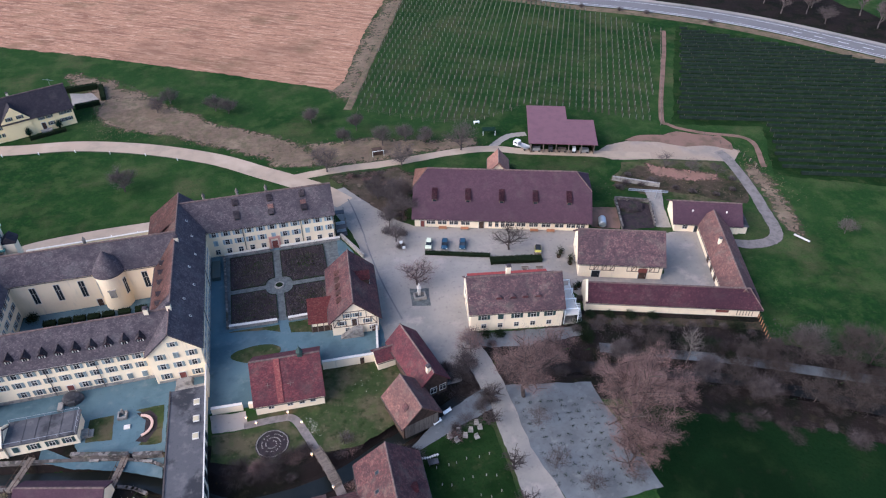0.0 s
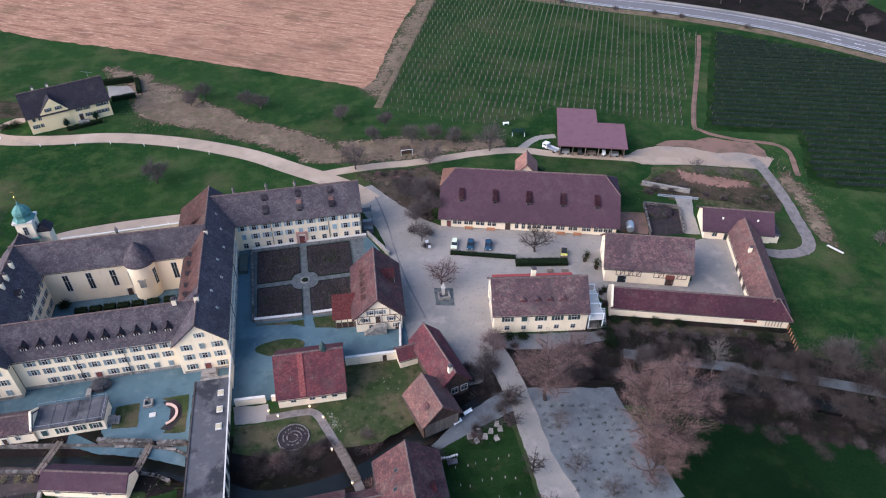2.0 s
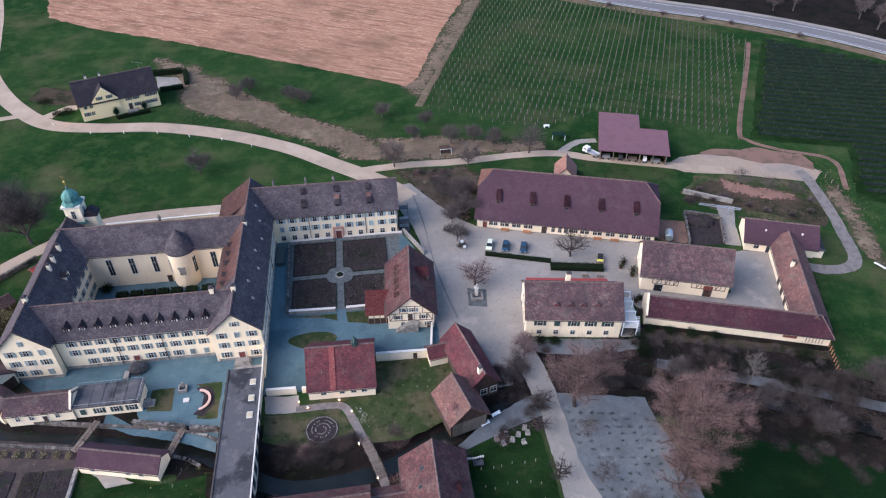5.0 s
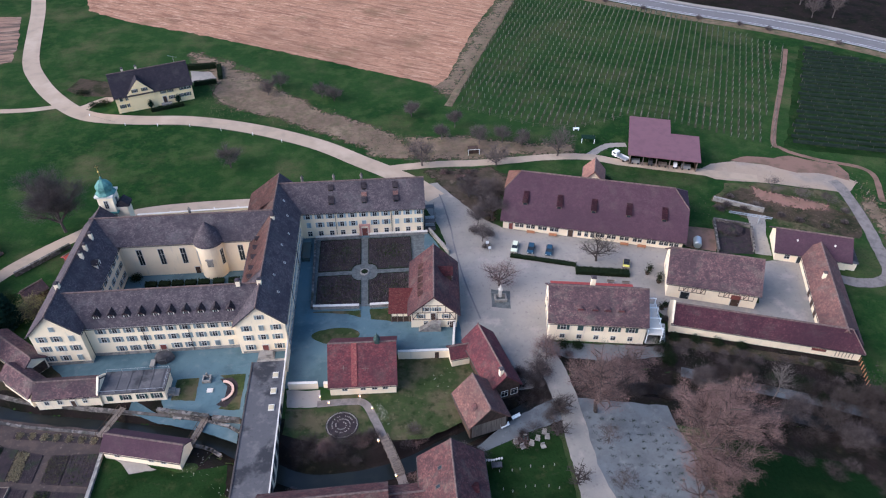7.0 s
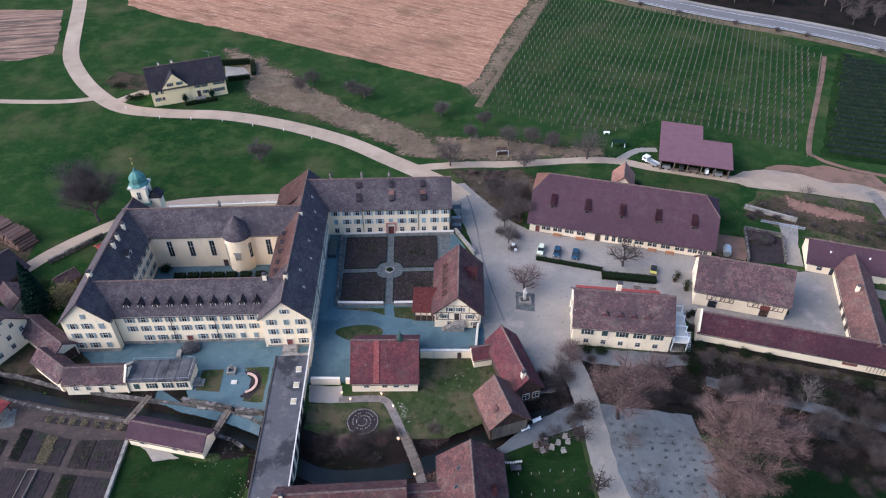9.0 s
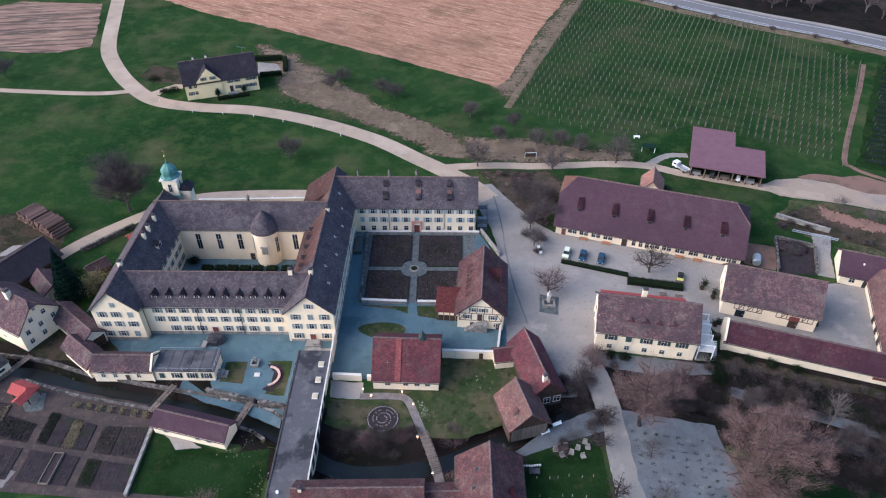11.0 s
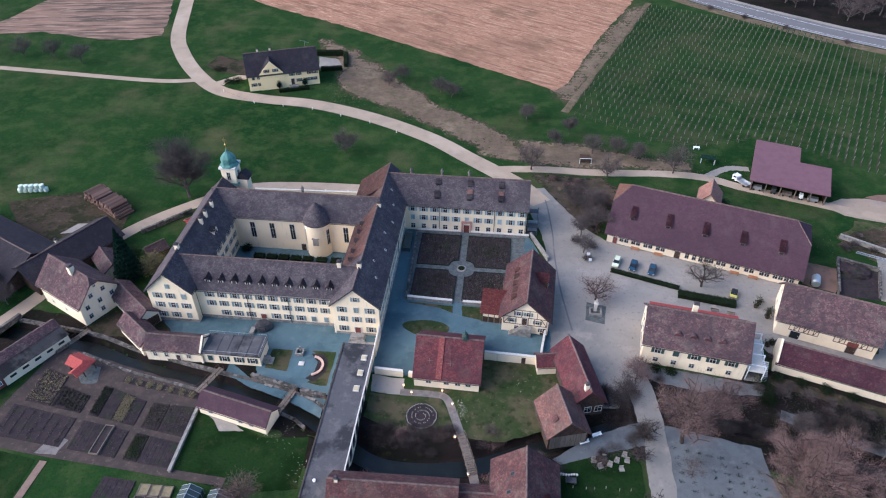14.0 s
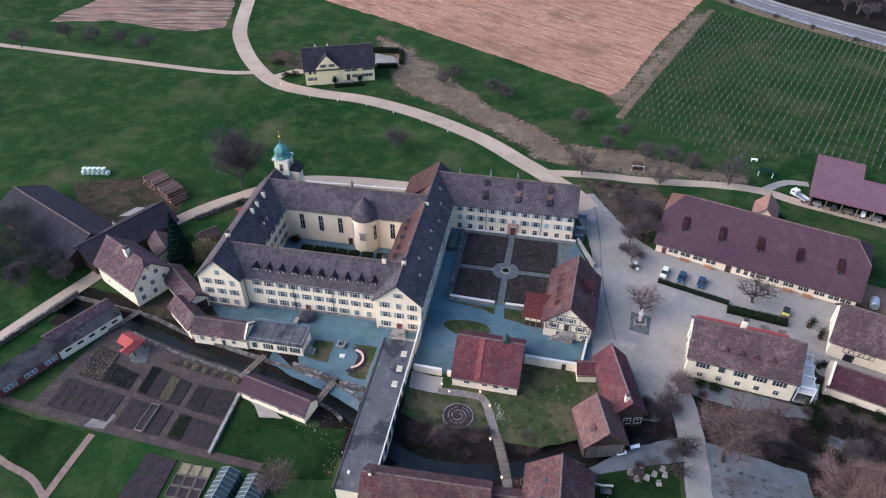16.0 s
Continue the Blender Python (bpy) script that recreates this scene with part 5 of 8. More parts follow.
patch("terrace_lawn", [(-40.0, 100.4), (-34.2, 100.4), (-34.2, 90.8), (-38.6, 91.4), (-36.4, 94.5), (-36.6, 98.2)], 0.10, LAWN, "curved lawn on the terrace", "lawn")
bench = thing("curved_bench", pose(-38.9, 95.9, 0), "curved pale stone bench", "bench")
bm = bmesh.new()
arc = [(2.6 * math.cos(radians(a)), 2.6 * math.sin(radians(a))) for a in range(-75, 95, 10)]
prev = None
for px, py in arc:
    ring = [bm.verts.new((px * k, py * k, z)) for k, z in ((0.9, 0.3), (1.1, 0.3), (1.1, 0.52), (0.9, 0.52))]
    if prev:
        for i in range(4):
            j = (i + 1) % 4
            bm.faces.new((prev[i], prev[j], ring[j], ring[i]))
    prev = ring
part("seat", bm, surface("pale_terracotta", (0.62, 0.42, 0.33), [((0.5, 0.33, 0.26), 2.0, 0.4, 0.7, 0.7)]), bench)
for p in arc[1::4]:
    part("support", boxes((p[0] - 0.15, p[0] + 0.15, p[1] - 0.15, p[1] + 0.15, 0, 0.35)), STONE, bench)
well = thing("stone_well", pose(-42.3, 99.4, 0), "small square stone well", "well")
part("basin", ring_bm(1.2, 1.2, 0.3, -0.8, 0.0), STONE, well, at=pose(0, 0, 0.0, -90))
part("post", boxes((-0.2, 0.2, 0.5, 0.8, 0, 1.6)), STONE, well)
st = thing("stone_slab", pose(-41.2, 96.4, 0), "pale square stone slab in the gravel", "slab")
part("slab", boxes((-0.6, 0.6, -0.5, 0.5, 0, 0.3)), FRAME, st)
grotto = thing("vaulted_entrance", pose(-52.8, 106.4, 0), "dark vaulted cellar entrance against the facade", "entrance")
bm = bmesh.new()
lathe(bm, [(2.2, -0.1), (2.1, 0.7), (1.6, 1.5), (0.8, 1.9), (0.1, 2.0)], 18, squash=0.75)
part("vault", bm, ROOF_SHEET, grotto)
part("opening", boxes((-0.6, 0.8, -1.75, -1.0, 0.0, 1.2)), CAR_DARK, grotto)
part("cheek", boxes((-2.6, -1.6, -2.6, -0.6, 0, 0.7)), STONE, grotto)
stp = thing("entrance_steps", pose(-30.4, 105.2, 0), "broad stone entrance steps", "steps")
for i in range(3):
    part("step", boxes((-1.8 + i * 0.2, 1.8 - i * 0.2, -0.9 + i * 0.35, 1.3, i * 0.18, 0.18 + i * 0.18)), STONE, stp)
patch("bench_bed", [(-39.6, 99.4), (-37.0, 99.6), (-35.4, 97.6), (-35.2, 94.4), (-37.0, 91.8), (-39.2, 92.4), (-37.6, 94.6), (-37.7, 97.4)], 0.115, SOIL, "bare brown bed round the curved bench", "bed")
patch("stream_terrace", [(-57, 95.4), (-50.6, 91.0), (-40, 88.5), (-33.6, 87.2), (-33.6, 82.6), (-41, 86.2), (-50, 88.8), (-57, 92.2)], 0.065, COURT, "dark gravel strip between terrace wall and stream", "yard")
low_wall(-50.8, 91.6, -40.0, 89.0, 0.6, 1.2, "weathered terrace wall of old stone", OLD_STONE, OLD_STONE)
low_wall(-39.2, 88.7, -33.6, 87.6, 0.6, 1.2, "weathered terrace wall of old stone", OLD_STONE, OLD_STONE)
for x, y in ((-46.5, 89.6), (-36.5, 87.0)):
    b = thing("stone_bench", pose(x, y, 0, 0, 0, -13), "grey stone bench below the terrace wall", "bench", "terrace benches")
    part("seat", boxes((-0.9, 0.9, -0.25, 0.25, 0.4, 0.5)), STONE, b)
    part("leg", boxes((-0.75, -0.55, -0.2, 0.2, 0, 0.4)), STONE, b)
    part("leg", boxes((0.55, 0.75, -0.2, 0.2, 0, 0.4)), STONE, b)


def stream_wall(x0, x1, side, dist, label):
    """A stone wall along the stream."""
    line = [p for p in smooth(STREAM, 6) if x0 <= p.x <= x1]
    bm = bmesh.new()
    for a, b in zip(line, line[1:]):
        d = (b - a).normalized()
        s = Vector((-d.y, d.x, 0)) * side * dist
        c, L = (a + b) / 2 + s, (b - a).length
        m = Matrix.Translation((c.x, c.y, 0)) @ Matrix.Rotation(math.atan2(d.y, d.x), 4, "Z")
        box(bm, -L / 2 - 0.1, L / 2 + 0.1, -0.3, 0.3, -2.5, 0.35, m)
    tagged(part("stream_wall", bm, OLD_STONE), label, "wall", kind="structure")


stream_wall(-112, -33.5, 1, 2.9, "old stone wall along the stream")
stream_wall(-90, -33.5, -1, 2.9, "old stone wall along the stream")
for x, y, a, L in ((-59.5, 89.8, 68, 7.5), (-41.8, 85.5, 72, 7.0), (-94.6, 97.5, 62, 8.5)):
    b = thing("plank_bridge", pose(x, y, 0, 0, 0, a), "small footbridge over the stream", "bridge", "stream footbridges")
    for k in range(12):
        part("plank", boxes((-L / 2 + k * L / 12, -L / 2 + (k + 0.9) * L / 12, -0.7, 0.7, 0.36, 0.44)), WOOD_PALE, b)
    for sy in (-0.68, 0.68):
        bm = bmesh.new()
        bar(bm, (-L / 2, sy, 1.3), (L / 2, sy, 1.3), 0.05)
        part("handrail", bm, WOOD, b)
        for k in range(4):
            part("post", boxes((-L / 2 + k * L / 3 - 0.05, -L / 2 + k * L / 3 + 0.05, sy - 0.05, sy + 0.05, 0.3, 1.3)), WOOD, b)

# covered passage towards the south
cause = thing("covered_passage", pose(0, 0, 0), "long flat-roofed passage with a mossy grey roof", "passage")
part("wall", boxes((-32.0, -25.5, 63.2, 100.2, -2.5, 3.4)), WHITE, cause)
part("roof", boxes((-32.3, -25.25, 62.9, 100.4, 3.4, 3.65)), ROOF_SHEET, cause)
part("coping", boxes((-25.4, -25.15, 62.9, 106.2, 3.65, 3.8)), FRAME, cause)
part("coping", boxes((-32.4, -32.1, 62.9, 100.4, 3.65, 3.8)), GUTTER, cause)
part("parapet", boxes((-25.5, -25.2, 100.2, 106.4, -0.3, 3.65)), WHITE, cause)
part("landing", boxes((-32.0, -25.5, 100.4, 103.2, -0.3, 1.3)), STONE, cause)
for x, y in ((-26.9, 96.4), (-26.9, 92.2), (-26.9, 88.0)):
    s = part("skylight", boxes((-0.6, 0.6, -0.75, 0.75, 3.65, 3.82)), FRAME, cause, at=pose(x, y, 0))
    bm = bmesh.new()
    lathe(bm, [(0.78, 3.82), (0.72, 3.88), (0.4, 3.91), (0.05, 3.92)], 4, start=math.pi / 4)
    part("dome", bm, surface("opal_skylight", (0.46, 0.39, 0.25), rough=0.4) if "opal_skylight" not in bpy.data.materials else bpy.data.materials["opal_skylight"], s)
for k in range(7):
    y = 71.5 + k * 3.0
    part("arch_opening", boxes((-25.52, -25.44, y - 0.8, y + 0.8, -0.6, 2.0)), CAR_DARK, cause)
    bm = bmesh.new()
    lathe(bm, [(0.8, 0.0), (0.8, 0.08)], 16)
    part("arch_head", bm, CAR_DARK, cause, at=pose(-25.52, y, 2.0, 0, 90, 0))
bm = bmesh.new()
lathe(bm, [(0.3, 3.65), (0.3, 4.0), (0.1, 4.1)], 10, (-30.3, 66.4))
part("roof_vent", bm, WHITE_PAINT, cause)


# ---- houses of the village ----
def by_front(ax, ay, bx, by, D):
    """Centre, turn and length of a house from its two front corners."""
    a, b = Vector((ax, ay)), Vector((bx, by))
    d = (b - a).normalized()
    c = (a + b) / 2 + Vector((-d.y, d.x)) * D / 2
    return c.x, c.y, math.degrees(math.atan2(d.y, d.x)), (b - a).length


def house(name, x, y, turn, L, D, eave, ridge, label, wall=WHITE, roof=ROOF_GREY, hips=(0, 0), over=0.6, category="house"):
    h = thing(name, pose(x, y, 0, 0, 0, turn), label, category)
    house_shell(h, L, D, eave, ridge, wall, roof, hips, over)
    return h


def spread(a, b, n):
    return [a + (b - a) * i / (n - 1) for i in range(n)]


def beam(parent, pts, y=-0.03, w=0.10, name="timber_beam", base=None):
    """Timbers on a wall, each a bar from point to point in the wall's plane (x, z)."""
    for (x0, z0, x1, z1) in pts:
        bm = bmesh.new()
        bar(bm, (x0, y, z0), (x1, y, z1), w)
        part(name, bm, TIMBER, parent, at=base)


# long barn house
x, y, a, L = by_front(29.2, 147.2, 74.7, 133.4, 22)
barn = house("long_barn", x, y, a, L, 22, 3.4, 12.0, "long white barn house with a huge purplish brown roof", WHITE, ROOF_BROWN, ((3.0, 0.62), (3.4, 0.62)), 0.8, "barn")
for i, px in enumerate(spread(-18.5, 18.3, 5)):
    shed_dormer(barn, px, -7.6, 6.1, 0, 1.25, 0.85, 3.0, ROOF_MAROON, TIMBER)
for px in (-19.3, -16.2, -13.0, -9.8, 2.4, 5.4, 8.8, 12.2, 15.8, 19.0, 21.6):
    for k in (-0.62, 0.62):
        window(barn, px + k, -11, 1.75, 0, 1.0, 1.35, None)
door(barn, -21.6, -11, 0, 1.1, 2.1)
door(barn, -5.4, -11, 0, 1.4, 2.3, WOOD)
part("porch", boxes((-7.4, -3.4, -11.5, -11, 2.6, 3.2)), WHITE, barn)
for px in (-3.0, -1.2, 0.4):
    window(barn, px, -11, 1.6, 0, 0.9, 1.8, None)
for px in (-16.0, -10.0, 9.0, 13.5):
    b = thing("timber_bench", barn.matrix_basis @ pose(px, -12.0, 0), "orange wooden bench in front of the barn", "bench", "benches at the barn")
    part("seat", boxes((-1.1, 1.1, -0.25, 0.2, 0.42, 0.5)), ORANGE_WOOD, b)
    part("backrest", boxes((-1.1, 1.1, 0.2, 0.26, 0.5, 0.95)), ORANGE_WOOD, b)
    for sx in (-0.9, 0.9):
        part("leg", boxes((sx - 0.05, sx + 0.05, -0.2, 0.2, 0, 0.42)), WOOD, b)
hut = house("stair_hut", 57.6, 161.6, 73, 7.0, 5.6, 6.6, 9.8, "small gabled hut with orange tiles behind the barn", WHITE, ROOF_ORANGE, over=0.4)

# Overlay on the west-facing half hip, its orange standing for sunset light.
bm = bmesh.new()
tan, W, xe = 8.6 / 11, 11.8, -(L / 2 + 0.8)
ze, zt = 3.4 - 0.8 * tan * 0.7 + 0.12, 12.12
bm.faces.new([bm.verts.new(p) for p in ((xe - 0.16, -W * 0.38, ze + (zt - ze) * 0.62 + 0.08), (-(L / 2 - 3.0), 0, zt + 0.2), (xe - 0.16, W * 0.38, ze + (zt - ze) * 0.62 + 0.08))])
bmesh.ops.solidify(bm, geom=bm.faces[:], thickness=-0.05)
part("hip_tiles", bm, ROOF_ORANGE, barn, "half hip with sunset glow put into its orange tile colour")

# inn
x, y, a, L = by_front(33.0, 104.9, 54.2, 101.6, 12.5)
inn = house("inn", x, y, a, L, 12.5, 5.9, 11.2, "white two-storey inn with a mottled brown tiled roof", WHITE, ROOF_MIX, over=0.45)
for px in spread(-7.6, 7.6, 5):
    window(inn, px, -6.25, 4.4, 0, 1.2, 1.5, SHUTTER_GREEN)
    window(inn, px, -6.25, 1.6, 0, 1.0, 1.2, None)
    window(inn, -px, 6.25, 4.4, 180, 1.2, 1.5, SHUTTER_GREEN)
for px in (-3.0, 0.2, 3.0, 6.0):
    hump_dormer(inn, px - 1, -4.3, 7.95, 0, 1.8, 0.65, 2.2, ROOF_MIX, ROOF_RED)
facade(inn, "left", L, 12.5, (-3.2, 0, 3.2), (1.8, 4.5, 7.6), w=0.9, h=1.3, shutters=SHUTTER_GREEN)
chimney(inn, -1.2, 1.4, 10, 12.8, 1.0)
bal = thing("glass_veranda", inn.matrix_basis @ pose(L / 2 + 2.0, -1.0, 0), "pale steel and glass veranda with outside stairs", "veranda")
part("deck", boxes((-1.5, 1.9, -5.0, 5.0, 2.9, 3.1)), FRAME, bal)
part("deck", boxes((-1.5, 1.9, -5.0, 2.0, 0.0, 0.2)), STONE, bal)
for sx in (-1.4, 1.8):
    for sy in (-4.9, -1.6, 1.7, 4.9):
        part("post", boxes((sx - 0.09, sx + 0.09, sy - 0.09, sy + 0.09, 0, 5.0)), WHITE_PAINT, bal)
for sy in (-4.9, -1.6, 1.7, 4.9):
    part("crossbeam", boxes((-1.4, 1.8, sy - 0.08, sy + 0.08, 4.9, 5.05)), WHITE_PAINT, bal)
for z in (3.6, 4.0):
    bm = bmesh.new()
    bar(bm, (1.85, -5, z), (1.85, 5, z), 0.05)
    part("railing", bm, WHITE_PAINT, bal)
part("glazing", boxes((1.78, 1.82, -4.8, 1.6, 0.2, 2.9)), GLASSHOUSE, bal)
for i in range(12):
    part("step", boxes((2.0, 3.2, -4.6 + i * 0.3, -4.3 + i * 0.3, i * 0.24, i * 0.24 + 0.08)), FRAME, bal)
tub = thing("red_awning", inn.matrix_basis @ pose(0, 7.6, 0), "long faded red roof strip behind the inn", "lean-to")
part("roof", boxes((-9.8, 9.8, -1.2, 1.1, 0, 0.12)), TILE_RED, tub, at=pose(0, 0, 4.9, -14))
for px in spread(-9.4, 9.4, 5):
    part("post", boxes((px - 0.08, px + 0.08, 0.9, 1.05, 0, 4.6)), WOOD, tub)

# half-timbered barn
x, y, a, L = by_front(64.7, 116.8, 84.3, 110.5, 12.5)
timber = house("timber_barn", x, y, a, L, 12.5, 4.8, 10.3, "half-timbered barn with mottled brown tiled roof", WHITE, ROOF_MIX, over=0.6)
fr = pose(0, -6.25, 0)
top, mid = 4.3, 2.4
for x0, x1, n in ((-7.6, -1.6, 7), (1.6, 9.4, 8)):
    beam(timber, [(x0, top, x1, top), (x0, mid, x1, mid)], base=fr)
    xs = spread(x0, x1, n)
    beam(timber, [(q, mid, q, top) for q in xs], base=fr)
    beam(timber, [(q, mid, q + 0.9, top) for q in xs[1:-1:2]], base=fr)
for px in (-6.0, 5.6):
    door(timber, px, -6.25, 0, 2.0, 2.2, WOOD if px > 0 else GLASS)
part("hatch", boxes((4.4, 6.6, -6.42, -6.25, 2.2, 3.4)), DOOR_RED, timber, "red painted hatch")
facade(timber, "left", L, 12.5, (-3, 3), (2.0, 5.5), w=0.9, h=1.2, shutters=None)

# long stable and its wing
x, y, a, L = by_front(61.9, 105.0, 100.2, 92.7, 6.6)
stable = house("long_stable", x, y, a, L, 6.6, 3.0, 6.0, "long low white stable with a dark red tiled roof", WHITE, ROOF_MAROON, (0, (2.4, 0.0)), 0.5, "stable")
part("gable_wall", wall_bm(0.5, 7.2, 3.5, 6.9), WHITE, stable, at=pose(-L / 2 - 0.3, 0, 0))
for px in (10.0,):
    part("sign_panel", boxes((px, px + 3.0, -3.38, -3.3, 1.2, 1.9)), DOOR_RED, stable, "red panel on the wall")
for k in range(6):
    part("trellis", boxes((15.0 + k * 0.7, 15.1 + k * 0.7, -3.4, -3.3, 0.5, 2.6)), WOOD_PALE, stable)
st2 = house("stable_wing", 102.6, 111.4, 72.0, 31.0, 7.4, 3.0, 6.0, "low stable wing with orange-brown tiled roof", WHITE, ROOF_PINK, over=0.5, category="stable")
for px in (-6.0, -2.4, 1.2):
    door(st2, px, 3.7, 180, 1.8, 2.3, WOOD)
chimney(st2, 3.0, 1.4, 4.8, 6.6, 0.7)
x, y, a, L = by_front(97.5, 127.8, 113.7, 122.1, 10)
ne = house("farm_workshop", x, y, a, L, 10, 3.2, 6.6, "low workshop with a purple-brown roof", WHITE, ROOF_BROWN, over=0.7, category="workshop")
door(ne, -2.4, -5, 0, 1.8, 2.2, GLASS)
facade(ne, "front", L, 10, (-5.8, 0.2), (1.6,), w=1.2, h=1.2, shutters=None)
for px in (-4.0, 5.0):
    c = bmesh.new()
    lathe(c, [(0.2, 4.4), (0.2, 5.3), (0.28, 5.35), (0.08, 5.6)], 10, (px, -2.4))
    part("roof_vent", c, FRAME, ne)
part("side_shed", boxes((7.6, 10.8, -4.6, 1.6, -0.2, 2.4)), WHITE, ne)
part("side_roof", boxes((7.4, 11.0, -4.9, 1.9, 2.4, 2.6)), ROOF_SHEET, ne)

# machine shed with a stepped roof
shed = thing("machine_shed", pose(73.4, 176.2, 0, 0, 0, -17.3), "open machine shed with a purple-brown sheet roof", "shed")
bm = bmesh.new()
zf, zb, zm = 4.1, 6.0, 5.3
pts = [(-0.8, -1.2, zf), (20.9, -1.2, zf), (20.9, 12.6, zm), (12.2, 12.6, zm), (12.2, 20.4, zb), (-0.8, 20.4, zb)]
bm.faces.new([bm.verts.new(p) for p in pts])
bmesh.ops.triangulate(bm, faces=bm.faces)
bmesh.ops.solidify(bm, geom=bm.faces[:], thickness=0.25)
part("roof", bm, ROOF_BARN, shed)
part("back_wall", boxes((0, 12, 19.4, 19.7, -0.2, 5.6)), WOOD, shed)
part("back_wall", boxes((12, 20.3, 11.6, 11.9, -0.2, 4.9)), WOOD, shed)
part("side_wall", boxes((0, 0.3, 0.2, 19.4, -0.2, 3.9)), WOOD, shed)
part("side_wall", boxes((20.0, 20.3, 0.2, 11.6, -0.2, 3.9)), WOOD, shed)
for i in range(6):
    px = 0.1 + i * 4.0
    part("post", boxes((px - 0.15, px + 0.15, -0.15, 0.15, -0.1, 4.0)), WOOD_PALE, shed)
for px, w, h, mt, nm in ((2.0, 2.4, 1.4, METAL, "metal bin"), (6.5, 1.2, 1.8, CAR_DARK, "dark machine"), (10.2, 2.6, 1.2, WOOD_PALE, "timber stack"), (14.0, 1.0, 1.7, WHITE_PAINT, "white cabinet"), (17.2, 2.8, 1.3, METAL, "grey trailer")):
    c = thing("farm_gear", shed.matrix_basis @ pose(px, 1.0, 0), nm + " under the shed roof", "farm gear")
    part("body", boxes((-w / 2, w / 2, -0.6, 0.8, 0.25, h)), mt, c)
    for sx in (-1, 1):
        bm = bmesh.new()
        lathe(bm, [(0.3, -0.1), (0.3, 0.1)], 12)
        part("wheel", bm, RUBBER, c, at=pose(sx * w * 0.35, -0.62, 0.3, 90))

# half-timbered garden house
gh = thing("timbered_garden_house", pose(8.1, 119.7, 0, 0, 0, 86), "half-timbered house with old orange tiles", "house")
house_shell(gh, 17.5, 10.6, 4.9, 10.2, WHITE, ROOF_RUST, (0, 0), 0.7)
for px in spread(-4.5, 5.0, 5):
    shed_dormer(gh, -px, 3.6, 6.5, 180, 1.2, 0.6, 1.6, ROOF_PINK)
dormer(gh, 2.0, -4.3, 6.3, 0, 3.2, 1.8, 3.2, 1.4, ROOF_RED, WOOD)
gf = pose(-8.75, 0, 0, 0, 0, -90)
beam(gh, [(-5.0, 4.8, 5.0, 4.8), (-5.0, 2.6, 5.0, 2.6), (-3.2, 7.0, 3.2, 7.0)] + [(q, 2.6, q, 4.8) for q in spread(-4.9, 4.9, 8)] + [(q, 4.8, q, 7.0) for q in (-2.6, -0.9, 0.9, 2.6)] + [(-4.9, 2.6, -3.6, 4.8), (4.9, 2.6, 3.6, 4.8)], base=gf)
for px, z in ((-1.6, 5.9), (0.6, 5.9), (-3.0, 3.7), (2.8, 3.7), (3.6, 1.4), (-1.9, 1.5)):
    window(gh, -8.75, -px, z, -90, 0.9, 1.1, SHUTTER if z > 3 else None)
door(gh, -8.75, 0.2, -90, 1.1, 2.1, WOOD, 2.6)
door(gh, -8.75, -4.2, -90, 1.2, 2.1, WOOD)
stairs = part("outside_stair", boxes((-10.2, -8.9, -1.6, 0.4, 0, 2.5)), STONE, gh)
for i in range(10):
    part("step", boxes((-10.2, -8.9, 0.4 + i * 0.32, 0.72 + i * 0.32, 0, 2.4 - i * 0.24)), STONE, stairs)
ann = thing("red_roof_annex", pose(0.4, 115.8, 0, 0, 0, -4), "timbered annex with red tiled lean-to roof", "annex")
part("wall", boxes((-2.7, 2.6, -2.4, 3.0, -0.2, 3.0)), WOOD, ann)
bm = bmesh.new()
bm.faces.new([bm.verts.new(p) for p in ((-3.2, -2.9, 3.1), (3.4, -2.9, 3.1), (4.4, 3.2, 5.6), (-3.2, 3.2, 5.6))])
bmesh.ops.solidify(bm, geom=bm.faces[:], thickness=0.22)
part("roof", bm, TILE_DEEP, ann)
for px in (-2.5, -1.2, 0.2, 1.6):
    part("post", boxes((px - 0.1, px + 0.1, -2.55, -2.35, 0, 3.0)), WOOD_PALE, ann)
part("infill", boxes((-2.6, 2.5, -2.5, -2.38, 1.9, 2.9)), WHITE, ann)
part("back_wall", boxes((-2.7, 2.6, 2.7, 3.0, 3.0, 5.3)), WOOD, ann)

# chapel with a copper ridge turret
chapel = house("chapel", -8.6, 99.5, -1.5, 13.8, 13.4, 2.9, 8.6, "small white chapel with red tiled roof", WHITE, ROOF_RED, over=0.35, category="chapel")
for px in (-3.8, 0.0, 2.4, 4.6):
    window(chapel, px, -6.7, 1.9, 0, 1.0, 0.9, None)
part("tile_patch", boxes((-2.3, -1.1, -9.0, 0, 0, 0.06)), TILE_DEEP, chapel, "strip of newer red tiles", at=Matrix.Translation((0, 0, 8.86)) @ pose(0, 0, 0, math.degrees(math.atan2(5.7, 6.7))))
t = part("turret", boxes((-0.5, 0.5, -0.5, 0.5, 7.9, 9.5)), COPPER_DARK, chapel, at=pose(3.2, 0.1, 0))
bm = bmesh.new()
lathe(bm, [(0.8, 9.4), (0.7, 9.6), (0.62, 10.0), (0.42, 10.4), (0.14, 10.7), (0.04, 11.4)], 8)
part("cap", bm, COPPER_DARK, t, "dark weathered copper cap")
for px, py in ((-3.9, -4.0), (0.6, -4.2)):
    part("snow_guard", boxes((-0.7, 0.7, -0.06, 0.06, 0, 0.12), (-0.06, 0.06, -0.5, 0.5, 0, 0.1)), RIDGE, chapel, at=pose(px, py, 8.84 + py * 5.7 / 6.7, 40))

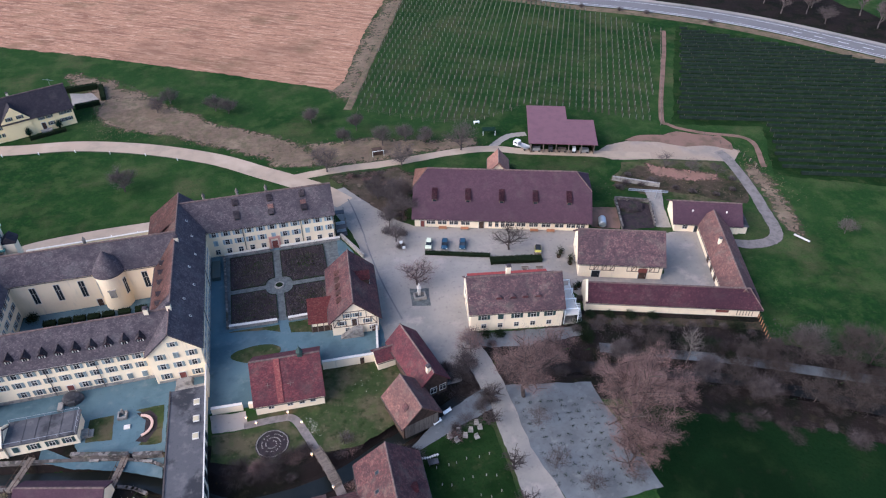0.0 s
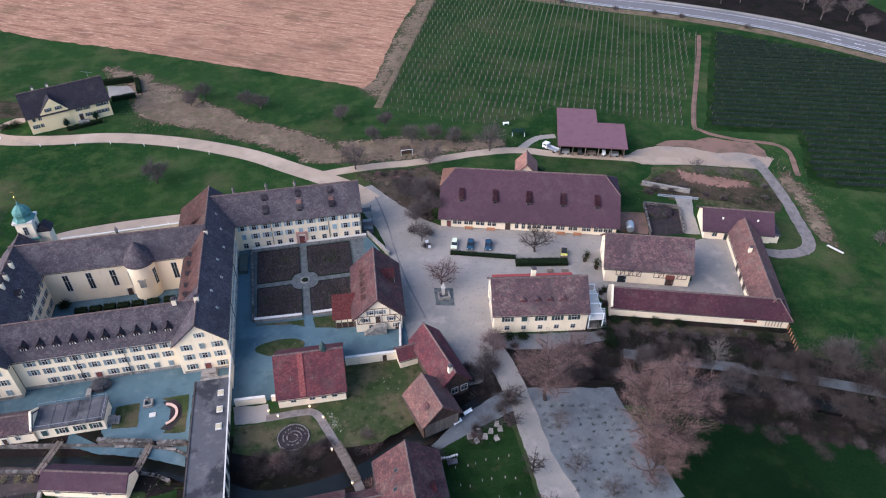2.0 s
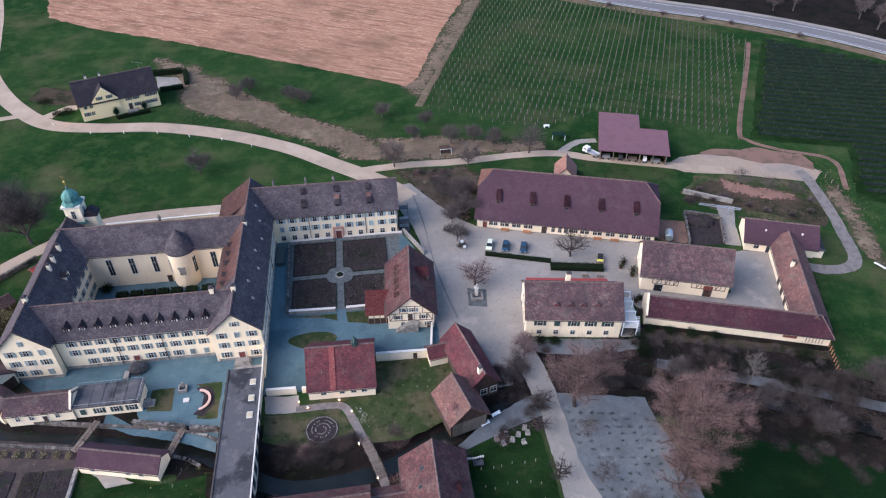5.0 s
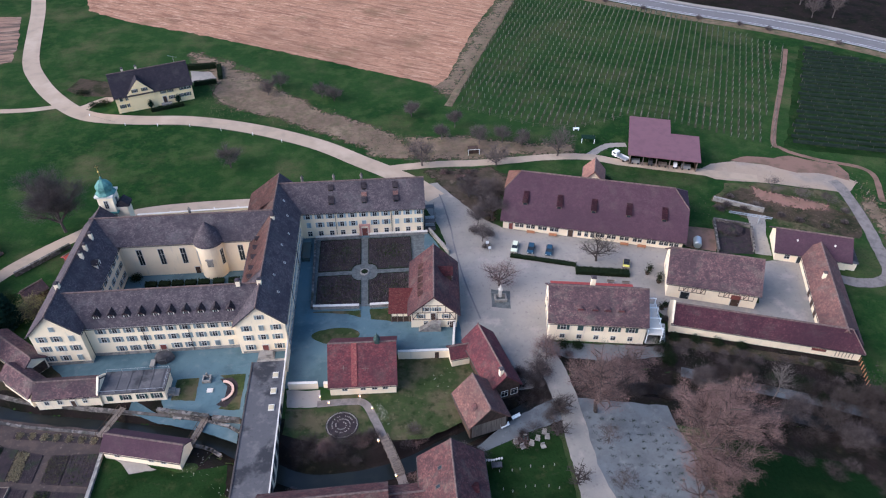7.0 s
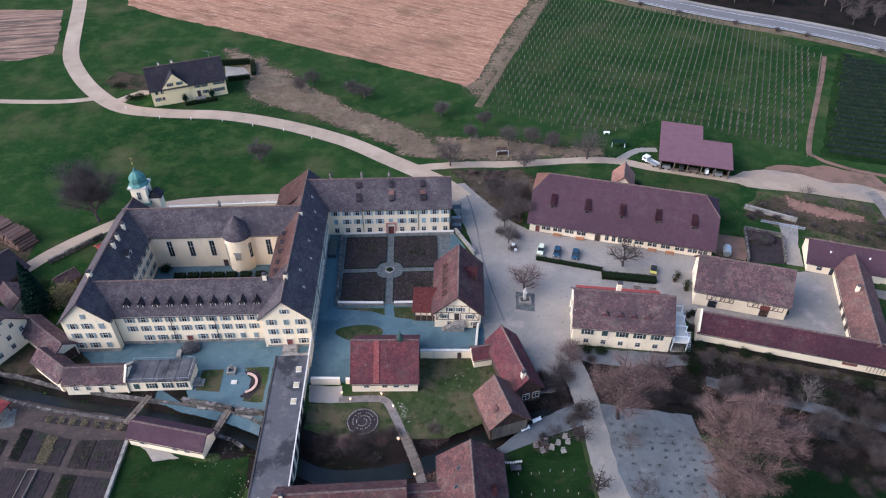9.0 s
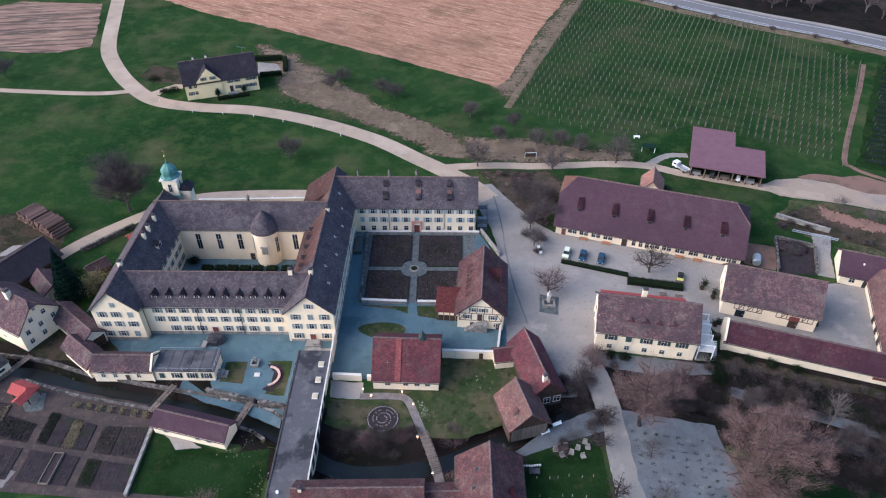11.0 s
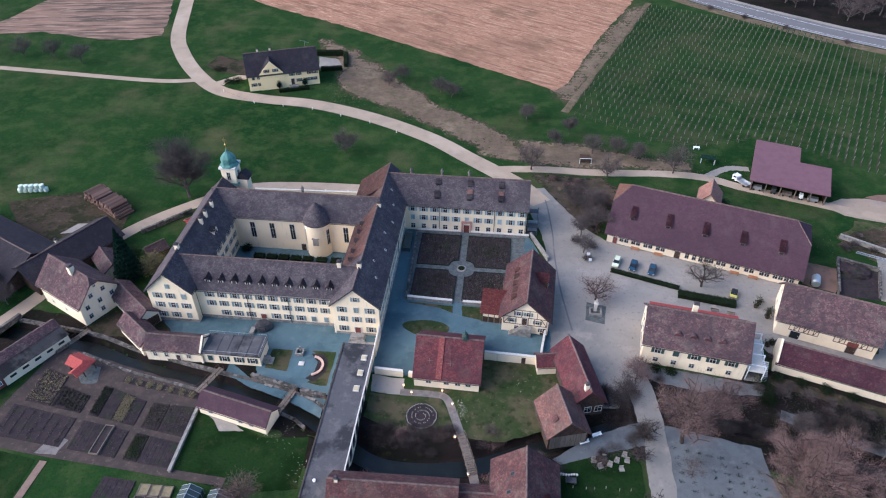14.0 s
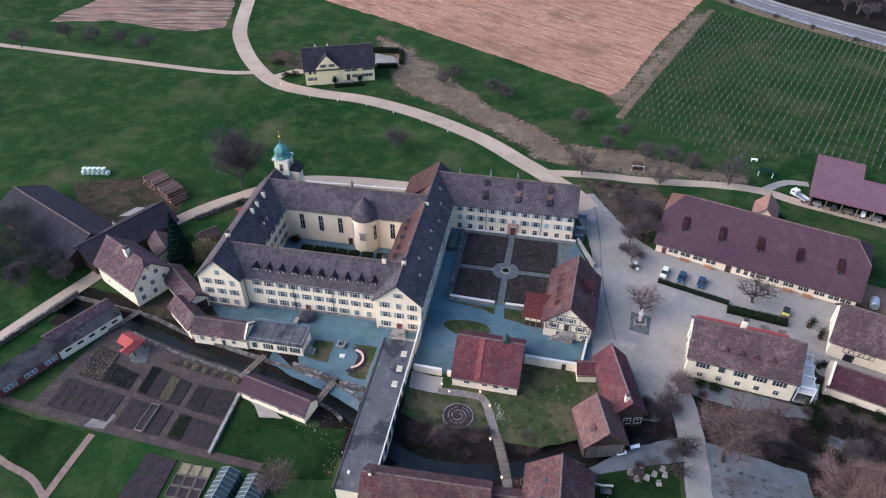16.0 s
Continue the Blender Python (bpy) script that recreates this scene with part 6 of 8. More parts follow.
# white walls round the court
court_wall = low_wall(-1.2, 102.0, 10.4, 101.6, 0.45, 2.4, "tall white plastered court wall", WHITE)
part("door", boxes((2.35, 3.25, -0.29, -0.2, 0, 1.95)), WOOD, court_wall, "dark wooden door")
low_wall(10.8, 101.8, 14.6, 101.4, 0.45, 1.6, "low white wall beside the gate house", WHITE)
low_wall(-24.6, 95.5, -18.4, 95.2, 0.45, 1.8, "white wall between passage and chapel", WHITE)
low_wall(-17.2, 95.4, -15.8, 95.2, 0.45, 1.4, "short white wall beside the chapel", WHITE)
low_wall(12.4, 112.0, 11.0, 102.2, 0.3, 1.6, "narrow white wall at the court gate", WHITE)
patch("white_yard", [(-25, 95), (-18, 94.6), (-17.4, 90.2), (-24.6, 90.4)], 0.08, GRAVEL, "pale gravel yard beside the passage", "yard")

# gate house, mill, southern houses
wb = house("gate_house", 18.6, 96.3, 104.8, 14.8, 6.6, 4.0, 7.6, "long house with red-brown tiled roof beside the wall", WOOD, ROOF_RED, over=0.5)
chimney(wb, -6.4, 0.6, 6.6, 8.6, 0.8)
facade(wb, "left", 14.8, 6.6, (-2.2, 0, 2.2), (1.6,), w=1.4, h=1.6, shutters=None)
house_shell(wb, 5.0, 3.8, 2.6, 4.4, WHITE, ROOF_RED, (0, 0), 0.3, m=pose(6.0, 4.6, 0, 0, 0, 84))
mill = house("old_mill", 15.0, 85.3, 105.5, 8.6, 8.0, 3.8, 7.8, "old timber mill with pale orange tiled roof", WOOD, ROOF_PINK, over=0.5, category="mill")
for k in range(7):
    part("board", boxes((-4.46, -4.4, -3.6 + k * 1.05, -2.62 + k * 1.05, 0, 3.6)), WOOD_PALE, mill)
part("tile_patch", boxes((-0.9, 0.5, -0.6, 0.6, 0, 0.05)), ROOF_RUST, mill, "patch of newer red tiles", at=pose(-1.6, 2.2, 6.02, -45))
bh = house("red_roof_house", 7.8, 65.0, 90, 17.0, 11.4, 4.2, 8.8, "house with steep red-brown tiled roof", WHITE, ROOF_RUST, over=0.6)
skylight(bh, 4.4, 2.4, 7.05, -51, 180, 0.6, 0.8)
skylight(bh, 1.0, 3.0, 6.55, -51, 180, 0.6, 0.9)
dormer(bh, 0.5, -4.0, 5.2, 0, 1.8, 1.0, 2.2, 0.5, ROOF_RED)
lb = house("south_range", -15.6, 65.3, 1.4, 22.6, 7, 3.9, 7.2, "long range with red-brown tiled roof", WHITE, ROOF_RUST, over=0.4)
chimney(lb, -10.0, -0.2, 6.4, 7.9, 0.6)
lk = house("link_roof", 0.2, 66.4, 1.8, 8, 5, 3.0, 4.6, "low linking roof between two houses", WHITE, ROOF_RUST, over=0.3)

# miller's house, link and dark barns in the west
wh = house("miller_house", -98.6, 110.6, -27.0, 15.6, 10.0, 6.0, 11.0, "tall white house with brown tiled roof", WHITE, ROOF_MIX, (0, (1.2, 0.8)), 0.6)
for z in (1.6, 4.2):
    for q in (-3.2, 0.0, 3.2):
        window(wh, 7.8, q, z + 0.3, 90, 0.9, 1.2, None)
for q in (-1.6, 1.6):
    window(wh, 7.8, q, 7.0, 90, 0.9, 1.1, None)
window(wh, 7.8, 0, 9.0, 90, 0.5, 0.6, None)
facade(wh, "front", 15.6, 10.0, (-4.0, 1.0), (2.0,), w=0.7, h=0.7, shutters=None)
chimney(wh, 1.4, -0.6, 10, 12.4, 1.2)
li = house("link_house", -84.6, 108.6, -38, 14.5, 5.0, 3.4, 5.4, "low link house with a brown tiled roof", WHITE, ROOF_MIX, over=0.4)
facade(li, "front", 14.5, 5.0, spread(-6, 5, 7), (2.2,), w=0.8, h=0.7, shutters=None)
part("timber_gable", boxes((7.26, 7.34, -2.2, 2.2, 0.2, 2.6)), WOOD, li)
patch("mill_yard", [(-95.5, 103.5), (-88, 110), (-80, 103), (-78, 107.5), (-72, 101), (-77, 97.5), (-84, 100), (-90, 100)], 0.065, SLOPE, "dark trodden yard between miller's house and link", "yard", wob=0.5)
ga = thing("garage", pose(-98.2, 122.8, 0, 0, 0, -44), "small garage with a brown roof beside the road", "garage")
house_shell(ga, 8.4, 4.8, 2.6, 4.2, WHITE, ROOF_MIX, (0, 0), 0.4)
gb = thing("lean_shed", pose(-88.6, 129.5, 0, 0, 0, 50), "small shed with a brown roof", "shed")
house_shell(gb, 5.0, 3.6, 2.2, 3.6, WOOD, ROOF_MIX, (0, 0), 0.3)
gc = thing("red_hut", pose(-83.2, 143.0, 0, 0, 0, 48), "small red hut below the church", "hut")
house_shell(gc, 5.2, 3.0, 2.0, 3.0, WOOD, TILE_RED, (0, 0), 0.3)
d1 = house("dark_barn", -131.0, 126.0, -25, 36, 15, 3.6, 7.2, "old barn with a wide dark tiled roof", WOOD, ROOF_DARK, over=0.6, category="barn")
d2 = house("dark_barn", -109.5, 124.5, 62, 24, 11, 3.6, 6.8, "dark-roofed barn beside the road", WOOD, ROOF_DARK, over=0.6, category="barn")
chimney(d2, -0.4, 3.4, 4.5, 6.0, 0.6)
patch("barn_yard", [(-142, 148), (-128, 153), (-118, 157), (-104, 147), (-103, 139), (-110, 138), (-120, 132), (-134, 139)], 0.07, SLOPE, "brown trampled yard behind the barns", "yard")
patch("barn_apron", [(-119, 135), (-111, 137.5), (-108, 141), (-116, 140)], 0.09, GRAVEL, "pale sandy patch in the yard", "yard")

# farmhouse on the hill
farm = house("farmhouse", -84.5, 233.5, 21.3, 25.7, 12, 6.0, 12.0, "cream farmhouse with dark tiled roof and green shutters", FARM_PLASTER, ROOF_DARK, over=0.5)
facade(farm, "front", 25.7, 12, (-11.0, -8.6, -6.2, -3.0, 3.0, 5.4, 9.5, 11.4), (4.9,), w=0.9, h=1.1, shutters=SHUTTER_GREEN)
facade(farm, "front", 25.7, 12, (-11.0, -8.6, -6.2, -3.0, 5.4, 9.0, 11.0), (2.4,), w=0.9, h=1.2, shutters=SHUTTER_GREEN)
door(farm, 3.0, -6, 0, 1.2, 2.3, WOOD, 0.9)
part("stoop", boxes((1.4, 4.8, -7.6, -6.0, 0, 0.9)), STONE, farm)
gd = part("gable_dormer", wall_bm(4.8, 8.6, 6.2, 10.9), FARM_PLASTER, farm, at=pose(-4.4, -3.9, 0, 0, 0, 90))
part("roof", roof_bm(4.4, 8.6, 6.25, 10.95, over=0.05, thick=0.14), ROOF_DARK, gd)
for q in (-1.6, 1.6):
    window(farm, -4.4 + q, -6.32, 7.3, 0, 0.9, 1.1, SHUTTER_GREEN)
for px in (-10.0, 3.0, 6.0, 9.0):
    skylight(farm, px, -4.6, 7.5, -46, 0, 1.2, 0.6)
for px in (-8, -3.5):
    chimney(farm, px, 0.8, 11, 13, 0.7)
bm = bmesh.new()
bar(bm, (9.5, 1, 11.5), (9.5, 1, 14.5), 0.05)
bar(bm, (7.8, 1, 14.6), (11.0, 1, 13.4), 0.05)
part("aerial", bm, METAL, farm, "roof aerial")
for q in (-2.2, 7.2):
    shrub(*(farm.matrix_basis @ Vector((q, -6.8, 0))).xy, 3.4, 0.9, "green climber at the farmhouse wall", HEDGE, 7, 300, leaf=FIR)
patch("farm_terrace", [(-76.4, 256.2), (-68.9, 254.8), (-65.1, 248.9), (-70, 244.5), (-74, 246.5)], 0.09, GRAVEL, "pale paved terrace beside the farmhouse", "yard")
patch("farm_drive", [(-110.5, 229), (-103, 236.4), (-98.4, 236.0), (-99.4, 232.6), (-104, 232), (-106, 227)], 0.10, ROAD, "short pale drive to the farmhouse", "path")
patch("farm_garden", [(-100, 236.6), (-97, 246), (-117, 253), (-119, 243), (-111, 237.5)], 0.08, SLOPE, "brown vegetable patch beside the farmhouse", "garden")
for i, (hx, hy, hl) in enumerate(((-112, 239.5, 4), (-101.5, 230.5, 3.5), (-104.5, 229, 3))):
    shrub(hx, hy, 1.8, hl * 0.6, "dark evergreen shrub near the drive", HEDGE, 20 + i, 260, leaf=HEDGE)
hedge(-63.6, 247.5, -66.0, 259.0, 1.6, 1.6, "reddish brown clipped hedge beside the terrace", 15)
hedge(-72.6, 243.2, -64.5, 245.2, 1.6, 1.6, "reddish brown clipped hedge at the terrace", 5)
hedge(-78, 257.5, -67, 258.5, 1.8, 2.0, "dark hedge behind the terrace", 6)
hedge(-83.5, 223.6, -73.0, 227.6, 1.0, 1.2, "low hedge in front of the farmhouse", 7)

# ---- the square ----
def car(x, y, turn, paint, label, top=None, long=1.0):
    """A small hatchback: body, glazed cabin, four wheels, lamps."""
    c = thing("car", pose(x, y, 0.07, 0, 0, turn), label, "car", "parked cars")
    prof = [(-2.05, 0.35), (-2.1, 0.75), (-1.95, 0.95), (-0.85, 1.0), (1.3, 1.0), (1.95, 0.92), (2.05, 0.6), (2.0, 0.32)]
    bm = bmesh.new()
    a = [bm.verts.new((px, -0.84, pz)) for px, pz in prof]
    b = [bm.verts.new((px, 0.84, pz)) for px, pz in prof]
    bm.faces.new(a)
    bm.faces.new(b[::-1])
    for i in range(len(prof)):
        j = (i + 1) % len(prof)
        bm.faces.new((a[j], a[i], b[i], b[j]))
    bmesh.ops.recalc_face_normals(bm, faces=bm.faces)
    bmesh.ops.bevel(bm, geom=bm.edges[:], offset=0.07, segments=2, affect="EDGES")
    part("body", bm, paint, c)
    bm = bmesh.new()
    lo = [bm.verts.new(p) for p in ((-1.15, -0.78, 0.98), (1.75, -0.78, 0.98), (1.75, 0.78, 0.98), (-1.15, 0.78, 0.98))]
    hi = [bm.verts.new(p) for p in ((-0.35, -0.62, 1.45), (1.4, -0.62, 1.45), (1.4, 0.62, 1.45), (-0.35, 0.62, 1.45))]
    bm.faces.new(hi)
    for i in range(4):
        j = (i + 1) % 4
        bm.faces.new((lo[i], lo[j], hi[j], hi[i]))
    part("glazing", bm, GLASS, c)
    part("roof", boxes((-0.38, 1.42, -0.63, 0.63, 1.45, 1.5)), top or paint, c)
    for px in (-1.3, 1.3):
        for py in (-0.8, 0.8):
            bm = bmesh.new()
            lathe(bm, [(0.31, -0.1), (0.33, 0.0), (0.31, 0.1)], 14)
            w = part("wheel", bm, RUBBER, c, at=pose(px, py, 0.32, 90))
            bm = bmesh.new()
            lathe(bm, [(0.18, -0.12), (0.18, 0.12)], 10)
            part("rim", bm, METAL, w)
    for py in (-0.6, 0.6):
        part("headlight", boxes((-2.1, -2.0, py - 0.15, py + 0.15, 0.68, 0.82)), WHITE_PAINT, c)
        part("tail_light", boxes((1.98, 2.06, py - 0.12, py + 0.12, 0.68, 0.85)), DOOR_RED, c)
    c.scale.x = long
    return c


CAR_YELLOW = surface("yellow_car_paint", (0.55, 0.50, 0.10), rough=0.25)
CAR_GREEN = surface("pale_lime_car_paint", (0.66, 0.68, 0.50), rough=0.25)
car(31.0, 138.0, 72, CAR_GREEN, "pale lime hatchback parked before the barn")
car(35.1, 136.9, 72, CAR_BLUE, "dark blue hatchback parked before the barn")
car(39.7, 135.7, 72, CAR_BLUE, "dark blue hatchback parked near the hedge")
car(58.4, 128.6, 70, CAR_YELLOW, "short yellow car with a dark roof beside the hedge", RUBBER, 0.68)
tr = thing("pickup_truck", pose(71.6, 179.6, 0.06, 0, 0, -54), "white pickup truck with a flat bed", "truck")
part("cab", boxes((-2.6, -0.9, -0.95, 0.95, 0.5, 2.0)), CAR_WHITE, tr)
part("windscreen", boxes((-2.2, -1.2, -0.97, 0.97, 1.35, 1.85)), GLASS, tr)
part("bed", boxes((-0.8, 2.9, -1.05, 1.05, 0.7, 0.9)), METAL, tr)
for sy in (-1.05, 1.0):
    part("side_board", boxes((-0.8, 2.9, sy, sy + 0.05, 0.9, 1.25)), METAL, tr)
for px in (-1.8, 1.9):
    for py in (-0.9, 0.9):
        bm = bmesh.new()
        lathe(bm, [(0.36, -0.12), (0.38, 0), (0.36, 0.12)], 14)
        part("wheel", bm, RUBBER, tr, at=pose(px, py, 0.38, 90))
hedge(29.2, 134.9, 45.6, 129.6, 1.2, 0.9, "low clipped hedge between the parking rows", 11)
hedge(44.8, 127.4, 58.2, 125.0, 2.2, 1.2, "broad dark hedge behind the inn", 12)
patch("monument_plot", [(22.6, 122.6), (27.2, 121.6), (26.4, 115.6), (21.8, 116.4)], 0.10, PLOT, "square cobbled plot round the monument", "yard")
mon = thing("stone_monument", pose(24.3, 119.0, 0.1), "pale stone fountain monument on the square", "monument")
part("basin", ring_bm(2.2, 1.6, 0.35, -0.8, 0.0), STONE, mon, at=pose(0, 0, 0, -90))
part("pillar", boxes((-0.35, 0.35, 0.6, 1.3, 0, 2.2), (-0.5, 0.5, 0.45, 1.45, 2.2, 2.4)), FRAME, mon)
bm = bmesh.new()
lathe(bm, [(0.3, 2.4), (0.22, 2.9), (0.28, 3.2), (0.05, 3.7)], 10, (0, 0.95))
part("vase", bm, FRAME, mon)
for k, (bx, by, ba) in enumerate(((57.6, 126.8, -15), (52.6, 122.4, -10), (56.2, 121.6, -12))):
    b = thing("park_bench", pose(bx, by, 0.07, 0, 0, ba), "pale wooden bench behind the inn", "bench", "benches behind the inn")
    for q in range(3):
        part("slat", boxes((-0.9, 0.9, -0.25 + q * 0.17, -0.1 + q * 0.17, 0.42, 0.47)), WOOD_PALE, b)
    part("backrest", boxes((-0.9, 0.9, 0.27, 0.32, 0.5, 0.9)), WOOD_PALE, b)
    for sx in (-0.7, 0.7):
        part("leg", boxes((sx - 0.05, sx + 0.05, -0.2, 0.25, 0, 0.42)), METAL, b)


def sign(x, y, h, mat, label):
    s = thing("street_sign", pose(x, y, 0), label, "sign")
    part("post", boxes((-0.04, 0.04, -0.04, 0.04, 0, h)), METAL, s)
    part("panel", boxes((-0.4, 0.4, -0.06, -0.03, h - 0.7, h + 0.2)), mat, s)


sign(23.6, 138.4, 2.6, WHITE_PAINT, "white sign on a post beside the shrubs")
sign(24.0, 136.6, 2.2, WHITE_PAINT, "small white sign on a post")
frame_goal = thing("football_goal", pose(25.8, 185.6, 0, 0, 0, 2), "white football goal in the orchard", "goal")
bm = bmesh.new()
for p, q in (((-1.8, 0, 0), (-1.8, 0, 2)), ((-1.8, 0, 2), (1.8, 0, 2)), ((1.8, 0, 2), (1.8, 0, 0))):
    bar(bm, p, q, 0.08)
part("goal_frame", bm, WHITE_PAINT, frame_goal)
part("hut_behind", boxes((-1.6, 1.6, 0.8, 3.0, 0, 1.7)), WOOD, frame_goal)
gs2 = thing("green_shelter", pose(64.0, 190.6, 0, 0, 0, -12), "small green shelter at the vineyard", "shelter")
part("roof", boxes((-2.2, 2.2, -1.2, 1.2, 1.8, 1.95)), FIR, gs2)
for sx in (-2, 2):
    part("post", boxes((sx - 0.1, sx + 0.1, -1.1, -0.9, 0, 1.8)), WHITE_PAINT, gs2)
tbl = thing("white_table", pose(62.0, 198.4, 0), "white table at the vineyard's edge", "table")
part("top", boxes((-1.0, 1.0, -0.5, 0.5, 0.7, 0.8)), WHITE_PAINT, tbl)
for sx in (-0.8, 0.8):
    part("leg", boxes((sx - 0.06, sx + 0.06, -0.4, 0.4, 0, 0.7)), WHITE_PAINT, tbl)

# farm yard behind the timbered barn
patch("manure_yard", [(84.5, 131.2), (93.2, 130.4), (97.0, 141.0), (88.5, 145.2)], 0.09, SOIL, "dark wet manure yard", "yard")
patch("sand_yard", [(76.5, 134.8), (84.0, 132.0), (87.6, 141.6), (80.0, 143.6)], 0.09, RED_EARTH, "sandy paddock beside the barn", "yard")
patch("farm_lane", [(93.6, 130.6), (97.6, 129.0), (100.5, 139), (104.0, 146.5), (99.0, 148.0), (97.4, 141)], 0.085, GRAVEL, "pale farm lane", "path")
low_wall(84.2, 131.8, 88.2, 145.2, 0.35, 1.1, "concrete wall of the yard", OLD_STONE, OLD_STONE)
low_wall(88.2, 145.2, 97.2, 141.6, 0.35, 1.1, "concrete wall of the yard", OLD_STONE, OLD_STONE)
low_wall(93.6, 131.0, 97.0, 140.8, 0.35, 1.1, "concrete wall of the yard", OLD_STONE, OLD_STONE)
bm = bmesh.new()
bmesh.ops.create_icosphere(bm, subdivisions=4, radius=1.0, matrix=pose(91.0, 140.6, 0.1, 0, 0, -20) @ Matrix.Diagonal((4.2, 2.6, 1.5, 1)))
for v in bm.verts:
    v.co += noise.noise_vector(v.co * 0.9) * 0.7
tagged(part("dung_mound", bm, SOIL), "brown straw manure heap against the wall", "heap")
tank = thing("water_tank", pose(79.4, 134.8, 0.1, 0, 0, 70), "pale green cylindrical tank on wheels", "tank")
bm = bmesh.new()
lathe(bm, [(0.9, -1.6), (1.05, -1.3), (1.05, 1.3), (0.9, 1.6)], 16)
part("barrel", bm, METAL, tank, at=pose(0, 0, 1.4, 0, 90))
for py in (-0.9, 0.9):
    bm = bmesh.new()
    lathe(bm, [(0.45, -0.15), (0.45, 0.15)], 14)
    part("wheel", bm, RUBBER, tank, at=pose(0, py, 0.45, 90))
conv = thing("hay_conveyor", pose(98.6, 144.4, 0, 0, 0, -42), "grey metal conveyor on a frame", "conveyor")
bm = bmesh.new()
bar(bm, (-6, -0.4, 0.6), (5, -0.4, 3.2), 0.12)
bar(bm, (-6, 0.4, 0.6), (5, 0.4, 3.2), 0.12)
for i in range(12):
    f = i / 11
    bar(bm, (-6 + 11 * f, -0.4, 0.6 + 2.6 * f), (-6 + 11 * f, 0.4, 0.6 + 2.6 * f), 0.07)
bar(bm, (2, -0.6, 0), (2, -0.4, 2.5), 0.08)
bar(bm, (2, 0.6, 0), (2, 0.4, 2.5), 0.08)
part("frame", bm, METAL, conv)
low_wall(104.0, 148.0, 92.0, 155.0, 0.5, 1.3, "rough stone wall below the slope", STONE, STONE)
for i, (px, py) in enumerate(((62.2, 112.4), (63.4, 113.0), (64.6, 121.6), (65.4, 123.2), (62.8, 125.0), (64.0, 126.6))):
    pl = thing("plant_tub", pose(px, py, 0.07), "dark planted tub beside the barn", "plant tub", "tubs")
    bm = bmesh.new()
    lathe(bm, [(0.45, 0), (0.6, 0.6), (0.55, 0.6)], 12)
    part("tub", bm, WOOD, pl)
    rn = np.random.default_rng(i)
    tagged(share("foliage", leaves_mesh("foliage", rn.normal(0, 0.4, (160, 3)) + (0, 0, 1.1), 0.14, HEDGE, i), pl, Matrix()), kind="stuff")

# ---- chapel garden ----
patch("chapel_lawn", [(-1.7, 101.8), (14.6, 101.4), (17.4, 92), (11.6, 84.2), (4, 80.8), (-3.0, 80.6), (-6.6, 86), (-8.2, 91.6), (-15.6, 92.0), (-15.6, 93.4), (-1.7, 93)], 0.08, LAWN, "patchy lawn behind the court wall", "lawn")
patch("spiral_lawn", [(-24.8, 90.0), (-9.6, 90.0), (-7.2, 86.0), (-6.4, 83.2), (-11, 80.6), (-18, 81), (-24.8, 84)], 0.08, LAWN, "lawn round the stone spiral", "lawn")
sp = thing("stone_spiral", pose(-13.1, 85.2, 0.08), "spiral labyrinth of small pale stones", "labyrinth")
bm = bmesh.new()
lathe(bm, [(3.35, 0), (3.35, 0.06)], 32)
part("ground_disc", bm, SOIL, sp)
stone_me = None
for i in range(150):
    ring = i < 74
    b = i / 74 * math.tau if ring else (i - 74) / 76 * math.tau * 2.2
    r = 3.05 + random.uniform(-0.06, 0.06) if ring else 2.4 - 1.7 * (i - 74) / 76
    m = pose(math.cos(b) * r, math.sin(b) * r, 0.06, 0, 0, math.degrees(b) + random.uniform(-20, 20))
    if not ring and random.random() < 0.35:
        continue
    if stone_me is None:
        o = part("stone", boxes((-0.10, 0.10, -0.07, 0.07, 0, 0.15)), STONE, sp, at=m)
        stone_me = o.data
    else:
        share("stone", stone_me, sp, m)
ribbon("garden_footpath", [(-18.4, 90.9), (-12, 91.0), (-8.6, 90.3), (-6.5, 86.0), (-4.6, 81.0)], 1.7, 0.11, FOOTPATH, "narrow pale footpath", "path")
ribbon("garden_footpath_south", [(-1.9, 73.4), (-1.0, 70), (-0.4, 68)], 1.8, 0.11, FOOTPATH, "narrow pale footpath", "path")
fb = thing("arched_footbridge", pose(-3.3, 77.3, 0, 0, 0, 109), "weathered wooden footbridge over the stream", "bridge")
n = 22
for k in range(n):
    f = k / (n - 1)
    part("plank", boxes((-0.2, 0.2, -0.85, 0.85, 0, 0.08)), WOOD_PALE, fb, at=pose(4.6 - 9.2 * f, 0, 0.1 + 0.5 * math.sin(math.pi * f), 0, math.degrees(-0.17 * math.cos(math.pi * f)), 0))
for sy in (-0.82, 0.82):
    bm = bmesh.new()
    q = [(4.6 - 9.2 * i / 8, sy, 1.1 + 0.5 * math.sin(math.pi * i / 8)) for i in range(9)]
    for a, b in zip(q, q[1:]):
        bar(bm, a, b, 0.06)
    part("handrail", bm, WOOD_PALE, fb)
    for p in q[::2]:
        part("post", boxes((p[0] - 0.06, p[0] + 0.06, sy - 0.06, sy + 0.06, -0.2, p[2])), WOOD_PALE, fb)
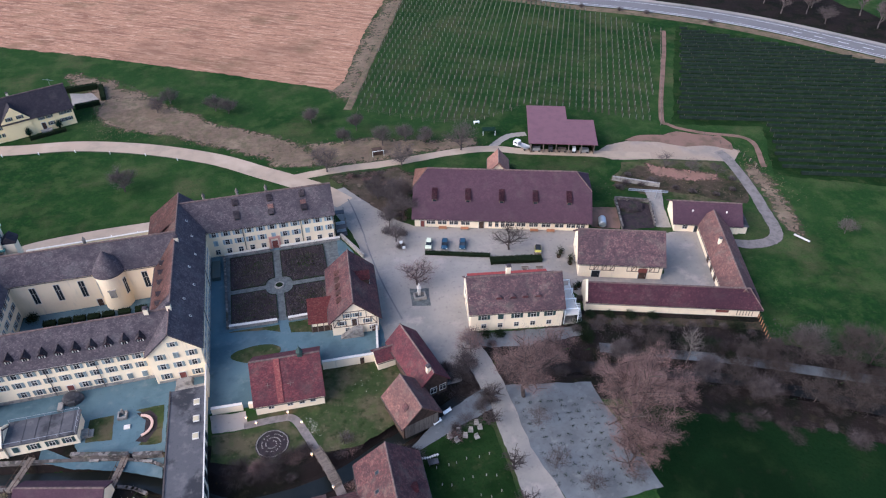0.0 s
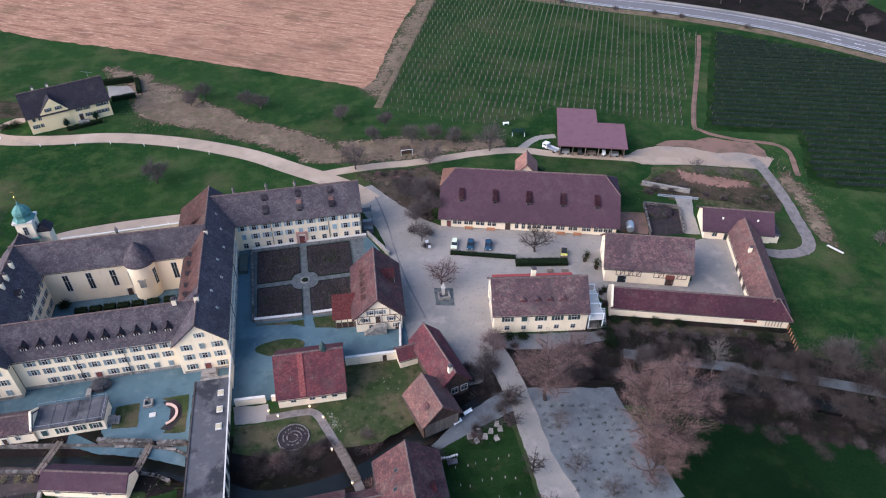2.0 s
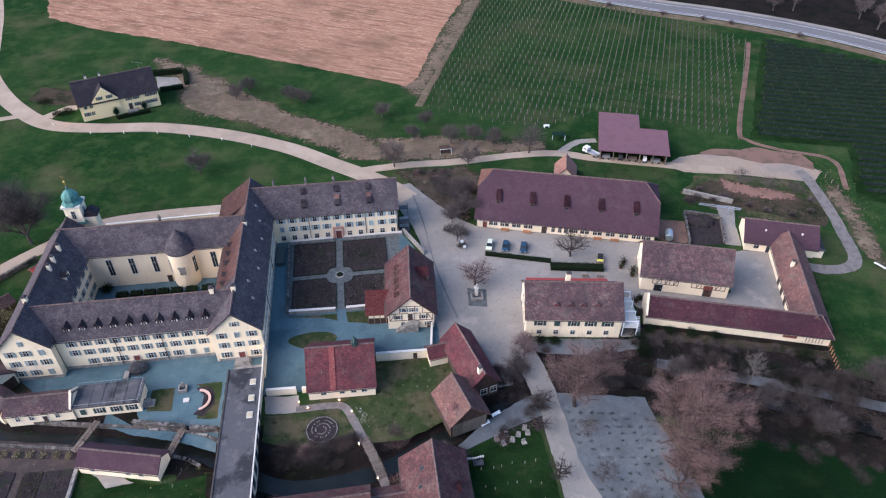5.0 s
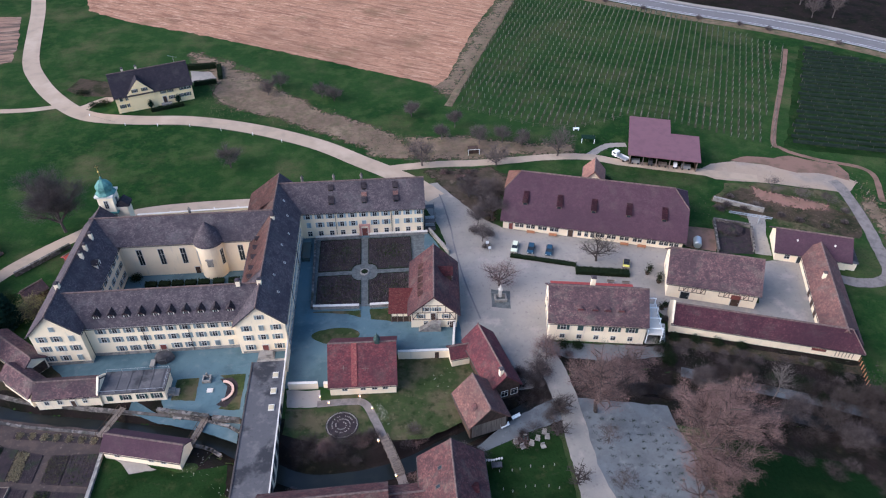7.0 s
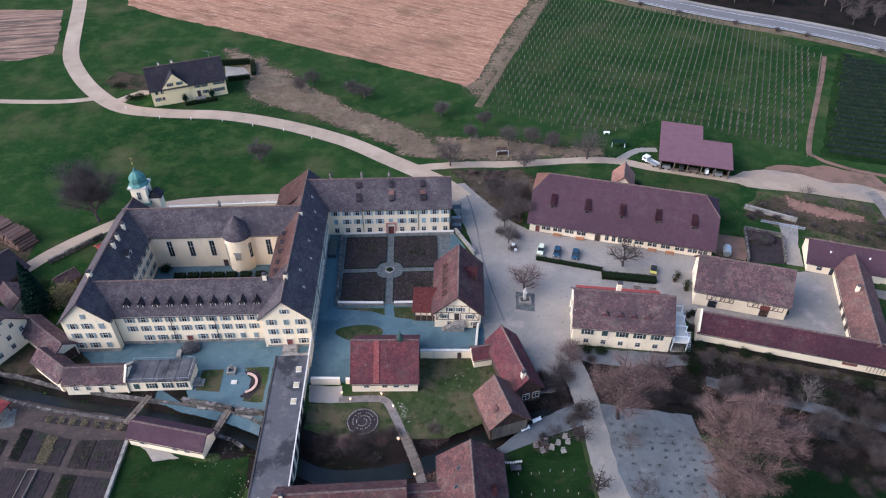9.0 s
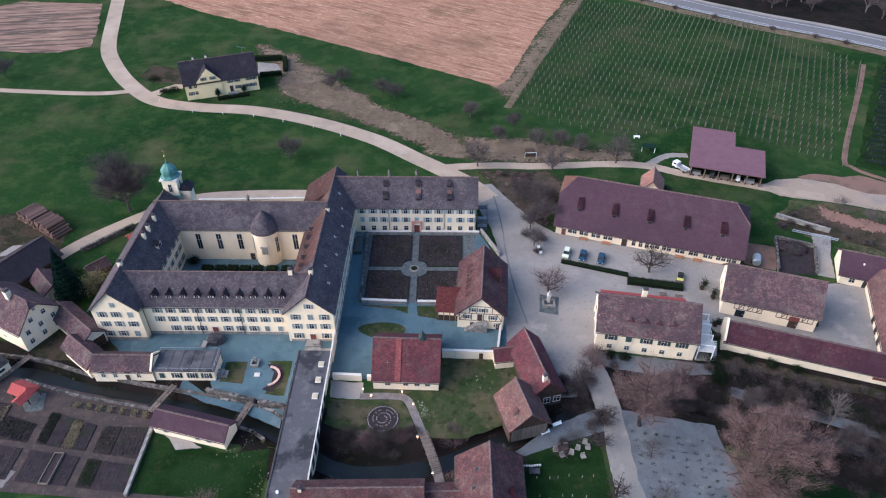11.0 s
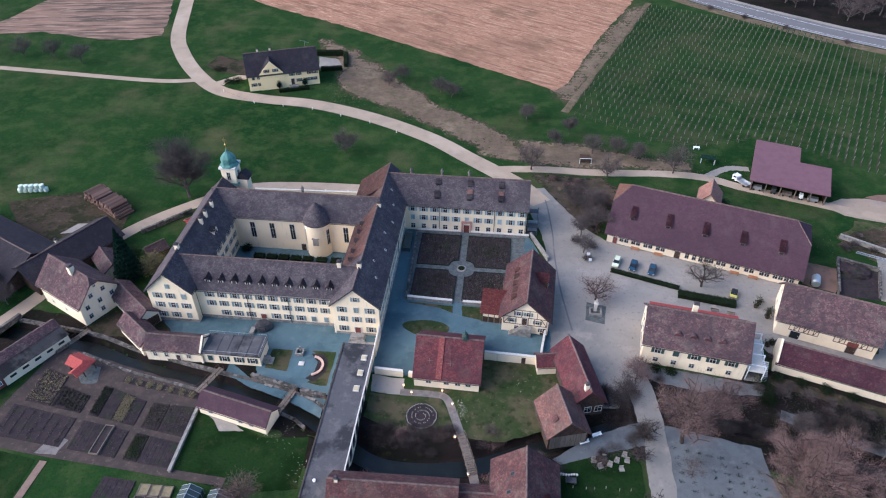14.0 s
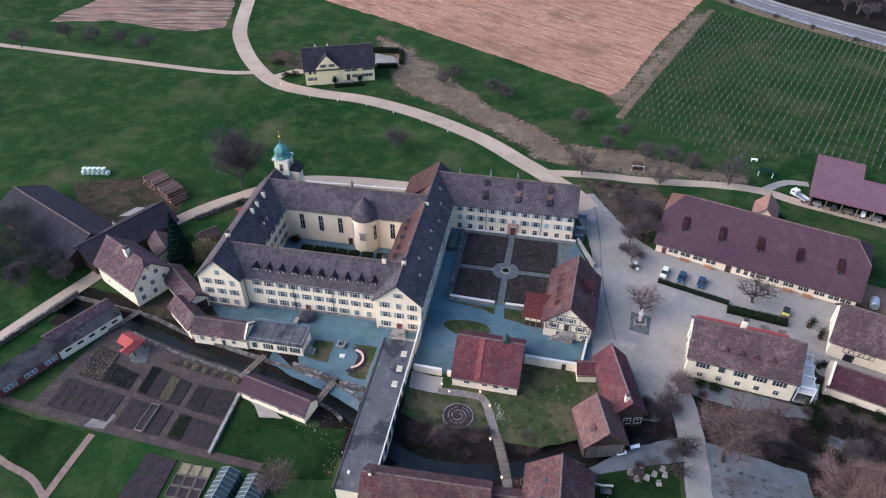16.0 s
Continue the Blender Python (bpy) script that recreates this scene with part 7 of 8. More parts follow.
for x, y in ((-17.8, 92.2), (-15.9, 90.5), (-9.5, 91.6), (-7.0, 88.4), (-5.8, 80.4), (-2.6, 72.4)):
    l = thing("path_lamp", pose(x, y, 0.06), "small lit lantern beside the footpath", "lamp", "path lamps")
    part("post", boxes((-0.06, 0.06, -0.06, 0.06, 0, 0.75)), METAL, l)
    bm = bmesh.new()
    lathe(bm, [(0.12, 0.75), (0.2, 0.85), (0.2, 1.05), (0.1, 1.15)], 10)
    part("lantern", bm, LAMP_GLOW, l)
    bm = bmesh.new()
    lathe(bm, [(0.26, 1.15), (0.06, 1.3)], 10)
    part("cap", bm, METAL, l)

# churchyard corner by the street
patch("churchyard", [(15.0, 77.0), (24, 80.5), (28.6, 81.5), (30.4, 78), (30.2, 62), (29, 48), (14, 48), (14, 70)], 0.08, DARK_LAWN, "dark lawn of the small churchyard", "lawn")
patch("mill_lane", [(13.4, 77.8), (14.8, 76.8), (24, 80.2), (31.5, 82.8), (31.0, 88.2), (24, 85.2), (20, 82.8)], 0.09, PALE_GREY, "grey gravel lane beside the mill", "path")
for i, (px, py) in enumerate(((21.2, 78.2), (22.4, 77.0), (23.2, 79.0), (24.2, 77.6), (25.6, 78.6), (26.4, 76.8), (27.6, 78.8), (27.2, 80.0))):
    g = thing("grave_stone", pose(px, py, 0.08, 0, 0, random.uniform(-25, 25)), "green glass grave slab" if i == 2 else "pale stone grave slab", "grave", "graves")
    part("slab", boxes((-0.5, 0.5, -0.4, 0.4, 0, 0.16)), COPPER if i == 2 else STONE, g)
    part("headstone", boxes((-0.4, 0.4, 0.4, 0.55, 0, 0.7)), STONE, g)
for i in range(36):
    px, py = 17 + (i % 6) * 2.1 + random.uniform(-0.3, 0.3), 52 + (i // 6) * 4.0 + random.uniform(-0.5, 0.5)
    g = thing("grave_cross", pose(px, py, 0.08, 0, 0, 95), "small pale grave marker in the lawn", "grave", "grave markers")
    part("upright", boxes((-0.05, 0.05, -0.05, 0.05, 0, 0.75)), STONE, g)
    part("arm", boxes((-0.2, 0.2, -0.04, 0.04, 0.5, 0.58)), STONE, g)
tb = thing("stone_table", pose(16.6, 73.2, 0.08), "dark table with pale pots on it", "table")
part("top", boxes((-1.0, 1.0, -0.6, 0.6, 0.6, 0.7)), ROOF_SHEET, tb)
for sx in (-0.8, 0.8):
    part("leg", boxes((sx - 0.08, sx + 0.08, -0.5, 0.5, 0, 0.6)), WOOD, tb)
for i in range(7):
    g = thing("flower_pot", pose(14.8 + i * 0.5, 74.6 + random.uniform(-0.15, 0.15), 0.08), "pale clay flower pot", "pot", "pots in a row")
    bm = bmesh.new()
    lathe(bm, [(0.16, 0), (0.24, 0.4), (0.2, 0.4)], 10)
    part("pot", bm, FRAME, g)
for bx, by, ba in ((22.2, 84.0, 25), (19.6, 82.0, 25)):
    b = thing("white_bench", pose(bx, by, 0.1, 0, 0, ba), "white bench beside the mill stream", "bench", "white benches")
    part("seat", boxes((-1.0, 1.0, -0.25, 0.2, 0.42, 0.5)), WHITE_PAINT, b)
    part("backrest", boxes((-1.0, 1.0, 0.2, 0.26, 0.5, 0.9)), WHITE_PAINT, b)
    for sx in (-0.8, 0.8):
        part("leg", boxes((sx - 0.05, sx + 0.05, -0.2, 0.2, 0, 0.42)), METAL, b)

# ---- kitchen garden ----
patch("kitchen_garden", [(-101, 72), (-98.6, 86), (-97, 96), (-84, 93), (-62, 88.2), (-59.2, 84), (-58.8, 67.5), (-80, 69), (-95, 71)], 0.06, surface("trodden_earth", (0.060, 0.047, 0.043), [((0.09, 0.066, 0.056), 0.4, 0.42, 0.65, 0.8), ((0.22, 0.17, 0.15), 1.2, 0.55, 0.8, 0.5)], rough=1.0, bump=0.06), "reddish earth paths of the kitchen garden", "garden")


def plot(pts, mat, label, crops=0, seed=1, crop_mat=None):
    bm = bmesh.new()
    f = bm.faces.new([bm.verts.new((x, y, 0.0)) for x, y in pts])
    e = bmesh.ops.extrude_face_region(bm, geom=[f])
    bmesh.ops.translate(bm, verts=[v for v in e["geom"] if isinstance(v, bmesh.types.BMVert)], vec=(0, 0, 0.2))
    b = tagged(part("vegetable_plot", bm, mat), label, "vegetable plot", "plots of the kitchen garden")
    a, c = Vector(pts[0]), Vector(pts[1])
    d = Vector(pts[-1])
    rows = 7
    r = bmesh.new()
    for i in range(rows):
        f = (i + 0.5) / rows
        p, q = a.lerp(d, f), c.lerp(Vector(pts[2]), f)
        p, q = p.lerp(q, 0.04), q.lerp(p, 0.04)
        bar(r, (*p, 0.17), (*q, 0.17), 0.075, 5)
    tagged(part("tilled_surface", r, mat, b), kind="stuff")
    if crops:
        rn = np.random.default_rng(seed)
        u, v = rn.uniform(0.05, 0.95, crops), (rn.integers(0, rows, crops) + 0.5) / rows + rn.normal(0, 0.015, crops)
        A, B, C, Dd = [np.array((*q, 0)) for q in pts]
        base = (A * (1 - u)[:, None] + B * u[:, None]) * (1 - v)[:, None] + (Dd * (1 - u)[:, None] + C * u[:, None]) * v[:, None]
        base[:, 2] = 0.35
        tagged(share("crop", leaves_mesh("crop", np.repeat(base, 3, axis=0) + rn.normal(0, 0.22, (3 * crops, 3)) * (1, 1, 0.3), 0.11, crop_mat or LAWN, seed), b, Matrix()), kind="stuff")
    return b


STRAW = surface("dry_straw_stalks", (0.24, 0.195, 0.115), [((0.14, 0.115, 0.075), 1.5, 0.4, 0.7, 0.7)], rough=1.0)
def line_a(x):
    return 72.0 - 0.1 * (x + 108)


def line_b(x):
    return 80.3 - 0.15 * (x + 97.5)


def line_c(x):
    return 91.4 - 0.30 * (x + 96) if x < -70 else 83.6 - 0.04 * (x + 70)


def strip(x0, x1, lo, hi, label, crops=0, seed=1, crop_mat=None):
    """A plot between two of the garden's cross paths."""
    plot([(x0, lo(x0) + 0.7), (x0, hi(x0) - 0.7), (x1, hi(x1) - 0.7), (x1, lo(x1) + 0.7)], SOIL, label, crops, seed, crop_mat)


strip(-97.6, -83.0, lambda q: line_a(q) + 0.4, line_b, "dug dark vegetable plot with sparse weeds", 260, 1, BARK)
strip(-81.2, -76.4, lambda q: line_a(q) + 0.4, line_b, "dug dark vegetable plot", 0, 3)
strip(-74.0, -71.0, lambda q: line_a(q) + 0.4, line_b, "dug dark vegetable plot", 20, 31, BARK)
strip(-69.2, -66.4, lambda q: line_a(q) + 0.4, line_b, "narrow plot with green rows", 420, 8, LAWN)
strip(-66.0, -59.8, lambda q: line_a(q) + 0.4, line_b, "dug dark vegetable plot", 0, 9)
strip(-96.0, -90.2, line_b, lambda q: line_c(q) - 1.2, "overgrown plot with dry pale plants", 620, 2, STRAW)
strip(-89.8, -83.0, line_b, lambda q: line_c(q) - 3.6, "plot with evergreen herbs", 420, 21, HEDGE)
strip(-81.0, -79.0, line_b, line_c, "narrow plot with green winter vegetables", 360, 4, HEDGE)
strip(-78.6, -75.8, line_b, line_c, "dug dark vegetable plot", 0, 41)
strip(-75.4, -73.4, line_b, line_c, "narrow plot with dry yellow stalks", 800, 5, STRAW)
strip(-73.0, -70.6, line_b, line_c, "dug dark vegetable plot", 30, 6, BARK)
strip(-69.0, -65.4, line_b, line_c, "plot with sparse greens", 240, 7, LAWN)
strip(-65.0, -59.8, line_b, line_c, "dug dark vegetable plot with weeds", 120, 71, LAWN)
strip(-78.0, -60.5, lambda q: line_c(q) + 0.8, lambda q: line_c(q) + 3.6, "stream border with pale dry perennials", 900, 72, STRAW)
plot([(-71.6, 55.6), (-71.0, 65.4), (-64.6, 65.0), (-64.4, 56.6)], SOIL, "dug plot below the path", 0, 10)
ribbon("garden_cross_path", [(-112, 72.2), (-100, 71.0), (-85.6, 69.3), (-70, 68.2), (-58.1, 67.2), (-48, 66.5)], 1.8, 0.10, bpy.data.materials["trodden_earth"], "trodden earth garden path", "path")
ribbon("garden_axis_path", [(-85.4, 46), (-84.9, 53.2), (-84.6, 60), (-84.2, 67.4)], 1.5, 0.10, surface("reddish_gravel", (0.23, 0.16, 0.125), [((0.15, 0.105, 0.085), 0.8, 0.4, 0.7, 0.7)], rough=1.0), "reddish gravel garden path", "path")
ribbon("garden_arc_path", [(-84.9, 53.2), (-90, 56.4), (-97, 58.4), (-106, 62)], 1.3, 0.11, bpy.data.materials["reddish_gravel"], "reddish gravel path curving off", "path")
low_wall(-59.0, 67.4, -59.2, 83.2, 0.45, 0.7, "low weathered garden wall", STONE, STONE)
patch("orchard_lawn", [(-58.4, 82.0), (-44, 77), (-34.6, 78), (-34.0, 66.5), (-46.2, 64.2), (-58.2, 67.6)], 0.07, DARK_LAWN, "green lawn beside the garden shed", "lawn")
patch("lower_lawn", [(-108, 70), (-86, 67.6), (-85.8, 56), (-100, 58), (-112, 60)], 0.06, DARK_LAWN, "lawn below the kitchen garden", "lawn")
patch("stone_seat_ground", [(-87, 68.8), (-85.5, 73), (-82.0, 72.6), (-82.6, 68.8)], 0.12, FOOTPATH, "pale stone-paved corner", "yard")
gsx = house("garden_shed", -50.2, 81.9, -14.0, 15.6, 4.8, 2.6, 4.5, "white garden shed with a brown tiled roof", WHITE, ROOF_BROWN, over=0.35, category="shed")
facade(gsx, "front", 15.6, 4.8, (-5, 2, 4.5), (1.6,), w=0.9, h=0.8, shutters=None)
patch("shed_apron", [(-58.4, 82.0), (-50.8, 79.8), (-48, 77.8), (-53, 77.6), (-55, 80)], 0.11, GRAVEL, "pale limewashed strip before the shed", "yard")
pv = thing("garden_pavilion", pose(-88.0, 90.0, 0, 0, 0, -20), "open garden pavilion with bright red tiled roof", "pavilion")
part("roof", roof_bm(4.6, 3.2, 2.5, 3.5, (0, 1.2), 0.3), TILE_RED, pv)
part("wing_roof", roof_bm(2.8, 2.2, 2.4, 3.2, (0, 0), 0.25), TILE_RED, pv, at=pose(1.4, -1.7, 0, 0, 0, 90))
for sx in (-2.1, 0.1, 2.1):
    for sy in (-1.4, 1.4):
        part("post", boxes((sx - 0.1, sx + 0.1, sy - 0.1, sy + 0.1, 0, 2.6)), WOOD, pv)
patch("pavilion_floor", [(-91, 92), (-84.6, 91.0), (-83.6, 86.4), (-86.6, 86.0)], 0.10, PLOT, "grey paved pavilion floor", "yard")
cf = thing("raised_bed", pose(-75.2, 73.0, 0.1, 0, 0, 88), "pale framed raised bed", "raised bed")
part("frame", ring_bm(6.4, 1.6, 0.16, -0.5, 0.0), WOOD_PALE, cf, at=pose(0, 0, 0, -90))
part("soil", boxes((-3.2, 3.2, -0.8, 0.8, 0, 0.35)), SOIL, cf)
for i in range(9):
    f = thing("seed_frame", pose(-62.2 + (i % 3) * 2.2, 58.6 + (i // 3) * 2.4, 0.06, 0, 0, 3), "small framed seed bed", "seed bed", "seed beds")
    part("frame", ring_bm(1.8, 2.0, 0.12, -0.4, 0.0), WOOD_PALE, f, at=pose(0, 0, 0, -90))
    part("bed", boxes((-0.9, 0.9, -1.0, 1.0, 0, 0.28)), STRAW if i > 5 else SOIL, f)
for nm, gx_, gy_, ga_, L_, W_ in (("greenhouse", -53.0, 60.0, 86, 8.0, 4.0), ("greenhouse", -47.4, 59.8, 86, 7.4, 4.2)):
    g = thing(nm, pose(gx_, gy_, 0, 0, 0, ga_), "glass greenhouse with a metal frame", "greenhouse", "greenhouses")
    part("glazing", wall_bm(L_, W_, 1.8, 3.0), GLASSHOUSE, g)
    for k in range(9):
        px = -L_ / 2 + k * L_ / 8
        bm = bmesh.new()
        for s in (-1, 1):
            bar(bm, (px, s * (W_ / 2 + 0.02), 0), (px, s * (W_ / 2 + 0.02), 1.8), 0.04)
            bar(bm, (px, s * (W_ / 2 + 0.02), 1.8), (px, 0, 3.03), 0.04)
        part("rib", bm, METAL, g)
    bm = bmesh.new()
    bar(bm, (-L_ / 2, 0, 3.05), (L_ / 2, 0, 3.05), 0.06)
    part("ridge_bar", bm, METAL, g)

# long nursery sheds by the western road
ns = thing("nursery_house", pose(-101.6, 92.4, 0, 0, 0, 62), "long white nursery house with brown and grey roofs", "shed")
part("wall", boxes((-7.5, 7.5, -3.6, -0.4, -0.2, 2.6)), WHITE, ns)
part("back_wall", boxes((-7.5, 7.5, -0.4, 2.8, -0.2, 3.4)), WHITE, ns)
bm = bmesh.new()
bm.faces.new([bm.verts.new(p) for p in ((-7.8, -3.9, 2.65), (7.8, -3.9, 2.65), (7.8, -0.2, 3.4), (-7.8, -0.2, 3.4))])
bmesh.ops.solidify(bm, geom=bm.faces[:], thickness=0.15)
part("front_roof", bm, ROOF_SHEET, ns)
part("tiled_roof", roof_bm(15.2, 3.2, 3.4, 4.5, over=0.3), ROOF_MIX, ns, at=pose(0, 1.2, 0))
for px in spread(-5.6, 5.6, 5):
    part("window", boxes((px - 0.7, px + 0.7, -3.66, -3.6, 1.3, 1.9)), GLASS, ns)
ls = thing("nursery_shed", pose(-107.2, 79.4, 0, 0, 0, 64), "dark boarded nursery shed with a grey roof", "shed")
part("wall", boxes((-7.0, 7.0, -2.4, 2.4, -0.2, 2.4)), DOOR_RED, ls)
bm = bmesh.new()
bm.faces.new([bm.verts.new(p) for p in ((-7.3, -2.8, 2.35), (7.3, -2.8, 2.35), (7.3, 2.8, 3.2), (-7.3, 2.8, 3.2))])
bmesh.ops.solidify(bm, geom=bm.faces[:], thickness=0.15)
part("roof", bm, ROOF_SHEET, ls)
for c in (-5.5, -1.0, 3.6):
    for k in range(3):
        window(ls, c + k * 0.95, -2.4, 1.4, 0, 0.7, 0.9, None, frame_mat=WHITE_PAINT)
l2 = thing("tool_shed", pose(-113.0, 66.0, 0, 0, 0, 62), "low dark shed with flat grey roof", "shed")
part("wall", boxes((-5.5, 5.5, -3.2, 3.2, -0.2, 2.2)), WOOD, l2)
part("roof", boxes((-5.8, 5.8, -3.5, 3.5, 2.2, 2.45)), ROOF_SHEET, l2)
low_wall(-121.6, 77, -110.9, 104.0, 0.5, 1.1, "stone parapet along the road", OLD_STONE, OLD_STONE)
low_wall(-96.6, 137.5, -86.6, 148.5, 0.5, 1.2, "stone wall along the road below the church", OLD_STONE, OLD_STONE)

# wood pile and wrapped bales
for k, (wx, wy, wa) in enumerate(((-115.0, 151.2, -32), (-108.6, 147.2, -32))):
    w = thing("log_pile", pose(wx, wy, 0, 0, 0, wa), "big pile of cut reddish brown logs", "log pile", "log piles")
    me = None
    for r in range(5):
        for c in range(12 - r):
            m = pose((c - (11 - r) / 2) * 0.82, random.uniform(-0.3, 0.3), 0.4 + r * 0.68, 90, 0, 0)
            if me is None:
                bm = bmesh.new()
                lathe(bm, [(0.4, -2.6), (0.38, 2.6)], 8)
                o = part("log", bm, LOG, w, at=m)
                me = o.data
            else:
                share("log", me, w, m)
me = None
for i in range(11):
    r, c = (0, i) if i < 6 else (1, i - 6)
    b = thing("silage_bale", pose(-141.0 + (c + r * 0.5) * 1.45, 153.0 + c * 0.25, 0), "round bale in pale green film", "bale", "silage bales")
    if me is None:
        bm = bmesh.new()
        lathe(bm, [(0.5, 0.0), (0.68, 0.1), (0.7, 1.15), (0.5, 1.25)], 16)
        o = part("bale", bm, BALE, b, at=pose(0, 0, r * 1.25))
        me = o.data
    else:
        share("bale", me, b, pose(0, 0, r * 1.25))

# ---- vineyard ----
def inside(x, y, poly):
    c = False
    for (ax, ay), (bx, by) in zip(poly, poly[1:] + poly[:1]):
        if (ay > y) != (by > y) and x < (bx - ax) * (y - ay) / (by - ay) + ax:
            c = not c
    return c


VINE_POLY = [(63.5, 328), (23.0, 220.0), (38, 211), (53.6, 201.5), (66, 202), (82.3, 207.5), (105.0, 195), (120.5, 184), (161.5, 260.4), (128, 303)]
vd = Vector((0.405, 0.914)).normalized()
vs_ = Vector((vd.y, -vd.x))
soil, posts_b, canes_b, canes_t = bmesh.new(), [], [], []
rn = np.random.default_rng(4)
origin = Vector((22, 219))
for i in range(-14, 62):
    o = origin + vs_ * (i * 2.3)
    run = None
    for k in range(-40, 150):
        p = o + vd * k
        ok = inside(p.x, p.y, VINE_POLY)
        if ok and run is None:
            run = p.copy()
        if ok:
            if k % 5 == 0:
                posts_b.append((p.x, p.y))
            for _ in range(2):
                q = (p.x + rn.normal(0, 0.1), p.y + rn.normal(0, 0.3))
                canes_b.append((*q, 0.1))
                canes_t.append((q[0] + rn.normal(0, 0.25), q[1] + rn.normal(0, 0.35), rn.uniform(0.7, 1.5)))
        if run is not None and (not ok or k == 149):
            L = (p - run).length
            n = max(1, int(L / 4))
            prev = None
            for j in range(n + 1):
                q = run.lerp(p, j / n)
                w = 0.36 * (1 + 0.5 * noise.noise((q.x * 0.15, q.y * 0.15, 0)))
                row = [soil.verts.new((*(q + vs_ * w), 0.10)), soil.verts.new((*(q - vs_ * w), 0.10))]
                if prev:
                    soil.faces.new((prev[0], prev[1], row[1], row[0]))
                prev = row
            run = None
vy = thing("vineyard", pose(0, 0, 0), "bare late-winter vineyard rows with pale posts", "vineyard", kind="stuff")
tagged(part("soil_strips", soil, VINE_SOIL, vy), kind="stuff")
pm = []
fm = []
for i, (px, py) in enumerate(posts_b):
    for a in range(2):
        w = 0.07
        dx, dy = (w, 0) if a == 0 else (0, w)
        b = len(pm)
        pm += [(px - dx, py - dy, 0), (px + dx, py + dy, 0), (px + dx, py + dy, 1.7), (px - dx, py - dy, 1.7)]
        fm.append((b, b + 1, b + 2, b + 3))
me = bpy.data.meshes.new("posts")
me.from_pydata(pm, [], fm)
me.materials.append(VINE_POST)
tagged(share("posts", me, vy, Matrix()), kind="stuff")
tagged(share("canes", twig_mesh("canes", np.array(canes_b), np.array(canes_t), 0.03, BARK_DARK), vy, Matrix()), kind="stuff")

# ---- netted orchard ----
ORCH = [(172.0, 258.5), (128.8, 182.4), (157.5, 173.5), (143.5, 146.4), (170.0, 134.0), (228, 114), (268, 150), (232, 206)]
od = Vector((0.952, -0.306))
on = Vector((0.306, 0.952))
net, ow = bmesh.new(), []
for i in range(-14, 40):
    o = Vector((127, 182)) + on * (i * 3.7)
    prev = None
    for k in range(-20, 130):
        p = o + od * (k * 1.5)
        if not inside(p.x, p.y, ORCH):
            prev = None
            continue
        hgt = 1.05 + 0.25 * noise.noise((p.x * 0.5, p.y * 0.5, 1.0))
        wd = 0.44 + 0.12 * noise.noise((p.x * 0.4, p.y * 0.4, 5.0))
        row = [net.verts.new((*(p + on * u * wd), z)) for u, z in ((-1, 0.15), (-0.6, hgt), (0.6, hgt), (1, 0.15))]
        if prev:
            for a in range(3):
                net.faces.new((prev[a], prev[a + 1], row[a + 1], row[a]))
        prev = row
        if k % 3 == 0:
            ow.append((p.x, p.y))
orch = thing("netted_orchard", pose(0, 0, 0), "dark rows of low trees under hail nets", "orchard", kind="stuff")
tagged(part("rows", net, NET, orch), kind="stuff")
pm, fm = [], []
for px, py in ow:
    for a in range(2):
        dx, dy = (0.08, 0) if a == 0 else (0, 0.08)
        b = len(pm)
        pm += [(px - dx, py - dy, 0), (px + dx, py + dy, 0), (px + dx, py + dy, 1.7), (px - dx, py - dy, 1.7)]
        fm.append((b, b + 1, b + 2, b + 3))
me = bpy.data.meshes.new("stakes")
me.from_pydata(pm, [], fm)
me.materials.append(BARK)
tagged(share("stakes", me, orch, Matrix()), kind="stuff")


def fence(pts, step, h, label, mat=WOOD_PALE, wires=2):
    f = thing("fence", pose(0, 0, 0), label, "fence")
    me = None
    line = [Vector(p) for p in pts]
    wire = bmesh.new()
    for a, b in zip(line, line[1:]):
        n = max(1, round((b - a).length / step))
        for i in range(n):
            p = a.lerp(b, i / n)
            if me is None:
                o = part("post", boxes((-0.07, 0.07, -0.07, 0.07, 0, h)), mat, f, at=pose(*p, 0))
                me = o.data
            else:
                share("post", me, f, pose(*p, 0))
        for w in range(wires):
            z = h * (0.5 + 0.42 * w)
            bar(wire, (*a, z), (*b, z), 0.025, 3)
    part("wire", wire, GUTTER, f)


soft_patch("red_band", [(105.4, 161.7), (109.6, 157.9), (117.0, 153.5), (124.4, 150.0), (123.9, 146.8), (119.2, 147.9), (111.7, 150.2), (106.3, 153.3)], 0.085, RED_SOFT, "thin reddish earth on the slope below the yard", 1.6)
ribbon("vineyard_margin", [(20.5, 219), (34, 254), (48, 290), (64, 332)], 2.4, 0.075, DEAD_GRASS, "dry grass margin beside the vineyard", "ground", wob=0.3)
fence([(22.2, 218.4), (63, 326)], 3.0, 1.6, "dark post and wire fence on the vineyard's edge", WOOD, 3)
fence([(122.6, 182.0), (164.0, 260.0)], 4.0, 1.7, "post and wire fence beside the vineyard")
fence([(24, 217.5), (48, 202), (62, 199.5), (80, 205)], 4.0, 1.4, "post and wire fence below the vineyard")
fence([(100.2, 92.4), (98.6, 87.2), (97.6, 84.0)], 1.2, 1.5, "orange plank fence beside the stable", ORANGE_WOOD, 3)
board = thing("white_board", pose(129.2, 115.9, 0, 0, 0, 118), "pale board lying across low trestles in the meadow", "board")
part("plank", boxes((-2.2, 2.2, -0.35, 0.35, 0.45, 0.55)), FRAME, board)
for px in (-1.6, 1.6):
    part("trestle", boxes((px - 0.08, px + 0.08, -0.3, 0.3, 0, 0.45)), WOOD, board)
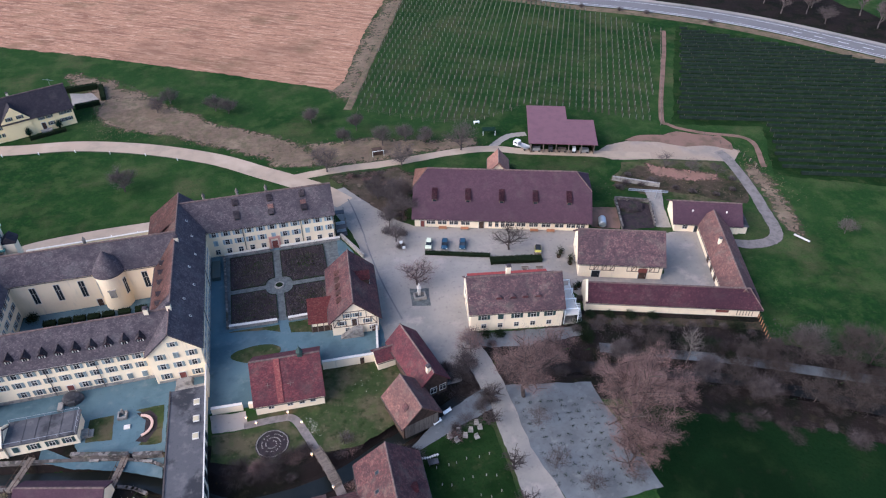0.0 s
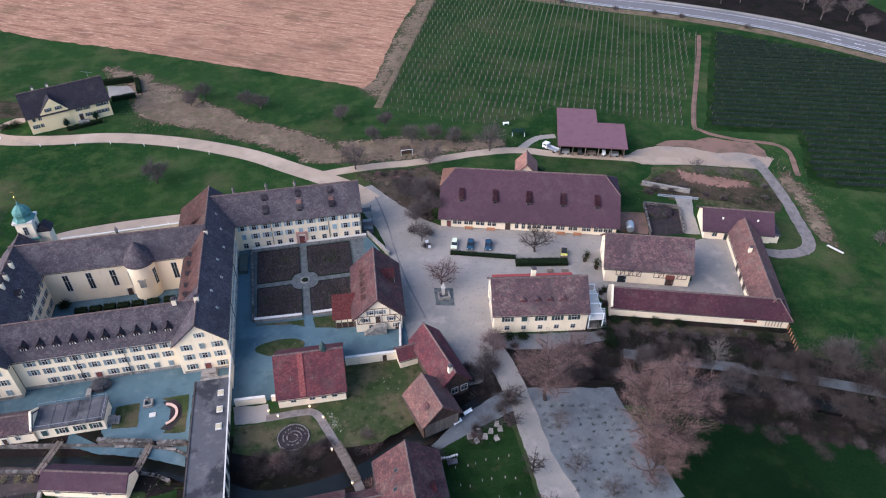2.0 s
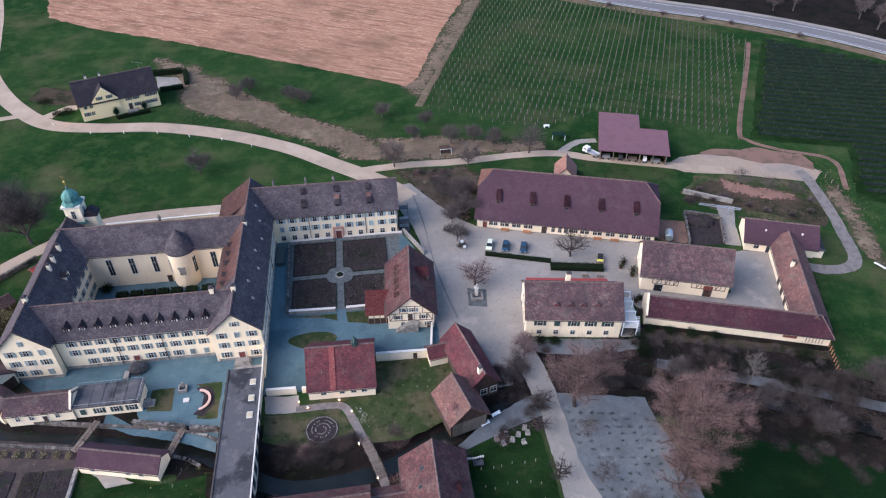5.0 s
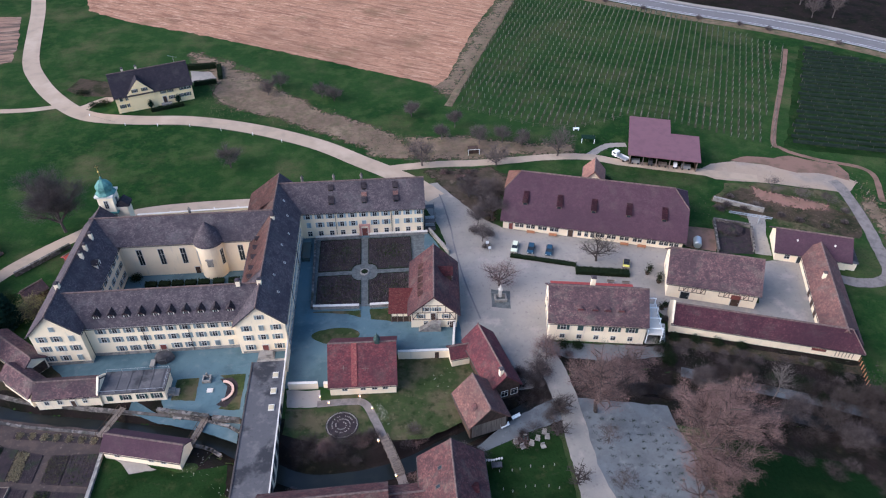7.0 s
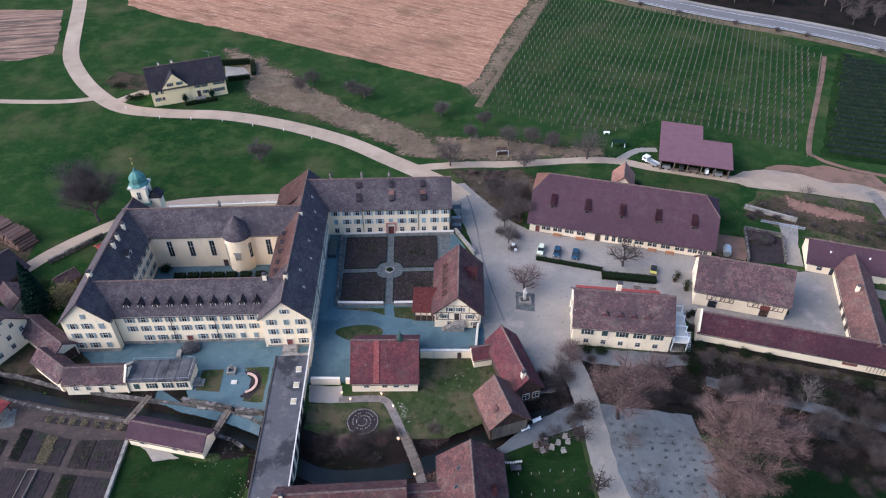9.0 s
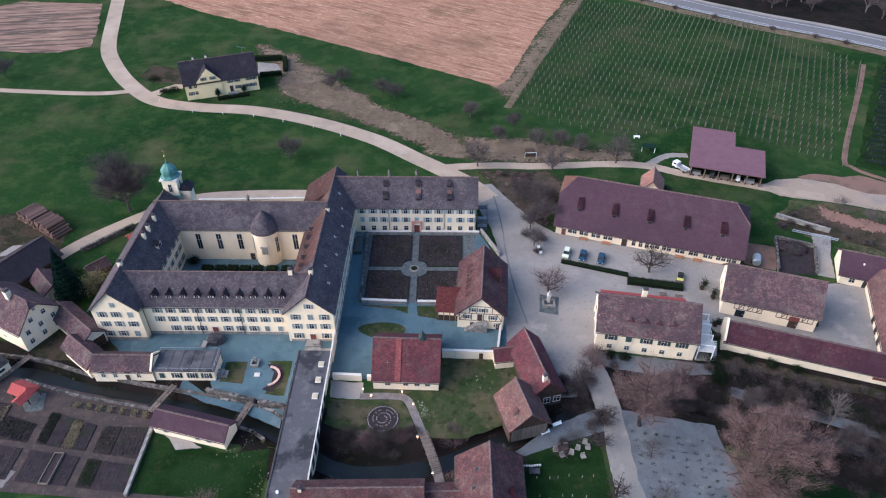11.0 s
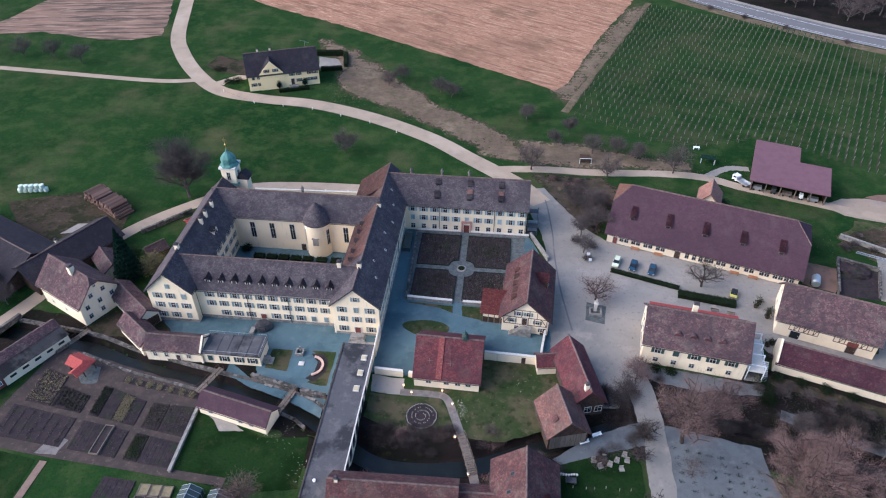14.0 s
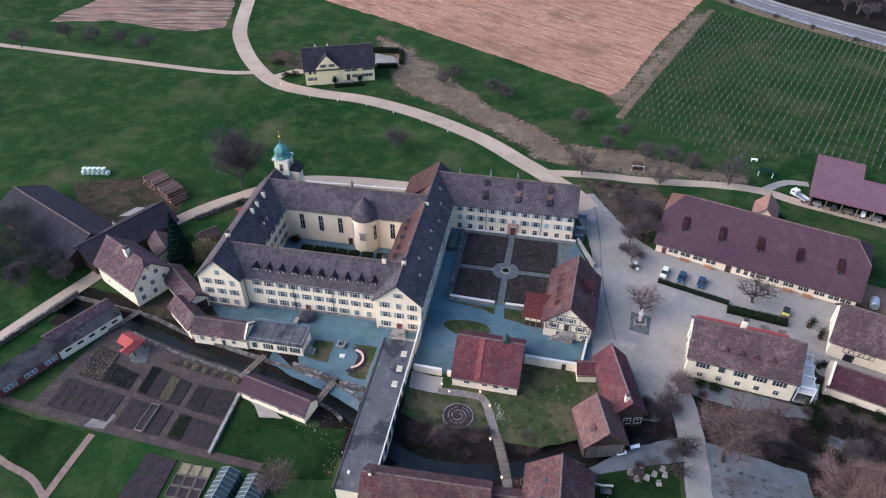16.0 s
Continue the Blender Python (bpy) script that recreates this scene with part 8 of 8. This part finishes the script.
fence([(133, 172), (138, 160), (138.8, 148)], 3.0, 1.2, "pale wooden fence along the lane")
fence([(-104, 222), (-90, 214.4), (-68, 211.8), (-46, 204.2), (-26, 193.4)], 12.0, 1.0, "thin posts along the meadow road", WHITE_PAINT, 1)
fence([(-74, 160), (-58, 162), (-38, 162.6)], 6.0, 1.0, "white posts along the path behind the church", WHITE_PAINT, 1)
low_wall(-72, 160.2, -36.5, 161.4, 0.4, 1.2, "white wall behind the church", WHITE)

patch("brown_slope", [(90.9, 151.8), (97, 158.0), (103.2, 160.4), (117, 154), (130.2, 143.4), (128, 138), (124.3, 134.0), (114, 140.5), (104.9, 145.6), (97.5, 148.2)], 0.075, SLOPE, "brown overgrown slope behind the farm yard", "ground", wob=0.9)

# ---- trees ----
TRACKS = [(np.array([(p.x, p.y) for p in smooth(line, 4)]), half) for line, half in (
    ([(-120.9, 237.0), (-106.0, 222.9), (-88.7, 218.1), (-68.7, 215.9), (-46.3, 208.4), (-24.7, 196.7), (-10.4, 185.1), (-2, 178.2), (6, 171), (12, 163)], 3.9),
    ([(-4, 179.5), (12.6, 181), (28.5, 180.8), (49.1, 182.3), (62.1, 181.2), (72.2, 177), (94.4, 169.8), (110, 165)], 2.6),
    ([(132.1, 162.0), (132.6, 157.3), (130.4, 142.4), (127.2, 129.1), (124.8, 120.8), (121.0, 117.4), (115.0, 117.2), (110.9, 119.0)], 2.6),
    ([(60, 93), (76.5, 86.5), (86.1, 82.8), (96.8, 77.8), (113.9, 69.4), (135, 58)], 2.2))]


def paved(x, y):
    """Whether a place lies on a road, in a yard or under a house."""
    for line, half in TRACKS:
        if np.hypot(line[:, 0] - x, line[:, 1] - y).min() < half:
            return True
    return 92 < x < 140 and 157 < y < 176 or 28 < x < 80 and 133 < y < 176 or 8 < x < 30 and 100 < y < 172 or 84 < x < 98 and 130 < y < 146


def tufts(name, spots, size, mat, label, seed=1):
    """Flat tufts of growth strewn over the ground about (x, y, spread x, spread y, turn, count)."""
    rg = np.random.default_rng(seed)
    pts = []
    for x, y, sx, sy, turn, n in spots:
        u, v = rg.normal(0, sx, n), rg.normal(0, sy, n)
        c, s = math.cos(radians(turn)), math.sin(radians(turn))
        q = np.stack([x + c * u - s * v, y + s * u + c * v, rg.uniform(0.02, 0.14, n)], 1)
        pts.append(np.array([k for k in q if not paved(k[0], k[1])]).reshape(-1, 3))
    tagged(new(name, leaves_mesh(name, np.concatenate(pts), size, mat, seed)), label, "grass", kind="stuff")


tufts("dry_grass_tuft", [(-28, 212, 12, 3.6, -32, 1500), (-2, 196, 6, 4, -40, 800), (-56, 228, 5, 7, 10, 900), (32, 189, 16, 3.4, 2, 1300), (112, 150, 12, 6, -15, 1300), (138, 150, 3, 10, 0, 500)], 0.18, DEAD_GRASS, "strewn tufts of dry yellow-brown grass", 1)
tufts("dark_tuft", [(60, 98, 16, 4, -18, 1500), (84, 92, 12, 3.5, -20, 1500), (85, 80, 16, 3, -25, 1500), (108, 69, 14, 4, -28, 1500), (-130, 145, 10, 6, 20, 700)], 0.20, BARK_DARK, "strewn dark dead brush and leaves", 3)
tufts("white_flowers", [(-5.0, 87.8, 0.7, 1.6, 20, 70), (8.3, 96.5, 2.0, 1.5, 0, 22), (-4.9, 87.6, 0.6, 1.2, 10, 40), (-34.3, 70.9, 2.2, 1.6, 0, 60), (-40.6, 77.9, 2.4, 2.0, 0, 50)], 0.14, FRAME, "small white flowers strewn in the lawns", 7)
bare_tree("large_tree", 56.0, 69.6, 23.0, 10.8, "huge bare tree with dense pinkish twigs", BARK_PINK, 21, 34000, 0.16, 0.24, 9, twig=0.75, width=0.022, scatter=0.055)
bare_tree("large_tree", 53.0, 63.0, 13.5, 6.5, "tall bare tree with dense pinkish twigs", BARK_PINK, 18, 11000, 0.14, 0.24, 7, twig=0.7, width=0.022, scatter=0.055)
bare_tree("large_tree", 38.8, 84.2, 17.0, 8.6, "wide bare tree with pinkish twigs", BARK_PINK, 23, 14000, 0.17, 0.30, 7, twig=0.7, width=0.022, scatter=0.06)
bare_tree("bare_tree", 47.5, 91.0, 10.5, 5.4, "bare tree with reddish twigs below the inn", BARK_PINK, 24, 6500, 0.15, 0.28, 7, twig=0.6, width=0.022)
bare_tree("bare_tree", 31.4, 99.0, 7.0, 3.6, "small bare tree with pink buds", BARK_PINK, 25, 2600, 0.13, 0.25, 6)
bare_tree("bare_tree", 28.5, 94.0, 6.0, 3.6, "small bare tree beside the street", BARK, 26, 2000, 0.13, 0.25, 6)
bare_tree("square_tree", 24.6, 123.8, 7.2, 5.0, "spreading bare tree with reddish twigs on the square", BARK_PINK, 27, 3200, 0.22, 0.3, 7, twig=0.7, width=0.022)
bare_tree("square_tree", 51.2, 131.2, 8.2, 5.6, "spreading bare tree before the barn", BARK_DARK, 28, 1300, 0.24, 0.3, 7, width=0.024)
bare_tree("bare_tree", 22.8, 141.6, 6.0, 3.6, "bare tree among shrubs at the street", BARK, 29, 1500)
for i, (tx, ty, th, trr) in enumerate(((24.5, 156.5, 7.5, 4.6), (21.6, 162.6, 6.0, 4.0), (26.8, 151.4, 6.5, 4.2), (28.6, 160.4, 6.0, 4.0), (22.4, 148.6, 5.0, 3.2))):
    bare_tree("bare_tree", tx, ty, th * 1.3, trr, "greyish bare tree between street and barn", BARK, 30 + i, 3000)
for i, (tx, ty, th, trr) in enumerate(((9.0, 180.6, 6.8, 5.2), (32.0, 178.8, 6.0, 4.6), (52.2, 183.0, 7.6, 5.6), (28.4, 192.0, 5.2, 3.6), (21.5, 203.8, 4.6, 3.0), (36.0, 192.5, 5.0, 3.6), (16.4, 196, 4.4, 3.0), (7.2, 212.4, 4.6, 3.2), (-24.4, 229.4, 4.6, 3.6), (-20.0, 226.4, 4.4, 3.4), (-40.1, 239.1, 4.8, 3.6), (-44.1, 233.0, 4.4, 3.4), (42.0, 190, 4.6, 3.2))):
    bare_tree("fruit_tree", tx, ty, th * 1.3, trr * 1.08, "old bare fruit tree in the meadow", BARK, 40 + i, 2200, 0.19, 0.26, 6, width=0.028)
bare_tree("meadow_tree", 142.3, 115.3, 4.6, 3.0, "small pale bare tree in the meadow", BARK, 61, 900, width=0.026)
bare_tree("meadow_tree", -50.2, 184.6, 9.0, 4.4, "roundish bare tree in the meadow", BARK, 60, 2600, width=0.035)
bare_tree("large_tree", -90.2, 155.4, 20.5, 8.4, "large bare tree behind the church", BARK, 65, 17000, 0.13, 0.22, 11, twig=1.1, width=0.034)
for i, (tx, ty) in enumerate(((110.9, 157.4), (117.0, 152.6), (124.0, 150.0))):
    bare_tree("young_tree", tx, ty, 5.4 - i * 0.5, 3.8 - i * 0.5, "young bare tree on the slope", BARK, 65 + i, 500, 0.14, 0.3, 6, width=0.024)
for i, (tx, ty) in enumerate(((29.6, 79.2), (32.0, 84.6), (31.2, 68.4), (30.6, 60.0))):
    bare_tree("pollard_tree", tx, ty, 4.6, 3.4, "pollarded tree with knobbly bare limbs", BARK_DARK, 70 + i, 160, 0.34, 0.42, 6, twig=0.4, width=0.06, knob=True)
for i, (tx, ty) in enumerate(((39.2, 76.4), (39.0, 66.4), (44.2, 60.6), (52.5, 60.5))):
    bare_tree("young_tree", tx, ty, 5.4, 2.8, "slender young tree on the gravel", BARK, 75 + i, 700, 0.1, 0.3, 6, width=0.022)
bare_tree("birch", 76.8, 84.4, 10.0, 3.4, "pale bare birch beside the stable garden", surface("pale_birch_bark", (0.13, 0.112, 0.10), [((0.07, 0.06, 0.055), 2.0, 0.5, 0.7, 0.7)], rough=0.9), 80, 420, 0.09, 0.35, 7)
for i, (tx, ty, th, trr) in enumerate(((100.6, 77.8, 9.0, 6.0), (107.0, 72.4, 8.0, 5.0), (116.0, 74.0, 9.5, 6.0), (91.7, 74.0, 8.0, 4.2), (88.8, 80.0, 6.5, 3.6), (110.6, 65.0, 9.0, 5.4), (122, 62, 9, 6), (128, 70, 9, 6), (83.5, 76.5, 7.0, 4.0), (71.0, 88.5, 5.5, 3.6), (118.5, 57, 8, 5), (97.0, 68.0, 7.0, 4.2))):
    bare_tree("bank_tree", tx, ty, th, trr, "slim bare tree on the dark stream bank", BARK_DARK, 90 + i, 2400, 0.11, 0.28, 6, width=0.03)
bare_tree("bare_tree", -43.0, 62.4, 8.0, 4.6, "pale bare tree beside the greenhouse", BARK_PINK, 110, 2200, 0.13, 0.3, 7)
for i, (tx, ty, th) in enumerate(((-141.3, 122.9, 10), (-134, 117, 11), (-128.9, 112.8, 9), (-122.4, 110.8, 8.5), (-116.6, 107.6, 6.5), (-133.6, 107.7, 9), (-126, 104, 8), (-146, 114, 11), (-140, 106, 9))):
    bare_tree("thicket_tree", tx, ty, th, th * 0.52, "dense dark bare tree beside the barn", BARK, 120 + i, 3600, width=0.034)
for i, (tx, ty) in enumerate(((-207.2, 244.9), (-194.9, 244.1), (-181.7, 243.6), (-168.4, 240.2), (-222.5, 235.1))):
    bare_tree("field_tree", tx, ty, 8.5, 5.0, "dark bare shrub tree at the field's edge", BARK, 135 + i, 1600, width=0.04)
for i in range(46):
    f = random.random()
    p = offset_line(HWY, 16 + 24 * random.random())
    q = p[int(f * (len(p) - 1))]
    bare_tree("forest_tree", *q, random.uniform(8, 13), random.uniform(4, 6), "dark bare forest tree beyond the highway", BARK, 150 + i, 900, width=0.06)
for i, f in enumerate((0.12, 0.2, 0.27, 0.33, 0.4, 0.46, 0.52, 0.6)):
    p = offset_line(HWY, -9.5)
    q = p[int(f * (len(p) - 1))]
    shrub(*q, 2.6, 1.8, "dark bare bush beside the road", BARK, 200 + i, 260, 0.05)

# fir and budding shrub west of the abbey
fir = thing("fir_tree", pose(-91.0, 119.6, 0), "tall dark green fir", "tree")
bm = bmesh.new()
bar(bm, (0, 0, -0.1), (0, 0, 16.2), 0.3, 6, 0.04)
part("trunk", bm, BARK, fir)
rn = np.random.default_rng(9)
n = 13000
z = 16.6 * (1 - np.sqrt(rn.uniform(0, 1, n)) * 0.94)
r = (16.6 - z) * 0.21 * np.sqrt(rn.uniform(0.2, 1, n)) * (1 + 0.25 * np.sin(z * 5))
a = rn.uniform(0, math.tau, n)
tagged(share("needles", leaves_mesh("needles", np.stack([np.cos(a) * r, np.sin(a) * r, z], 1), 0.28, FIR, 9), fir, Matrix()), kind="stuff")
shrub(-86.4, 122.8, 5.2, 4.0, "big shrub with pale green buds", BARK, 10, 900, leaf=BUDS)
shrub(-94.5, 128.0, 2.6, 2.2, "evergreen bush beside the garage", HEDGE, 11, 300, leaf=HEDGE)
shrub(63.0, 166.0, 3.4, 2.1, "dark evergreen bush behind the barn", HEDGE, 12, 400, leaf=FIR)
rn = random.Random(5)
for i in range(46):
    sx = rn.uniform(58, 100)
    sy = 103.5 - (sx - 62) * 0.315 - rn.uniform(1.5, 12.5)
    ev = i % 4 == 0
    shrub(sx, sy, rn.uniform(1.0, 2.4), rn.uniform(1.2, 2.4), "dark evergreen garden shrub" if ev else "brown bare garden shrub", HEDGE if ev else BARK, 220 + i, 240, leaf=HEDGE if ev else None)
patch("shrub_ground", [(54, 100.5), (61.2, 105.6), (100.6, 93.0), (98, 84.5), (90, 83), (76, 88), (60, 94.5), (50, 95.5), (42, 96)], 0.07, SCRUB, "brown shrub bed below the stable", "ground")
for i in range(150):
    sx = rn.uniform(-24, 34)
    k = min(range(len(STREAM_LINE)), key=lambda j: abs(STREAM_LINE[j][0] - sx))
    sy = STREAM_LINE[k][1] + rn.choice((-1, 1)) * rn.uniform(3.6, 8.2)
    if 3 < sx < 22 and sy < 90 or sx < -24 or abs(sx + 3) < 2.5:
        continue
    shrub(sx, sy, rn.uniform(0.8, 2.0), rn.uniform(1.2, 2.6), "reddish brown bare bush on the bank", (BARK_PINK, BARK, BARK_DARK)[i % 3], 800 + i, 240)
for i in range(60):
    sx = rn.uniform(27, 68)
    k = min(range(len(STREAM_LINE)), key=lambda j: abs(STREAM_LINE[j][0] - sx))
    shrub(sx, STREAM_LINE[k][1] + rn.uniform(-4.0, 4.5), rn.uniform(1.6, 3.2), rn.uniform(1.6, 2.8), "dark tangled brush over the stream", (BARK_DARK, BARK_DARK, BARK)[i % 3], 900 + i, 420)
for i in range(44):
    sx, sy = rn.uniform(14, 31), rn.uniform(150, 177)
    if not 14 + (177 - sy) * 0.42 < sx < 30:
        continue
    shrub(sx, sy, rn.uniform(0.6, 1.6), rn.uniform(0.9, 1.9), "bare grey-brown bush between street and barn", (BARK, BARK_PINK, BARK_DARK)[i % 3], 1000 + i, 200)
for i, (sx, sy, sh) in enumerate(((99, 150, 1.6), (103, 151, 2.0), (95, 152, 1.8), (108, 146, 1.5), (112, 143, 1.6), (118, 140, 1.4), (124, 141, 1.5), (127, 146, 1.8), (92, 150, 2.0), (97.6, 156, 1.4), (25.5, 89.5, 3.0), (27.6, 92.6, 3.2), (24.6, 95.2, 2.4), (10.6, 76.6, 2.6), (13.4, 75.2, 2.8), (21, 146, 2.0), (25, 144, 2.2), (23.6, 138.8, 1.8), (30.2, 156, 2.4), (32.0, 163, 2.2), (62, 108.4, 1.6), (57, 99.2, 1.8), (36.5, 99.6, 1.6))):
    shrub(sx, sy, sh, sh * 0.9, "tangled bare bush without leaves", BARK, 400 + i, 420)
for i in range(30):
    sx = rn.uniform(66, 128)
    k = min(range(len(STREAM_LINE)), key=lambda j: abs(STREAM_LINE[j][0] - sx))
    sy = STREAM_LINE[k][1] + rn.choice((-1, 1)) * rn.uniform(3.0, 9.0)
    shrub(sx, sy, rn.uniform(1.2, 2.8), rn.uniform(1.4, 2.8), "dark bare brush on the stream bank", BARK_DARK, 430 + i, 240)
for i, (tx, ty, th, trr) in enumerate(((104.0, 80.5, 7.5, 4.6), (112.5, 77.5, 8.0, 5.0), (121.0, 70.5, 8.5, 5.2), (94.5, 80.5, 5.5, 3.4), (126.0, 56.0, 8.5, 5.4), (134.0, 63.0, 9.0, 5.6), (86.0, 71.5, 6.5, 3.8), (104.5, 64.5, 7.5, 4.4), (78.0, 79.0, 6.0, 3.4), (66.5, 84.5, 5.0, 3.2), (62.5, 88.5, 5.5, 3.6), (138.0, 54.0, 9.0, 5.4))):
    bare_tree("bank_tree", tx, ty, th, trr, "greyish bare tree with a dense round crown on the bank", (BARK, BARK_DARK)[i % 2], 600 + i, 3000, 0.11, 0.26, 7, width=0.034)
for i in range(56):
    sx = rn.uniform(62, 136)
    k = min(range(len(STREAM_LINE)), key=lambda j: abs(STREAM_LINE[j][0] - sx))
    sy = STREAM_LINE[k][1] + rn.choice((-1, 1)) * rn.uniform(1.8, 8.0)
    shrub(sx, sy, rn.uniform(1.2, 2.6), rn.uniform(1.6, 3.0), "low dark tangled brush on the stream bank", BARK_DARK, 640 + i, 300)
for i in range(34):
    f = rn.uniform(0, 1)
    sx, sy = 66 + 70 * f + rn.gauss(0, 1.2), 75.5 - 33 * f - 4 * f * (1 - f) + rn.gauss(0, 1.2)
    shrub(sx, sy, rn.uniform(0.3, 0.7), rn.uniform(1.2, 2.6), "low grey-brown dead growth at the meadow's edge", BARK_DARK if i % 3 else BARK, 720 + i, 260)
# Lower right meadow, coloured dark in place of vignetting.
patch("south_meadow", [(56.4, 60), (57.4, 68), (62, 77), (72, 77), (82, 73), (94, 67), (106, 59), (120, 50), (142, 38), (165, 28), (165, 5), (48, 5), (52.6, 45)], 0.05, VIGNETTE_GRASS, "meadow beyond the stream, darkened in colour for lens vignetting", "meadow", wob=0.6)
patch("inn_forecourt", [(31.5, 105.2), (33.2, 104.2), (54.2, 101.0), (57.5, 100.6), (58, 97.6), (46, 97.4), (36.5, 99.0), (31.2, 101.2)], 0.078, PALE_GREY, "grey gravel strip below the inn", "yard", wob=0.5)
patch("stable_border", [(59.0, 104.8), (61.5, 103.6), (99.6, 91.2), (99.2, 88.8), (60.5, 100.8), (58.0, 102.6)], 0.082, SLOPE, "brown planted border along the stable", "bed", wob=0.4)
for i, (sx, sy) in enumerate(((61.8, 102.6), (66.4, 101.4), (71.0, 100.2), (76.0, 98.6), (36.0, 102.6), (39.2, 102.0))):
    shrub(sx, sy, 1.5, 1.3, "round dark evergreen bush at the wall", HEDGE, 760 + i, 260, leaf=HEDGE)
ribbon("stream_path", [(60, 93), (76.5, 86.5), (86.1, 82.8), (96.8, 77.8), (113.9, 69.4), (135, 58)], 2.8, 0.14, PALE_GREY, "grey path along the wooded stream", "path")
rn2 = np.random.default_rng(3)
gx, gy = np.meshgrid(np.arange(0, 17, 2.2), np.arange(0, 22, 1.75))
gx, gy = gx.ravel() + rn2.normal(0, 0.14, gx.size), gy.ravel() + rn2.normal(0, 0.14, gx.size)
keep = rn2.uniform(0, 1, gx.size) < 0.85
bx, by = (38.4 + gx - 0.06 * gy)[keep], (61.5 + gy - 0.13 * gx)[keep]
n = len(bx)
base = np.stack([bx, by, np.full(n, 0.1)], 1).repeat(20, axis=0) + rn2.normal(0, 0.20, (20 * n, 3)) * (1.5, 1, 0)
tip = base + np.concatenate([rn2.normal(0, 0.2, (20 * n, 2)), rn2.uniform(0.1, 0.3, (20 * n, 1))], 1)
tagged(new("weed_tufts", twig_mesh("weed_tufts", base, tip, 0.045, HEDGE)), "small dark weed tufts on the gravel square", "weeds", kind="stuff")
